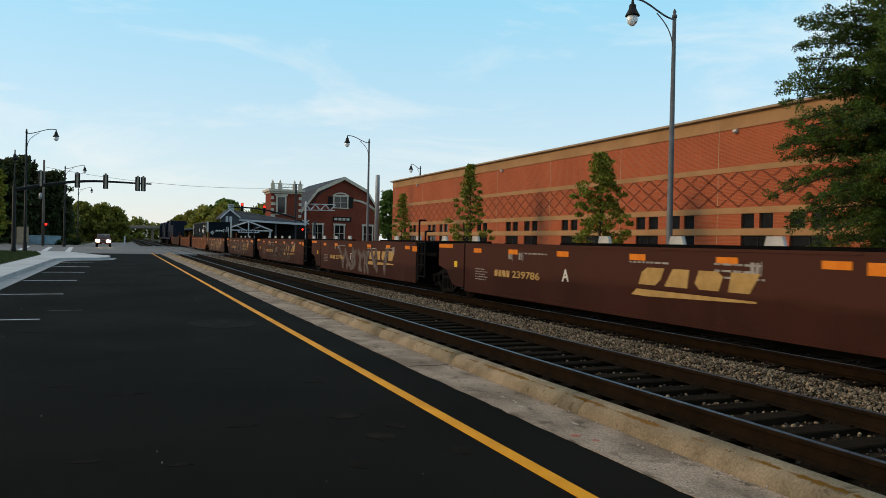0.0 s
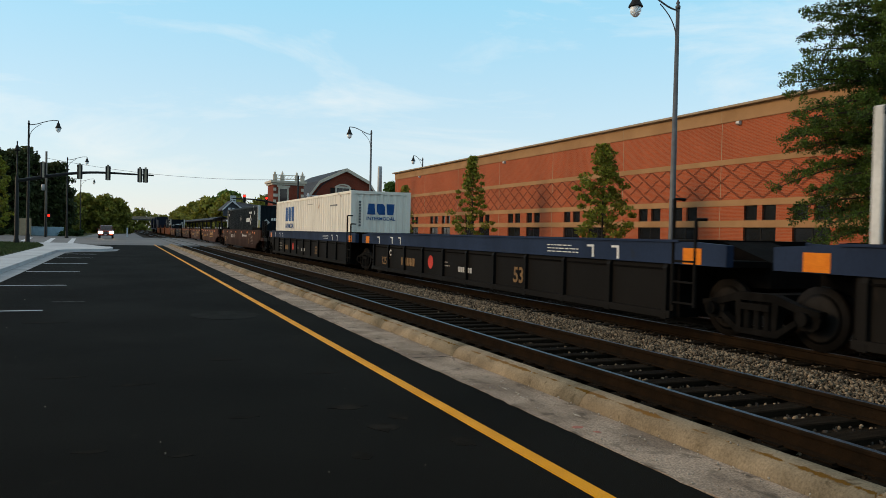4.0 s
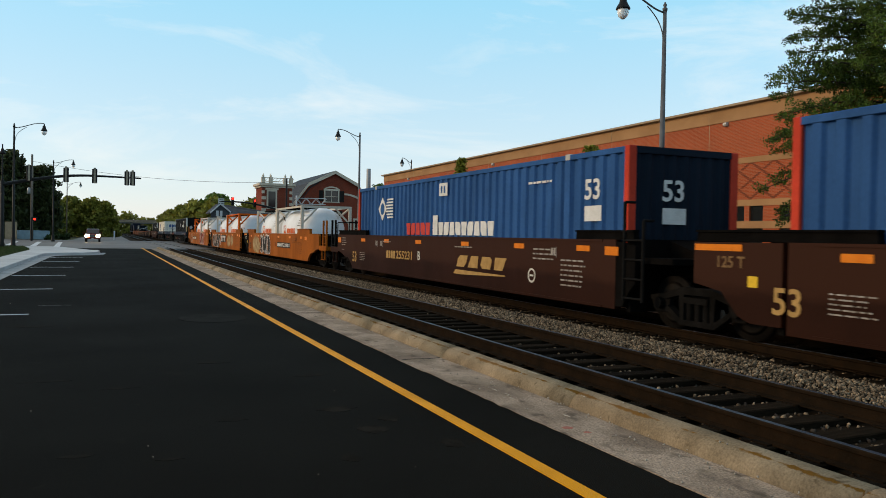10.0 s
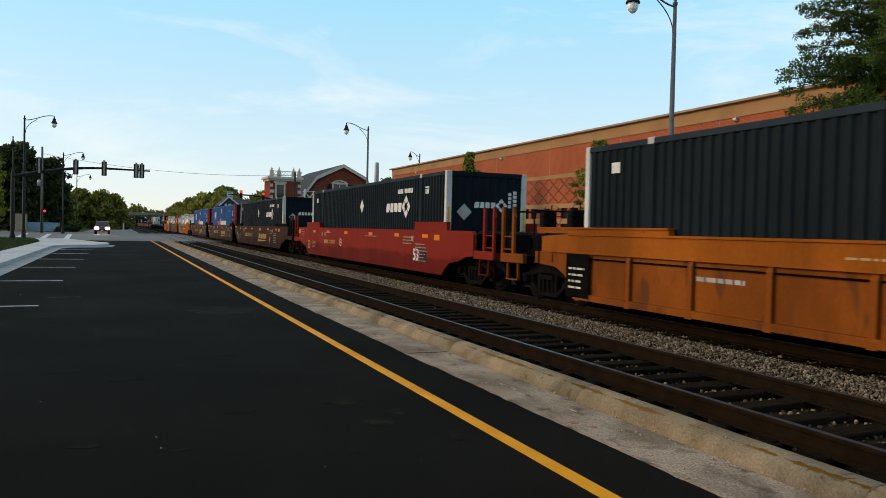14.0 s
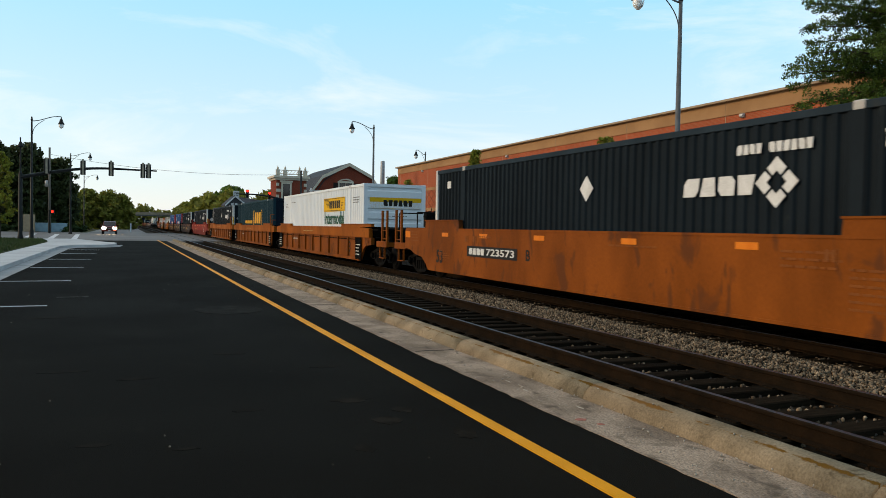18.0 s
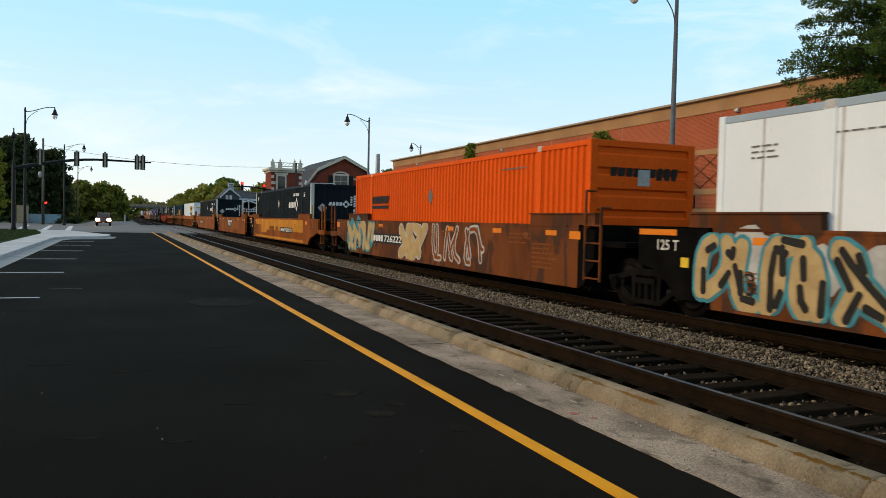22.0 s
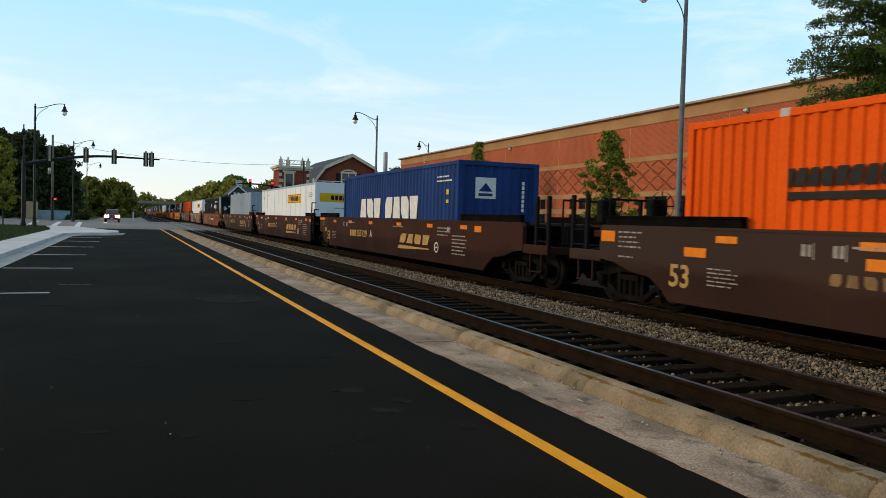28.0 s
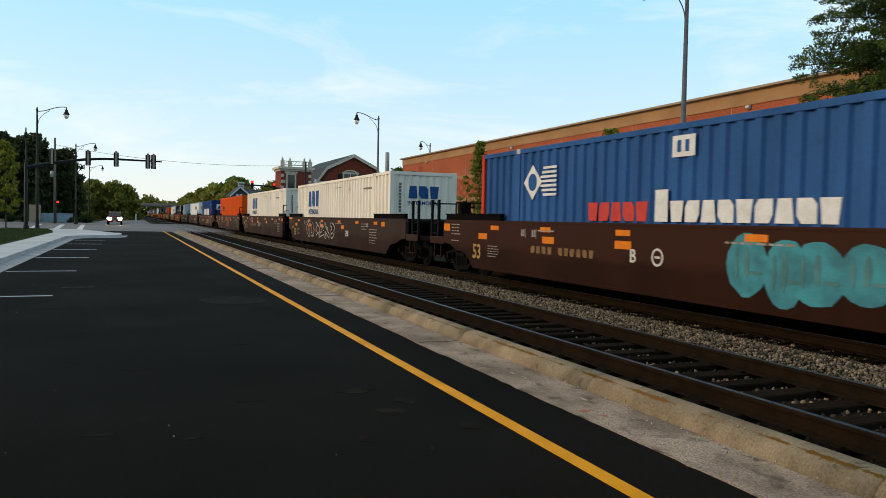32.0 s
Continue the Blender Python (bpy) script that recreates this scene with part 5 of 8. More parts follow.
stones("gravel", [(7.05, 8.55, 1.5, 14, -0.115, 13500, 0.045, 0.05), (7.05, 8.55, 14, 32, -0.115, 9500, 0.06, 0.05), (7.05, 8.5, 32, 74, -0.10, 6000, 0.12, 0.04), (5.2, 6.6, 2, 30, -0.155, 2600, 0.055, 0.0), (8.5, 8.95, 1.5, 34, -0.128, 2400, 0.05, 0.0)], 1, "pale crushed stone between the two tracks", stone_mat)
stones("gravel", [(4.3, 7.1, 1.5, 20, -0.168, 5200, 0.05, 0.0), (4.3, 7.1, 20, 60, -0.168, 2600, 0.08, 0.0), (8.5, 11.2, 1.5, 30, -0.118, 2500, 0.06, 0.0)], 2, "dark oily crushed stone between the ties", dark_stone)
grit_mat = mat("pale_grit", (0.42, 0.37, 0.30), (0.25, 0.21, 0.17), scale=9, rough=0.9, bump=0.2, fine=60)
stones("grit", [(3.45, 4.0, 3, 30, 0.006, 420, 0.018, 0.0), (3.9, 4.06, 3, 40, 0.02, 260, 0.022, 0.0), (4.03, 4.2, 4, 20, 0.142, 60, 0.015, 0.0), (-2.8, 2.6, 4, 22, 0.002, 60, 0.015, 0.0)], 3, "scattered pale grit and chips in the gutter", grit_mat)


# ---- the train: articulated well cars and their loads ----
SPEED = 17.8                      # metres a second, away from the camera
def paint(name, c, dirt_c=(0.05, 0.03, 0.02), rough=0.6, spots=0.0, dark=0.72, grain=0.72, bump=0.08):
    return mat(name, c, tuple(v * dark for v in c), scale=0.9, rough=rough, bump=bump, fine=35, grain=grain, stretch=(1, 1, 0.45), c3=dirt_c, spots=spots - 0.06, spot_scale=2.2, spec=0.06)


brown_paint = paint("brown_car_paint", (0.024, 0.0066, 0.0029), (0.016, 0.0054, 0.0029), spots=0.03)
faded_brown_paint = paint("faded_brown_car_paint", (0.040, 0.0120, 0.0072), (0.024, 0.0082, 0.0052), spots=0.03)
red_paint = paint("red_car_paint", (0.13, 0.0100, 0.0055), (0.075, 0.0085, 0.005))
orange_paint = paint("orange_car_paint", (0.34, 0.090, 0.009), (0.16, 0.042, 0.010), spots=0.02, dark=0.62)
rust_paint = paint("faded_orange_car_paint", (0.250, 0.064, 0.0085), (0.10, 0.030, 0.009), spots=0.13, dark=0.6)
rusted_paint = paint("rusted_orange_car_paint", (0.17, 0.048, 0.013), (0.052, 0.022, 0.012), spots=0.19, dark=0.5)
yellow_car_paint = paint("yellow_car_paint", (0.55, 0.22, 0.026), (0.32, 0.085, 0.016), spots=0.02)
grimy_paint = paint("grimy_brown_car_paint", (0.030, 0.0130, 0.0090), (0.020, 0.0105, 0.0078), spots=0.04)
black_paint = paint("black_car_paint", (0.0085, 0.0075, 0.0068), (0.014, 0.010, 0.008), dark=0.7)
blue_paint = paint("blue_chord_paint", (0.018, 0.032, 0.066), (0.016, 0.02, 0.026))
# one near-black tone for underframes, end decks, bulkheads and dark rims
under_paint = mat("underframe_black", (0.0052, 0.0045, 0.0041), (0.003, 0.0027, 0.0025), scale=3, rough=0.9, bump=0.3, fine=30, spec=0.03)
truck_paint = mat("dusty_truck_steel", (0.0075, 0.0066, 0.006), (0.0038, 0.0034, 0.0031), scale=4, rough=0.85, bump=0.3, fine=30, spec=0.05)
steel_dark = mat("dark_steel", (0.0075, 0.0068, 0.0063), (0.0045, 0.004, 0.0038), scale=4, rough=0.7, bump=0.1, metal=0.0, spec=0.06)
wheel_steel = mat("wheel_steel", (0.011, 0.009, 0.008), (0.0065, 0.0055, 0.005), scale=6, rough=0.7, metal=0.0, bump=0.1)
pale_guide = mat("pale_grey_paint", (0.50, 0.48, 0.45), (0.40, 0.38, 0.36), scale=3, rough=0.6)
reflector = mat("orange_reflector", (0.72, 0.20, 0.02), (0.66, 0.17, 0.015), scale=8, rough=0.35, bump=0.0)
yellow_plate = mat("yellow_plate", (0.75, 0.48, 0.04), (0.66, 0.42, 0.04), scale=8, rough=0.5, bump=0.0)
stencil = mat("white_stencil", (0.62, 0.60, 0.55), (0.48, 0.46, 0.42), scale=5, rough=0.6, bump=0.0)
cream_stencil = mat("cream_stencil", (0.44, 0.265, 0.095), (0.34, 0.20, 0.07), scale=5, rough=0.6, bump=0.0)
black_stencil = mat("black_stencil", (0.012, 0.012, 0.012), (0.02, 0.018, 0.016), scale=5, rough=0.6, bump=0.0)



def dust_and_light_above(m, low, high, dust):
    """A paler upper part of a side, ending in a ragged line: dust, on red painted sunlight."""
    n, l = m.node_tree.nodes, m.node_tree.links
    b = n["Principled BSDF"]
    src = b.inputs["Base Color"].links[0].from_socket
    co = n.new("ShaderNodeTexCoord")
    sep = n.new("ShaderNodeSeparateXYZ")
    l.new(co.outputs["Object"], sep.inputs["Vector"])
    mp = n.new("ShaderNodeMapping")
    mp.inputs["Scale"].default_value = (1, 0.35, 1.6)
    l.new(co.outputs["Object"], mp.inputs["Vector"])
    t = n.new("ShaderNodeTexNoise")
    t.inputs["Scale"].default_value, t.inputs["Detail"].default_value = 2.0, 5
    l.new(mp.outputs["Vector"], t.inputs["Vector"])
    k = n.new("ShaderNodeMath")
    k.operation = "MULTIPLY_ADD"
    l.new(t.outputs["Fac"], k.inputs[0])
    k.inputs[1].default_value = 0.5
    l.new(sep.outputs["Z"], k.inputs[2])
    r = n.new("ShaderNodeMapRange")
    r.inputs["From Min"].default_value, r.inputs["From Max"].default_value = low + 0.25, high + 0.25
    r.inputs["To Max"].default_value = 0.75
    l.new(k.outputs["Value"], r.inputs["Value"])
    x = n.new("ShaderNodeMix")
    x.data_type = "RGBA"
    l.new(r.outputs["Result"], x.inputs["Factor"])
    l.new(src, x.inputs["A"])
    x.inputs["B"].default_value = (*dust, 1)
    l.new(x.outputs["Result"], b.inputs["Base Color"])


dust_and_light_above(brown_paint, 0.74, 0.92, (0.036, 0.0128, 0.0070))
dust_and_light_above(faded_brown_paint, 0.74, 0.92, (0.056, 0.0195, 0.0125))
BROWNS = (brown_paint, faded_brown_paint, grimy_paint)
# on the red car the paler upper part is sunlight put into the paint
dust_and_light_above(red_paint, 0.72, 0.84, (0.20, 0.0175, 0.0095))
dust_and_light_above(grimy_paint, 0.74, 0.92, (0.036, 0.0225, 0.0175))
CACHE = {}


def cached(key, build, material, smooth=False):
    """One mesh for all alike parts."""
    k = (key, material.name)
    if k not in CACHE:
        bm = B()
        build(bm)
        CACHE[k] = mesh_of(key.split("/")[0], bm, material, smooth)
    return CACHE[k]


def side_outline(h, e, ends, zb):
    """Side sheet of a smooth well: h half the deep part; an articulated end is cut off square, a coupled end arches over its truck."""
    out = []
    for s, how in ((-1, ends[1]), (1, ends[0])):
        pts = [(h - 0.1, zb), (h - 0.1, 1.53)] if how == "artic" else [(h + 0.16, zb), (h + 0.36, 0.45), (h + 0.70, 0.64), (h + 1.25, 0.70), (h + 1.75, 0.84), (h + 2.2, 0.88), (h + 2.2, 1.44), (h + 2.1, 1.53)]
        pts = [(s * u, v) for u, v in pts]
        out += pts[::-1] if s < 0 else pts
    return out


def smooth_side(h, e, ends, zb):
    def build(bm):
        prism(bm, side_outline(h, e, ends, zb), "x", -1.46, -1.36)
    return build


def end_panel(h, e, s):
    def build(bm):
        if s > 0:
            pts = [(h, 0.36), (h + 0.55, 0.36), (h + 0.78, 0.44), (h + 1.12, 0.78), (h + 1.7, 0.88), (h + 1.7, 1.52), (h, 1.52)]
        else:
            pts = [(h - 0.1, 0.32), (h + 0.10, 0.33), (h + 0.30, 0.62), (h + 0.45, 0.76), (h + 0.45, 1.42), (h - 0.1, 1.50)]
        prism(bm, [(s * u, v) for u, v in pts], "x", -1.452, -1.36)
    return build


def rim(a, b, sgn, top):
    a, b = sorted((sgn * a, sgn * b))
    def build(bm):
        prism(bm, [(a, 1.53), (b, 1.53), (b - 0.02, top - 0.01), (a + 0.02, top - 0.01)], "x", -1.45, -1.33)
        box(bm, -1.475, -1.33, a, b, top - 0.02, top + 0.012)
    return build


def ribbed_side(h, e):
    def build(bm):
        box(bm, -1.40, -1.33, -h - 0.1, h + 0.1, 0.26, 1.20)
    return build


def ribbed_chord(h, e):
    def build(bm):
        prism(bm, [(-e, 1.13), (-e, 1.46), (-h, 1.53), (h, 1.53), (e, 1.46), (e, 1.13)], "x", -1.47, -1.33)
        box(bm, -1.50, -1.47, -h - 0.3, h + 0.3, 1.49, 1.53)
    return build


def rib(bm):
    prism(bm, [(-1.40, 0.34), (-1.47, 0.34), (-1.47, 1.05), (-1.44, 1.12), (-1.40, 1.12)], "y", -0.05, 0.05)
    box(bm, -1.48, -1.40, -0.07, 0.07, 0.20, 0.30)


def mirrored(build):
    def made(bm):
        build(bm)
        for v in bm.verts:
            v.co.x = -v.co.x
        bmesh.ops.reverse_faces(bm, faces=bm.faces[:])
    return made


def floor_beam(bm):
    box(bm, -1.33, 1.33, -0.35, 0.35, 0.26, 0.36)


def bulkhead(bm):
    box(bm, -1.33, 1.33, -0.06, 0.06, 0.24, 1.48)


def end_deck(h, e, sgn):
    """Sloped bulkhead and bolster over the truck at one end."""
    def build(bm):
        pts = [(h, 0.75), (e, 0.80), (e, 1.20), (h + 0.3, 1.52), (h, 1.52)]
        prism(bm, [(sgn * u, v) for u, v in pts], "x", -0.55, 0.55)
        a, b = sorted((sgn * (h + 0.35), sgn * (e - 0.05)))
        box(bm, -1.36, 1.36, a, b, 1.12, 1.22)
        a, b = sorted((sgn * (h + 0.1), sgn * (h + 0.3)))
        box(bm, -1.36, 1.36, a, b, 1.2, 1.54)
    return build


def sideframe(bm):
    """Cast side frames with a spring nest in the middle window, and the bolster between them."""
    for s in (-1, 1):
        x0, x1 = s * 1.06 - 0.07, s * 1.06 + 0.07
        prism(bm, [(-1.12, 0.58), (-0.75, 0.64), (-0.34, 0.76), (0.34, 0.76), (0.75, 0.64), (1.12, 0.58), (1.12, 0.50), (0.72, 0.54), (0.34, 0.64), (-0.34, 0.64), (-0.72, 0.54), (-1.12, 0.50)], "x", x0, x1)
        prism(bm, [(-0.74, 0.36), (-0.40, 0.13), (0.40, 0.13), (0.74, 0.36), (0.70, 0.43), (0.36, 0.22), (-0.36, 0.22), (-0.70, 0.43)], "x", x0, x1)
        for e in (-1, 1):
            prism(bm, [(e * 0.30, 0.20), (e * 0.38, 0.20), (e * 0.42, 0.66), (e * 0.30, 0.66)], "x", x0, x1)
            prism(bm, [(e * 1.14, 0.56), (e * 0.66, 0.56), (e * 0.70, 0.34), (e * 0.80, 0.30), (e * 1.0, 0.30), (e * 1.08, 0.36)], "x", s * 1.05 - 0.05, s * 1.05 + 0.05)
            rod(bm, (s * 1.0, e * 0.875, 0.46), (s * 1.20, e * 0.875, 0.46), 0.10, sides=10)
        for k in (-0.19, 0, 0.19):
            rod(bm, (s * 1.08, k, 0.22), (s * 1.08, k, 0.50), 0.062, sides=8)
        box(bm, x0 - 0.03, x1 + 0.03, -0.27, 0.27, 0.50, 0.60)
    box(bm, -1.0, 1.0, -0.2, 0.2, 0.42, 0.74)


def wheelset(bm):
    for s in (-1, 1):
        bmesh.ops.create_cone(bm, cap_ends=True, segments=28, radius1=0.46, radius2=0.455, depth=0.12, matrix=Matrix.Translation((s * 0.77, 0, 0.46)) @ Matrix.Rotation(math.pi / 2, 4, "Y"))
        bmesh.ops.create_cone(bm, cap_ends=True, segments=28, radius1=0.36, radius2=0.30, depth=0.03, matrix=Matrix.Translation((s * 0.845, 0, 0.46)) @ Matrix.Rotation(s * math.pi / 2, 4, "Y"))
    rod(bm, (-0.8, 0, 0.46), (0.8, 0, 0.46), 0.085)


def truck_at(car, y):
    t = put("truck", cached("truck", sideframe, truck_paint), car, "black steel railway truck", (0, y, 0))
    for k in (-0.875, 0.875):
        put("wheelset", cached("wheelset", wheelset, wheel_steel, True), t, "steel wheels on an axle", (0, k, 0))


def coupler(bm):
    box(bm, -0.13, 0.13, -0.75, 0.75, 0.74, 0.98)
    box(bm, -0.2, 0.2, -0.22, 0.22, 0.70, 1.02)
    rod(bm, (0.3, -0.8, 0.62), (0.3, 0.8, 0.5), 0.03)


def ladder(bm):
    for s, top in ((-0.26, 1.86), (0.26, 2.2)):
        rod(bm, (-1.47, s, 0.45), (-1.47, s, top), 0.03, sides=6)
        rod(bm, (-1.47, s, top), (-1.25, s, top), 0.024, sides=6)
    for k in range(4):
        rod(bm, (-1.47, -0.26, 0.50 + 0.34 * k), (-1.47, 0.26, 0.50 + 0.34 * k), 0.02, sides=6)


def end_platform(sgn):
    def build(bm):
        a, b = sorted((sgn * 0.0, sgn * 1.85))
        box(bm, -0.45, 0.45, a, b, 0.72, 1.05)
        a, b = sorted((sgn * 1.25, sgn * 1.75))
        box(bm, -1.38, 1.38, a, b, 0.93, 0.99)
        a, b = sorted((sgn * 1.70, sgn * 1.78))
        box(bm, -1.42, 1.42, a, b, 0.82, 1.02)
        a, b = sorted((sgn * 0.05, sgn * 0.7))
        box(bm, -1.34, 1.34, a, b, 1.40, 1.46)
    return build


def end_sill(sgn, side):
    def build(bm):
        a, b = sorted((sgn * 0.85, sgn * 1.95))
        box(bm, *sorted((side * 1.34, side * 1.45)), a, b, 0.82, 1.03, 0.01)
        a, b = sorted((sgn * 1.88, sgn * 1.95))
        if side < 0:
            box(bm, -1.33, 1.33, a, b, 0.84, 1.0)
        for k in (1.15, 1.65):
            box(bm, *sorted((side * 1.36, side * 1.42)), *sorted((sgn * k - 0.02, sgn * k + 0.02)), 0.44, 0.82)
        a, b = sorted((sgn * 1.13, sgn * 1.67))
        box(bm, *sorted((side * 1.34, side * 1.44)), a, b, 0.42, 0.445)
    return build


def air_reservoir(bm):
    rod(bm, (-1.05, 0, 1.34), (0.7, 0, 1.34), 0.19, sides=16)
    for x in (-0.8, 0.4):
        box(bm, x - 0.05, x + 0.05, -0.2, 0.2, 1.0, 1.2)
    rod(bm, (-1.2, 0.35, 1.12), (0.9, 0.35, 1.12), 0.04, sides=6)


def brake_stand(bm):
    rod(bm, (0.35, 0, 1.0), (0.35, 0, 2.15), 0.05, sides=6)
    box(bm, 0.15, 0.55, -0.14, 0.1, 1.55, 2.1, 0.03)
    bmesh.ops.create_cone(bm, cap_ends=False, segments=20, radius1=0.30, radius2=0.30, depth=0.035, matrix=Matrix.Translation((0.35, -0.18, 1.95)) @ Matrix.Rotation(math.pi / 2, 4, "X"))
    for a in range(4):
        c, s = math.cos(a * math.pi / 4) * 0.3, math.sin(a * math.pi / 4) * 0.3
        rod(bm, (0.35 - c, -0.18, 1.95 - s), (0.35 + c, -0.18, 1.95 + s), 0.014, sides=5)
    rod(bm, (-0.8, 0, 1.0), (-0.8, 0, 2.05), 0.022, sides=6)
    rod(bm, (-0.8, 0, 2.05), (0.1, 0, 2.05), 0.022, sides=6)
    box(bm, -0.75, -0.2, -0.1, 0.1, 1.0, 1.5, 0.04)


def handrail_posts(bm):
    for y, top in ((-0.26, 2.12), (0.26, 2.12)):
        box(bm, -0.035, 0.035, y - 0.05, y + 0.05, 0.85, top, 0.01)
        rod(bm, (0, y, top - 0.04), (0.0, y + (0.10 if y > 0 else -0.10), top - 0.25), 0.016, sides=5)
    for z in (1.12, 1.42):
        rod(bm, (0, -0.26, z), (0, 0.26, z), 0.018, sides=5)


MOVING = []           # (thing, place along the train)


def end_wing(h, s):
    """Body side of a ribbed car carried over the truck in an arch."""
    def build(bm):
        pts = [(h + 0.02, 0.27), (h + 0.12, 0.27), (h + 0.50, 0.68), (h + 0.85, 0.82), (h + 1.62, 0.87), (h + 1.62, 1.13), (h + 0.02, 1.13)]
        prism(bm, [(s * u, v) for u, v in pts], "x", -1.43, -1.34)
        a, b = sorted((s * (h + 1.5), s * (h + 1.62)))
        box(bm, -1.47, -1.43, a, b, 0.87, 1.13)
        a, b = sorted((s * (h + 0.95), s * (h + 1.15)))
        box(bm, -1.455, -1.43, a, b, 0.93, 1.10)
    return build


def plate(bm, y0, y1, z0, z1, out):
    box(bm, -out - 0.006, -out + 0.002, y0, y1, z0, z1)


def well_car(u, kind, body, chord=None, h=8.05, ends=("artic", "artic"), label="", group="", name="well_car", stripes=True):
    """One unit of a train at u; ends: front, rear, either 'artic' (shared truck behind) or 'coupled'. The rear truck of an articulation belongs to the unit."""
    e = h + 1.35
    chord = chord or body
    car = thing(name, label, "railway car", group)
    zb = 0.27
    key = f"{kind}{h}{zb}"
    for side, mk in ((-1, lambda f: f), (1, mirrored)):
        if kind == "smooth":
            for lip, z0, z1 in (("bottom_lip", zb, zb + 0.05), ("top_lip", 1.485, 1.53)):
                put(lip, cached(f"{lip}/{key}{side}", mk(lambda bm, z0=z0, z1=z1: box(bm, -1.472, -1.46, -h + 0.5, h - 0.5, z0, z1)), body), car)
            put("side_sheet", cached(f"side_sheet/{key}{side}{ends}", mk(smooth_side(h, e, ends, zb)), body), car)
            for s, how in ((1, ends[0]), (-1, ends[1])):
                if how == "artic":
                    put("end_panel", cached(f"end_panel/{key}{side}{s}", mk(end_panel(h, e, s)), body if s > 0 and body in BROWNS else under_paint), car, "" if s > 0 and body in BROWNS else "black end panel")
            for s, how in ((1, ends[0]), (-1, ends[1])):
                dark = body in BROWNS
                reach = (h + 2.05 if how == "coupled" else h + 1.65 if s > 0 else h + 0.4) if dark else h + 0.45
                if h < 7:
                    continue
                put("guide_rim", cached(f"guide_rim/{key}{side}{s}{how}", mk(rim(h - (1.4 if dark else 2.05), reach, s, 1.69 if dark else 1.76)), under_paint if dark else body), car)
        else:
            put("side_panel", cached(f"side_panel/{key}{side}", mk(ribbed_side(h, e)), body), car)
            put("bottom_sill", cached(f"bottom_sill/{key}{side}", mk(lambda bm: box(bm, -1.475, -1.402, -h - 0.1, h + 0.1, 0.22, 0.34)), body), car)
            # thin near-black strip painting the shadow line below the top chord
            put("ledge", cached(f"ledge/{key}{side}", mk(lambda bm: box(bm, -1.425, -1.402, -h, h, 1.02, 1.05)), under_paint), car)
            put("top_chord", cached(f"top_chord/{key}{side}", mk(ribbed_chord(h, e)), chord), car)
            for s, how in ((1, ends[0]), (-1, ends[1])):
                if how == "coupled":
                    put("end_wing", cached(f"end_wing/{key}{side}{s}", mk(end_wing(h, s)), body), car)
                if body is not black_paint:
                    put("guide_rim", cached(f"guide_rim/{key}{side}{s}{how}", mk(rim(h - 2.7, h + (1.55 if how == "coupled" else 0.2), s, 1.64)), chord), car)
            n = int(2 * h / 1.5)
            for i in range(n + 1):
                put("rib", cached(f"rib/{side}", mk(rib), body), car, "", (0, -h + 0.05 + i * (2 * h - 0.1) / n, 0))
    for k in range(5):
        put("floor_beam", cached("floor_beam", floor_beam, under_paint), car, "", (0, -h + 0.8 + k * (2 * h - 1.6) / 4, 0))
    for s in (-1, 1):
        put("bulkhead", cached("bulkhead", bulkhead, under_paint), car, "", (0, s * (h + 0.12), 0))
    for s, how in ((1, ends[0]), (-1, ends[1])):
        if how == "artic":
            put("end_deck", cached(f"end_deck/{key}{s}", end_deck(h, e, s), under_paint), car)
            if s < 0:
                truck_at(car, -(h + 1.62))
                put("ladder", cached("ladder", ladder, body if body in (orange_paint, rust_paint, rusted_paint) else steel_dark), car, "", (0, -(h + 0.42), 0))
        else:
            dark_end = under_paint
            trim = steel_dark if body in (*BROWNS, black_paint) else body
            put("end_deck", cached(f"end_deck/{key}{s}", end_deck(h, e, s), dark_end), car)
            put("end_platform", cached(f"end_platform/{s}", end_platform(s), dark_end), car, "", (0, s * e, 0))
            for sd in (-1, 1):
                put("end_sill", cached(f"end_sill/{s}{sd}", end_sill(s, sd), trim if trim is body else body), car, "", (0, s * e, 0))
            put("air_reservoir", cached("air_reservoir", air_reservoir, steel_dark), car, "", (0, s * (e + 0.35), 0))
            truck_at(car, s * (h + 1.65))
            put("coupler", cached("coupler", coupler, steel_dark), car, "", (0, s * (e + 2.2), 0))
            for x in (-1.36, 1.36):
                put("handrail", cached("handrail", handrail_posts, trim), car, "", (x * 1.03, s * (h + 3.0), 0))
            put("brake_stand", cached("brake_stand", brake_stand, steel_dark), car, "", (0, s * (e + 1.5), 0))
    if stripes:
        for k in (-0.86, -0.55, -0.2, 0.2, 0.55, 0.86):
            put("reflector", cached("reflector", lambda bm: plate(bm, -0.22, 0.22, -0.055, 0.055, 1.462 if kind == "smooth" else 1.475), reflector), car, "", (0, k * h, 1.35 if kind == "smooth" else 1.31))
    car["front_end"] = ends[0]
    MOVING.append((car, u))
    return car


# ---- containers ----
def corrugated(bm, w, y0, y1, z0, z1, pitch, depth, flat):
    """A corrugated side at x = -w running along y."""
    n = max(1, round((y1 - y0) / pitch))
    p = (y1 - y0) / n
    pts = []
    for i in range(n):
        a = y0 + i * p
        f = flat * p
        s = (p - 2 * f) / 2
        pts += [(a, 0), (a + f, 0), (a + f + s, depth), (a + 2 * f + s, depth)]
    pts.append((y1, 0))
    lo = [bm.verts.new((-w + d, y, z0)) for y, d in pts]
    hi = [bm.verts.new((-w + d, y, z1)) for y, d in pts]
    for i in range(len(pts) - 1):
        bm.faces.new((lo[i + 1], lo[i], hi[i], hi[i + 1]))


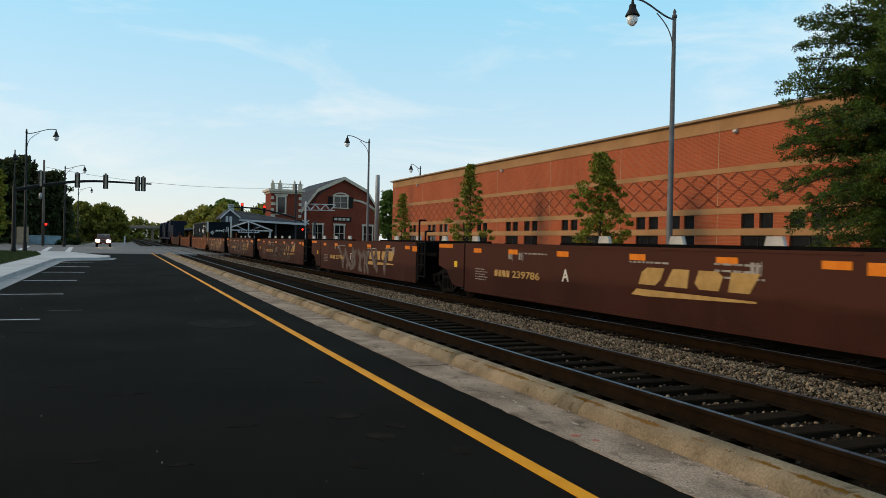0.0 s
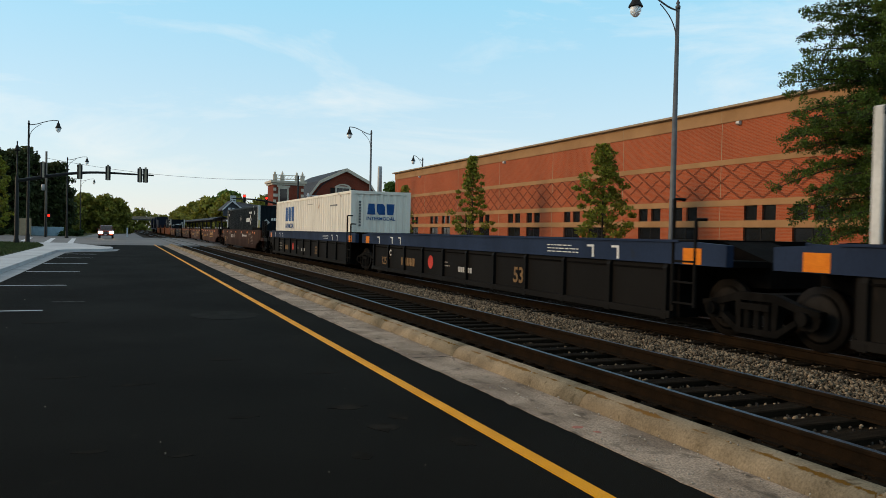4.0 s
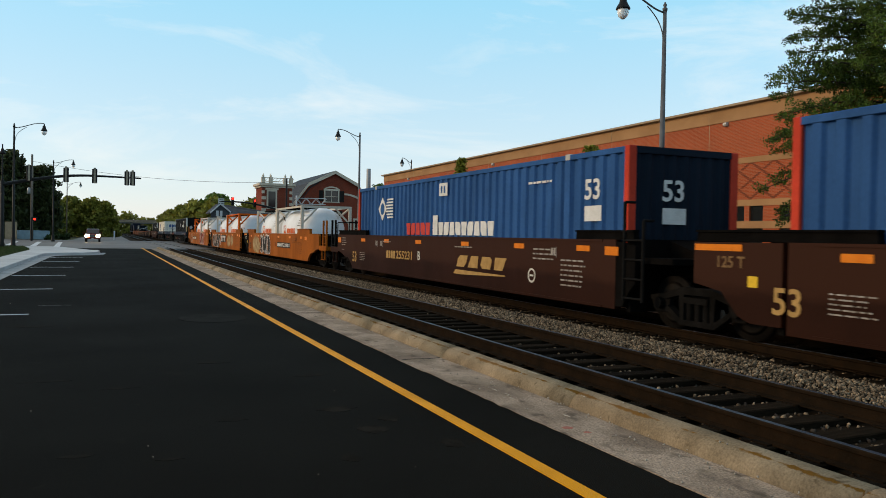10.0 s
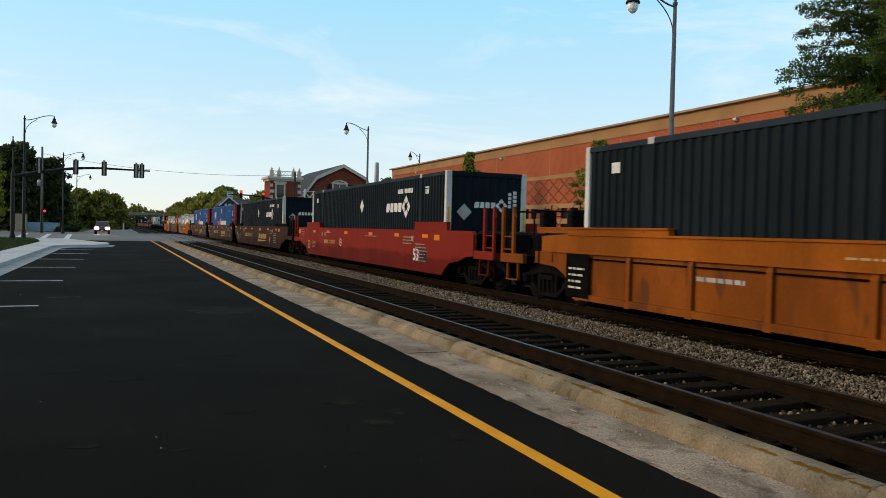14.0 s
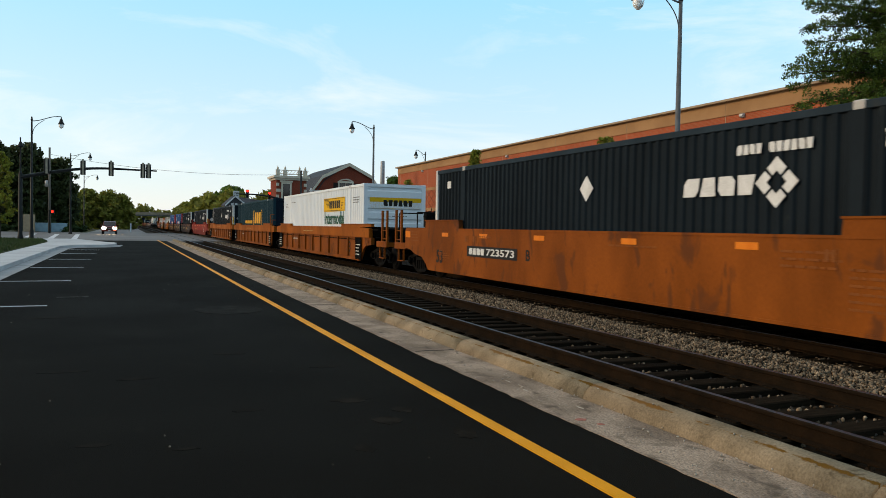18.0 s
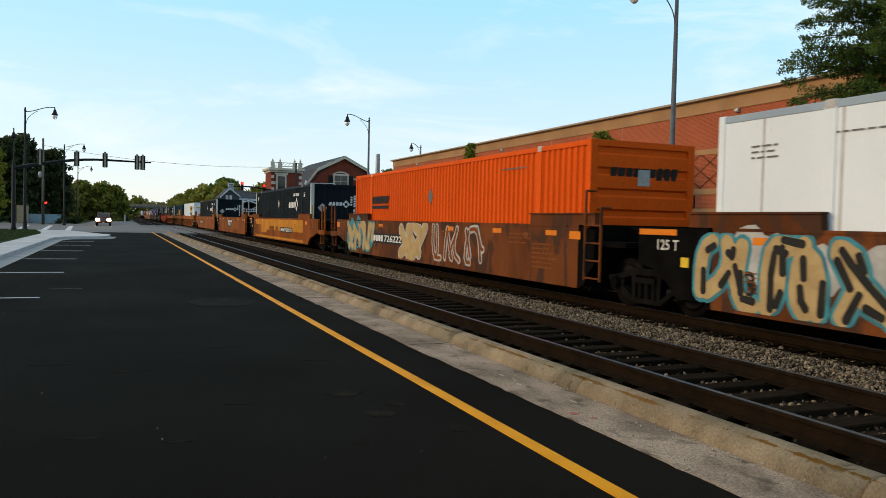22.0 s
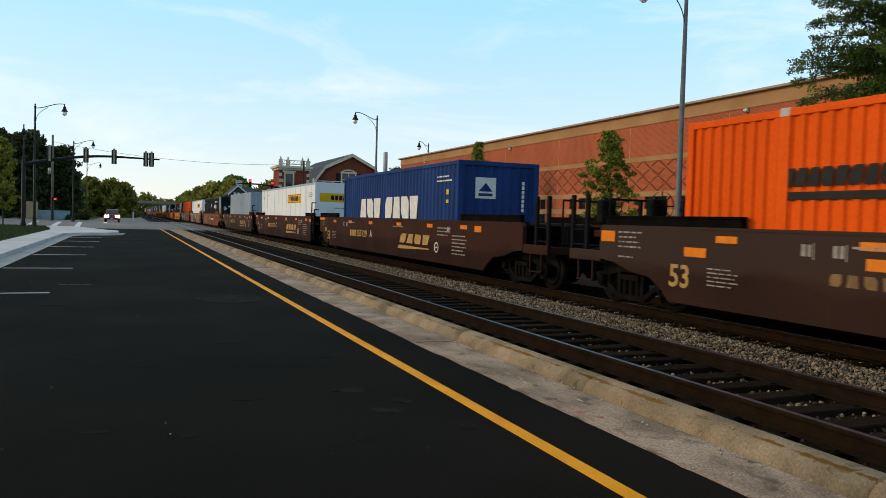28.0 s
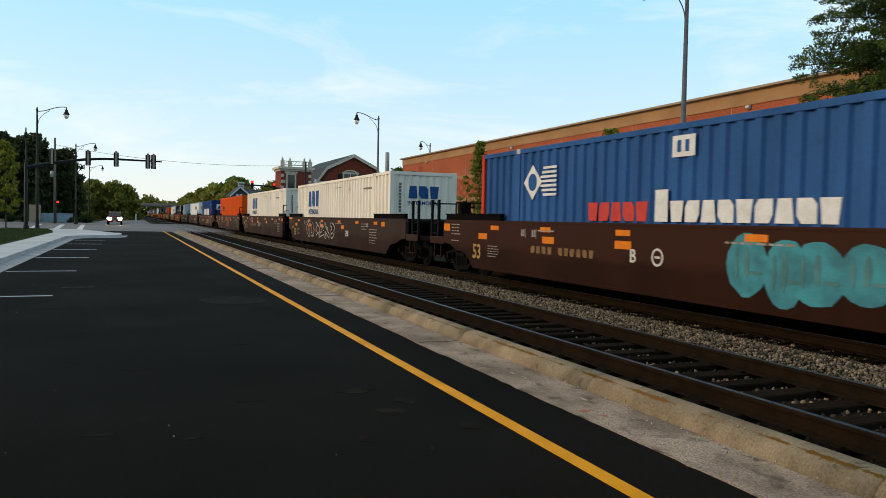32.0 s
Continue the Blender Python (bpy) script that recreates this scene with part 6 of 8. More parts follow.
def corrugated_end(bm, yend, sgn, w, z0, z1, pitch, depth, flat):
    n = max(1, round(2 * w / pitch))
    p = 2 * w / n
    pts = []
    for i in range(n):
        a = -w + i * p
        f = flat * p
        s = (p - 2 * f) / 2
        pts += [(a, 0), (a + f, 0), (a + f + s, depth), (a + 2 * f + s, depth)]
    pts.append((w, 0))
    lo = [bm.verts.new((x, yend - sgn * d, z0)) for x, d in pts]
    hi = [bm.verts.new((x, yend - sgn * d, z1)) for x, d in pts]
    for i in range(len(pts) - 1):
        q = (lo[i], lo[i + 1], hi[i + 1], hi[i])
        bm.faces.new(q if sgn < 0 else q[::-1])


BASE = 0.345    # height of the container's floor above the rail
CW, CH = 1.297, 2.90


def container(u, half, wall_mat, label, pitch=0.225, depth=0.040, flat=0.34, post_mat=None, rail_mat=None, end_mat=None, cast_mat=None, group="containers", ribbed_end=False):
    """A shipping container half its length each way, standing in its well."""
    post_mat, rail_mat, end_mat = post_mat or wall_mat, rail_mat or wall_mat, end_mat or wall_mat
    c = thing("shipping_container", label, "container", group)
    z0, z1 = 0.16, CH - 0.10
    key = f"{half}{pitch}{depth}{flat}"
    for side, mk in ((-1, lambda f: f), (1, mirrored)):
        if depth:
            put("side_wall", cached(f"side_wall/{key}{side}", mk(lambda bm: corrugated(bm, CW - 0.012, -half + 0.08, half - 0.08, z0, z1, pitch, depth, flat)), wall_mat), c)
        else:
            put("side_wall", cached(f"side_wall/{key}{side}", mk(lambda bm: box(bm, -CW + 0.010, -CW + 0.05, -half + 0.08, half - 0.08, z0, z1)), wall_mat), c)
            for k in range(12):
                put("seam", cached(f"seam/{side}", mk(lambda bm: box(bm, -CW + 0.004, -CW + 0.010, -0.018, 0.018, 0.18, CH - 0.12)), pale_guide), c, "", (0, -half + 0.9 + k * (2 * half - 1.8) / 11, 0))
        def rails(bm):
            box(bm, -CW, -CW + 0.09, -half + 0.1, half - 0.1, CH - 0.12, CH - 0.01, 0.008)
            box(bm, -CW, -CW + 0.09, -half + 0.1, half - 0.1, 0.02, 0.17, 0.008)
        put("side_rail", cached(f"side_rail/{key}{side}", mk(rails), rail_mat), c)
        for s in (-1, 1):
            put("corner_post", cached(f"corner_post/{side}", mk(lambda bm: box(bm, -CW - 0.004, -CW + 0.17, -0.07, 0.07, 0.0, CH, 0.012)), post_mat), c, "", (0, s * (half - 0.07), 0))
        if half > 7:
            for s in (-1, 1):
                put("mid_post", cached(f"mid_post/{side}", mk(lambda bm: box(bm, -CW - 0.003, -CW + 0.09, -0.10, 0.10, 0.12, CH - 0.1)), wall_mat), c, "", (0, s * 6.07, 0))
                put("corner_casting", cached(f"corner_casting/{side}", mk(lambda bm: box(bm, -CW - 0.006, -CW + 0.17, -0.09, 0.09, CH - 0.125, CH + 0.006, 0.012)), cast_mat or pale_guide), c, "", (0, s * 6.07, 0))
    for s in (-1, 1):
        def end_build(bm, s=s):
            if ribbed_end == "flat":
                box(bm, -CW + 0.15, CW - 0.15, *sorted((s * (half - 0.06), s * (half - 0.015))), 0.15, CH - 0.1)
            elif ribbed_end:
                box(bm, -CW + 0.15, CW - 0.15, *sorted((s * (half - 0.09), s * (half - 0.05))), 0.15, CH - 0.1)
            else:
                corrugated_end(bm, s * (half - 0.03), s, CW - 0.15, 0.15, CH - 0.12, 0.29, 0.035, 0.3)
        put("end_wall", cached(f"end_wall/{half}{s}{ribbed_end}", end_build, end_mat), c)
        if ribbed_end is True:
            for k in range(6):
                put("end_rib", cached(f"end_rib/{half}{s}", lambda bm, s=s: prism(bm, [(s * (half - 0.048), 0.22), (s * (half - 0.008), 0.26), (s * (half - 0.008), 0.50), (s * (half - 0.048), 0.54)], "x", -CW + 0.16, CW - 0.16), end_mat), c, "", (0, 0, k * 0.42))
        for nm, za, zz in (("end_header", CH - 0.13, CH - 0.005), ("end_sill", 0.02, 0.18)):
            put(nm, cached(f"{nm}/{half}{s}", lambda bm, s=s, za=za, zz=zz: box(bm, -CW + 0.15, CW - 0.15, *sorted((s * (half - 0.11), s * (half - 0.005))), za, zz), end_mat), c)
    put("roof", cached(f"roof/{half}", lambda bm: box(bm, -CW + 0.08, CW - 0.08, -half + 0.1, half - 0.1, CH - 0.05, CH - 0.02), wall_mat), c)
    MOVING.append((c, u))
    return c


slate_wall = paint("slate_container_paint", (0.0080, 0.0140, 0.0190), (0.011, 0.016, 0.018), rough=0.6)
# slate made paler on the rails, painting in the light their edges catch
lit_slate_rail = paint("lit_slate_rail_paint", (0.020, 0.034, 0.046), (0.02, 0.026, 0.03))
black_wall = paint("black_container_paint", (0.0075, 0.009, 0.0105), (0.02, 0.02, 0.02), rough=0.6)
white_post = paint("white_post_paint", (0.62, 0.62, 0.60), (0.3, 0.24, 0.18))
cream_wall = paint("cream_container_paint", (0.75, 0.69, 0.60), (0.38, 0.20, 0.11), spots=-0.02, dark=0.9, grain=0.93, bump=0.02)
white_wall = paint("white_container_paint", (0.63, 0.675, 0.71), (0.42, 0.40, 0.37), spots=-0.03, dark=0.93, grain=0.93, bump=0.02)
blue_wall = paint("blue_container_paint", (0.024, 0.098, 0.27), (0.02, 0.055, 0.13), spots=-0.04)
navy_wall = paint("deep_blue_container_paint", (0.012, 0.045, 0.165), (0.02, 0.03, 0.08), spots=-0.04)
red_post = paint("red_post_paint", (0.58, 0.055, 0.03))
orange_wall = paint("orange_container_paint", (0.74, 0.092, 0.008), (0.42, 0.055, 0.009), spots=-0.04, dark=0.9)
grey_wall = paint("grey_container_paint", (0.27, 0.335, 0.39), (0.20, 0.20, 0.19), spots=-0.02, dark=0.9, grain=0.93, bump=0.02)
# end walls of the blue and teal containers, far darker than their sides
near_black_end = paint("near_black_end_paint", (0.006, 0.014, 0.026), (0.012, 0.012, 0.012))
teal_wall = paint("dark_teal_container_paint", (0.010, 0.040, 0.056), (0.012, 0.03, 0.036))

BROWN = "brown steel well car with white stencils and orange reflectors"
ORANGE = "orange steel well car with graffiti and orange reflectors"
# head of the train, already far off
for u, ends in ((74.3, ("coupled", "artic")), (58.7, ("artic", "artic")), (43.2, ("artic", "artic")), (27.7, ("artic", "artic")), (12.1, ("artic", "coupled"))):
    well_car(u, "smooth", faded_brown_paint, h=6.1, ends=ends, label="empty brown steel well car with graffiti on its side", group="empty brown well cars")
for u, ends in ((132.0, ("coupled", "artic")), (112.3, ("artic", "artic")), (92.6, ("artic", "coupled"))):
    well_car(u, "smooth", rusted_paint, ends=ends, label="rusted orange steel well car far ahead in the train", group="orange well cars")
loco_blue = paint("dark_locomotive_paint", (0.016, 0.020, 0.034))


def locomotive(u):
    """A hood diesel with its cab forward."""
    l = thing("locomotive", "dark blue diesel locomotive far ahead", "locomotive", "locomotives")
    part("frame", box(B(), -1.5, 1.5, -10.8, 10.8, 1.05, 1.45), loco_blue, l)
    part("hood", prism(B(), [(-0.95, 1.45), (0.95, 1.45), (0.95, 4.1), (0.7, 4.4), (-0.7, 4.4), (-0.95, 4.1)], "y", -10.2, 5.4), loco_blue, l)
    part("radiator_wings", prism(B(), [(-1.5, 3.7), (1.5, 3.7), (1.35, 4.5), (-1.35, 4.5)], "y", -9.8, -5.6), loco_blue, l)
    cab = part("cab", prism(B(), [(-1.5, 1.45), (1.5, 1.45), (1.5, 3.9), (1.1, 4.6), (-1.1, 4.6), (-1.5, 3.9)], "y", 5.4, 8.0), loco_blue, l)
    part("cab_window", box(B(), -1.512, -1.5, 5.9, 7.4, 2.9, 3.7), glass_dark, cab)
    part("nose", prism(B(), [(-0.9, 1.45), (0.9, 1.45), (0.8, 2.7), (-0.8, 2.7)], "y", 8.0, 10.2), loco_blue, l)
    part("fuel_tank", box(B(), -1.35, 1.35, -3.0, 3.0, 0.2, 1.05, 0.1), under_paint, l)
    for s in (-1, 1):
        rl = B()
        for k in range(9):
            rod(rl, (s * 1.46, -10 + k * 1.8, 1.45), (s * 1.46, -10 + k * 1.8, 2.5), 0.02, sides=5)
        rod(rl, (s * 1.46, -10.2, 2.5), (s * 1.46, 5.0, 2.5), 0.025, sides=5)
        part("handrail", rl, steel_dark, l)
    for y in (-6.8, 6.8):
        truck_at(l, y)
    MOVING.append((l, u))


for u in (156.5, 179.0):
    locomotive(u)
UMAX_L = "slate-black corrugated 53-foot container with white corner posts"
TRAIN = [
    # place, kind, body, chord, ends
    (-10.35, "smooth", brown_paint, None, ("coupled", "coupled"), BROWN),
    (-33.3, "ribbed", black_paint, blue_paint, ("coupled", "artic"), "black ribbed well car with a blue top chord"),
    (-53.0, "ribbed", black_paint, blue_paint, ("artic", "artic"), "empty black ribbed well car with a blue top chord"),
    (-72.7, "ribbed", black_paint, blue_paint, ("artic", "coupled"), "black ribbed well car with a blue top chord"),
    (-96.7, "smooth", orange_paint, None, ("coupled", "artic"), ORANGE),
    (-115.6, "smooth", orange_paint, None, ("artic", "artic"), ORANGE),
    (-135.3, "smooth", orange_paint, None, ("artic", "coupled"), ORANGE),
    (-158.8, "smooth", brown_paint, None, ("coupled", "artic"), BROWN),
    (-178.5, "smooth", brown_paint, None, ("artic", "artic"), BROWN),
    (-198.1, "smooth", brown_paint, None, ("artic", "coupled"), BROWN),
    (-221.4, "smooth", red_paint, None, ("coupled", "coupled"), "bright red steel well car with white stencils"),
    (-244.5, "ribbed", rust_paint, orange_paint, ("coupled", "artic"), "rusty orange ribbed well car"),
    (-264.2, "ribbed", rust_paint, orange_paint, ("artic", "artic"), "rusty orange ribbed well car"),
    (-283.9, "ribbed", rust_paint, orange_paint, ("artic", "coupled"), "rusty orange ribbed well car"),
    (-307.5, "smooth", rust_paint, None, ("coupled", "artic"), ORANGE),
    (-327.3, "smooth", rust_paint, None, ("artic", "artic"), "empty faded orange well car with a black and white emblem"),
    (-347.1, "smooth", rust_paint, None, ("artic", "coupled"), "orange well car patched with brighter yellow-orange paint"),
    (-370.9, "smooth", rusted_paint, None, ("coupled", "artic"), ORANGE),
    (-390.5, "smooth", rusted_paint, None, ("artic", "artic"), ORANGE),
    (-410.1, "smooth", rusted_paint, None, ("artic", "coupled"), ORANGE),
    (-433.5, "smooth", brown_paint, None, ("coupled", "artic"), BROWN),
    (-453.1, "smooth", brown_paint, None, ("artic", "artic"), BROWN),
    (-472.8, "smooth", brown_paint, None, ("artic", "coupled"), BROWN),
    (-496.4, "smooth", grimy_paint, None, ("coupled", "artic"), BROWN),
    (-516.1, "smooth", grimy_paint, None, ("artic", "artic"), BROWN),
    (-535.8, "smooth", grimy_paint, None, ("artic", "coupled"), BROWN),
    (-559.6, "smooth", brown_paint, None, ("coupled", "artic"), BROWN),
]
CAR_AT = {}
for u, kind, body, chord, ends, label in TRAIN:
    CAR_AT[round(u)] = well_car(u, kind, body, chord, ends=ends, label=label, group="well cars of the train")
H53, H40 = 8.075, 6.095
LOADS = {}


def load(u, *a, **k):
    LOADS[round(u)] = container(u, *a, **k)


for u in (92.6, -10.35, -72.7, -198.1, -221.4, -244.5, -307.5, -347.1, -410.1):
    load(u, H53, black_wall if u == -72.7 else slate_wall, UMAX_L, post_mat=white_post, rail_mat=lit_slate_rail, group="slate containers")
for u in (-33.3, -516.1, -535.8):
    load(u, H53, cream_wall, "cream-white corrugated 53-foot container with blue lettering blocks", pitch=0.42, depth=0.055, flat=0.38)
for u in (-158.8, -178.5, -559.6):
    load(u, H53, blue_wall, "bright blue corrugated container with red corner posts", pitch=0.36, depth=0.055, flat=0.37, post_mat=red_post, end_mat=near_black_end)
load(-264.2, H53, teal_wall, "dark teal corrugated container with yellow lettering blocks", end_mat=near_black_end)
load(-283.9, H53, white_wall, "white ribbed container with a yellow sign panel", pitch=0.30, depth=0.036, flat=0.37, ribbed_end=True)
for u in (-390.5, -453.1):
    load(u, H53, white_wall, "smooth white container with a grey top rail and yellow sign panel", depth=0, rail_mat=grey_wall, ribbed_end="flat")
for u in (-370.9, -496.4):
    load(u, H53, orange_wall, "bright orange corrugated 53-foot container", ribbed_end=True)
load(-433.5, H40, grey_wall, "plain grey corrugated 40-foot container", pitch=0.3)
load(-472.8, H40, navy_wall, "deep blue corrugated 40-foot container with big white lettering blocks", pitch=0.3)


# ---- tank containers ----
tank_white = paint("white_tank_paint", (0.72, 0.75, 0.78), (0.40, 0.385, 0.36), spots=0.05, dark=0.82, grain=0.93, bump=0.02)
tank_frame_white = paint("worn_white_frame", (0.60, 0.54, 0.46), (0.26, 0.15, 0.09), spots=0.02, dark=0.85)
tank_frame_orange = paint("orange_frame", (0.78, 0.130, 0.012), (0.42, 0.10, 0.03), spots=-0.04)


def tank_shell(bm):
    """A long barrel with domed ends, lying along y."""
    prof = [(0.0, -2.86), (0.45, -2.84), (0.8, -2.74), (1.0, -2.60), (1.1, -2.42), (1.13, -2.25), (1.13, 2.25), (1.1, 2.42), (1.0, 2.60), (0.8, 2.74), (0.45, 2.84), (0.0, 2.86)]
    sides = 32
    rings = [[bm.verts.new((max(r, 0.002) * math.cos(2 * math.pi * i / sides), y, 1.38 + max(r, 0.002) * math.sin(2 * math.pi * i / sides))) for i in range(sides)] for r, y in prof]
    for a, b in zip(rings, rings[1:]):
        for i in range(sides):
            bm.faces.new((a[i], b[i], b[(i + 1) % sides], a[(i + 1) % sides]))


def tank_band(bm):
    bmesh.ops.create_cone(bm, cap_ends=False, segments=32, radius1=1.145, radius2=1.145, depth=0.09, matrix=Matrix.Translation((0, 0, 1.38)) @ Matrix.Rotation(math.pi / 2, 4, "X"))


def end_frame(bm):
    for s in (-1, 1):
        box(bm, s * 1.215 - 0.065, s * 1.215 + 0.065, -0.08, 0.08, 0, 2.59, 0.01)
    box(bm, -1.15, 1.15, -0.06, 0.06, 2.47, 2.59)
    box(bm, -1.15, 1.15, -0.06, 0.06, 0.0, 0.15)
    for s in (-1, 1):
        rod(bm, (s * 1.15, 0, 1.75), (s * 0.45, 0, 2.5), 0.045, sides=6)
        rod(bm, (s * 1.15, 0, 0.9), (s * 0.45, 0, 0.1), 0.045, sides=6)


def strut(sgn):
    def build(bm):
        for s in (-1, 1):
            rod(bm, (s * 1.2, 0, 2.5), (s * 0.95, sgn * 0.85, 2.1), 0.06, sides=6)
            prism(bm, [(0, 2.55), (0, 2.15), (sgn * 0.35, 2.50)], "x", s * 1.22 - 0.02, s * 1.22 + 0.02)
    return build


def top_rails(bm):
    for s in (-1, 1):
        box(bm, s * 1.2 - 0.05, s * 1.2 + 0.05, -2.95, 2.95, 2.49, 2.58)


def walkway(bm):
    box(bm, -0.95, -0.45, -2.2, 2.4, 2.555, 2.575)
    box(bm, -0.30, 0.30, -0.4, 0.4, 2.48, 2.60, 0.04)
    for k in range(-2, 3):
        box(bm, -0.95, -0.4, k * 1.0, k * 1.0 + 0.05, 2.48, 2.555)


def hose(bm):
    pts = [(-1.0, 2.6 - 0.55 * i, 2.3 - 0.12 * i - 0.35 * math.sin(i * 0.7)) for i in range(6)]
    for a, b in zip(pts, pts[1:]):
        rod(bm, a, b, 0.03, sides=6)


def tank_container(u, front_mat, rear_mat, rails, n):
    t = thing("tank_container", "white cylindrical tank container in a steel frame with " + ("orange" if front_mat is tank_frame_orange else "worn white") + " posts", "tank container", "tank containers")
    put("tank", cached("tank", tank_shell, tank_white, True), t, "white tank barrel")
    for k in (-1.9, 1.9):
        put("band", cached("band", tank_band, tank_white), t, "", (0, k, 0))
    put("end_frame", cached("end_frame", end_frame, front_mat), t, "", (0, 2.95, 0))
    put("end_frame", cached("end_frame", end_frame, rear_mat), t, "", (0, -2.95, 0))
    put("strut", cached("strut/f", strut(-1), front_mat), t, "", (0, 2.95, 0))
    put("strut", cached("strut/r", strut(1), rear_mat), t, "", (0, -2.95, 0))
    if rails:
        put("top_rail", cached("top_rail", top_rails, rear_mat), t)
    put("walkway", cached("walkway", walkway, steel_dark), t, "dark top walkway")
    put("hose", cached("hose", hose, steel_dark), t)
    MOVING.append((t, u))
    return t


TANKS = []
for n, (u, f, r, rails) in enumerate(((-96.7 + 3.05, tank_frame_orange, tank_frame_orange, False), (-96.7 - 3.05, tank_frame_white, tank_frame_white, True),
                                      (-115.6 + 3.05, tank_frame_white, tank_frame_white, False), (-115.6 - 3.05, tank_frame_orange, tank_frame_orange, True),
                                      (-135.3 + 3.05, tank_frame_white, tank_frame_white, False), (-135.3 - 3.05, tank_frame_white, tank_frame_white, True))):
    TANKS.append(tank_container(u, f, r, rails, n))


# ---- lettering, emblems and graffiti on the train ----
# side decals: reading direction runs towards the rear (-y); rear-end decals read along +x
SIDE = Matrix(((0, 0, -1, 0), (-1, 0, 0, 0), (0, 1, 0, 0), (0, 0, 0, 1)))
REAR = Matrix(((1, 0, 0, 0), (0, 0, -1, 0), (0, 1, 0, 0), (0, 0, 0, 1)))
CAR_OUT, BOX_OUT = 1.463, 1.292
blue_ink = mat("blue_ink", (0.010, 0.085, 0.26), (0.008, 0.07, 0.21), scale=4, rough=0.5, bump=0)
red_ink = mat("red_ink", (0.56, 0.055, 0.04), (0.46, 0.045, 0.035), scale=4, rough=0.5, bump=0)
white_ink = mat("white_ink", (0.68, 0.68, 0.67), (0.58, 0.58, 0.57), scale=4, rough=0.5, bump=0)
green_ink = mat("green_ink", (0.012, 0.09, 0.05), (0.010, 0.075, 0.04), scale=4, rough=0.5, bump=0)
sign_yellow = mat("sign_yellow", (0.74, 0.42, 0.015), (0.68, 0.38, 0.012), scale=3, rough=0.5, bump=0)
csx_yellow = mat("lettering_yellow", (0.72, 0.36, 0.02), (0.62, 0.30, 0.02), scale=3, rough=0.5, bump=0)
orange_ink = mat("orange_ink", (0.74, 0.15, 0.04), (0.66, 0.13, 0.035), scale=3, rough=0.5, bump=0)
grey_ink = mat("grey_ink", (0.16, 0.16, 0.16), (0.12, 0.12, 0.12), scale=5, rough=0.6, bump=0)
silver_spray = mat("silver_spray", (0.44, 0.43, 0.41), (0.30, 0.29, 0.28), scale=3, rough=0.5, bump=0.05)
buff_spray = mat("buff_spray", (0.46, 0.32, 0.15), (0.36, 0.24, 0.11), scale=3, rough=0.6, bump=0.05)
teal_spray = mat("teal_spray", (0.035, 0.25, 0.30), (0.03, 0.15, 0.19), scale=2.8, rough=0.6, bump=0.05)
dull_teal = mat("dull_teal_spray", (0.07, 0.20, 0.21), (0.05, 0.14, 0.15), scale=3, rough=0.6, bump=0.05)
red_spray = mat("red_spray", (0.34, 0.028, 0.022), (0.20, 0.018, 0.015), scale=2.5, rough=0.6, bump=0.05)
green_spray = mat("pale_green_spray", (0.26, 0.31, 0.10), (0.20, 0.25, 0.08), scale=2.5, rough=0.6, bump=0.05)
worn_spray = mat("worn_grey_spray", (0.13, 0.105, 0.095), (0.06, 0.035, 0.028), scale=4, rough=0.6, bump=0.05)
buffed_patch = mat("painted_over_patch", (0.40, 0.30, 0.17), (0.24, 0.15, 0.07), scale=3.5, rough=0.7, bump=0.05)


SPLIT = ("emblem", "placard", "reflector", "label_panel", "label_block", "sign_lettering", "car_mark", "painted_over_patch", "fresh_paint", "end_panel")


def flat(name, polys, material, parent, base, at, lift=0.0):
    """Flat shapes given in their own plane, 4 mm thick, laid on a side or an end; large shapes are parts of their own, small print stays together."""
    whole = [[p] for p in polys] if name in SPLIT else [polys]
    for n, group in enumerate(whole):
        bm = B()
        for i, poly in enumerate(group):
            prism(bm, poly, "z", lift, lift + 0.004 + 0.00012 * ((i + n * 3) % 40))
        ob = part(name, bm, material, parent)
        ob.matrix_basis = Matrix.Translation(at) @ base
        if len(group) > 1:
            ob["kind"] = "stuff"
    return ob


def side(name, polys, material, parent, out, lift=0.0):
    """On the near side: polygon u runs with -y (towards the rear), v with z."""
    return flat(name, polys, material, parent, SIDE, (-out, 0, 0), lift)


def rear(name, polys, material, parent, half, lift=0.0):
    return flat(name, polys, material, parent, REAR, (0, -half, 0), lift)


def rect(a, b, c, d, slant=0.0):
    return [(a, c), (b, c), (b + slant, d), (a + slant, d)]


def cut_block(a, b, c, d, slant, how):
    """A plain block with cut corners."""
    w, h = b - a, d - c
    outline = {
        0: [(0.0, 0), (0.8, 0), (1.0, 0.35), (1.0, 1), (0.2, 1), (0.0, 0.7)],
        1: [(0.12, 0), (0.88, 0), (1.0, 1), (0.0, 1)],
        2: [(0.25, 0), (1.0, 0), (1.0, 0.75), (0.75, 1), (0.0, 1), (0.0, 0.3)],
        3: [(0.0, 0), (1.0, 0), (0.86, 1), (0.14, 1)],
    }[how]
    return [(a + u * w + slant * v, c + v * h) for u, v in outline]


def blocks(a, b, c, d, n, slant=0.0, gap=0.16):
    """n plain letter-sized blocks between a and b, the larger ones with cut corners."""
    w = (b - a) / n
    if w < 0.09:
        return [rect(a + i * w + gap * w / 2, a + (i + 1) * w - gap * w / 2, c, d, slant) for i in range(n)]
    return [cut_block(a + i * w + gap * w / 2, a + (i + 1) * w - gap * w / 2, c, d, slant, (i * 3 + n) % 4) for i in range(n)]


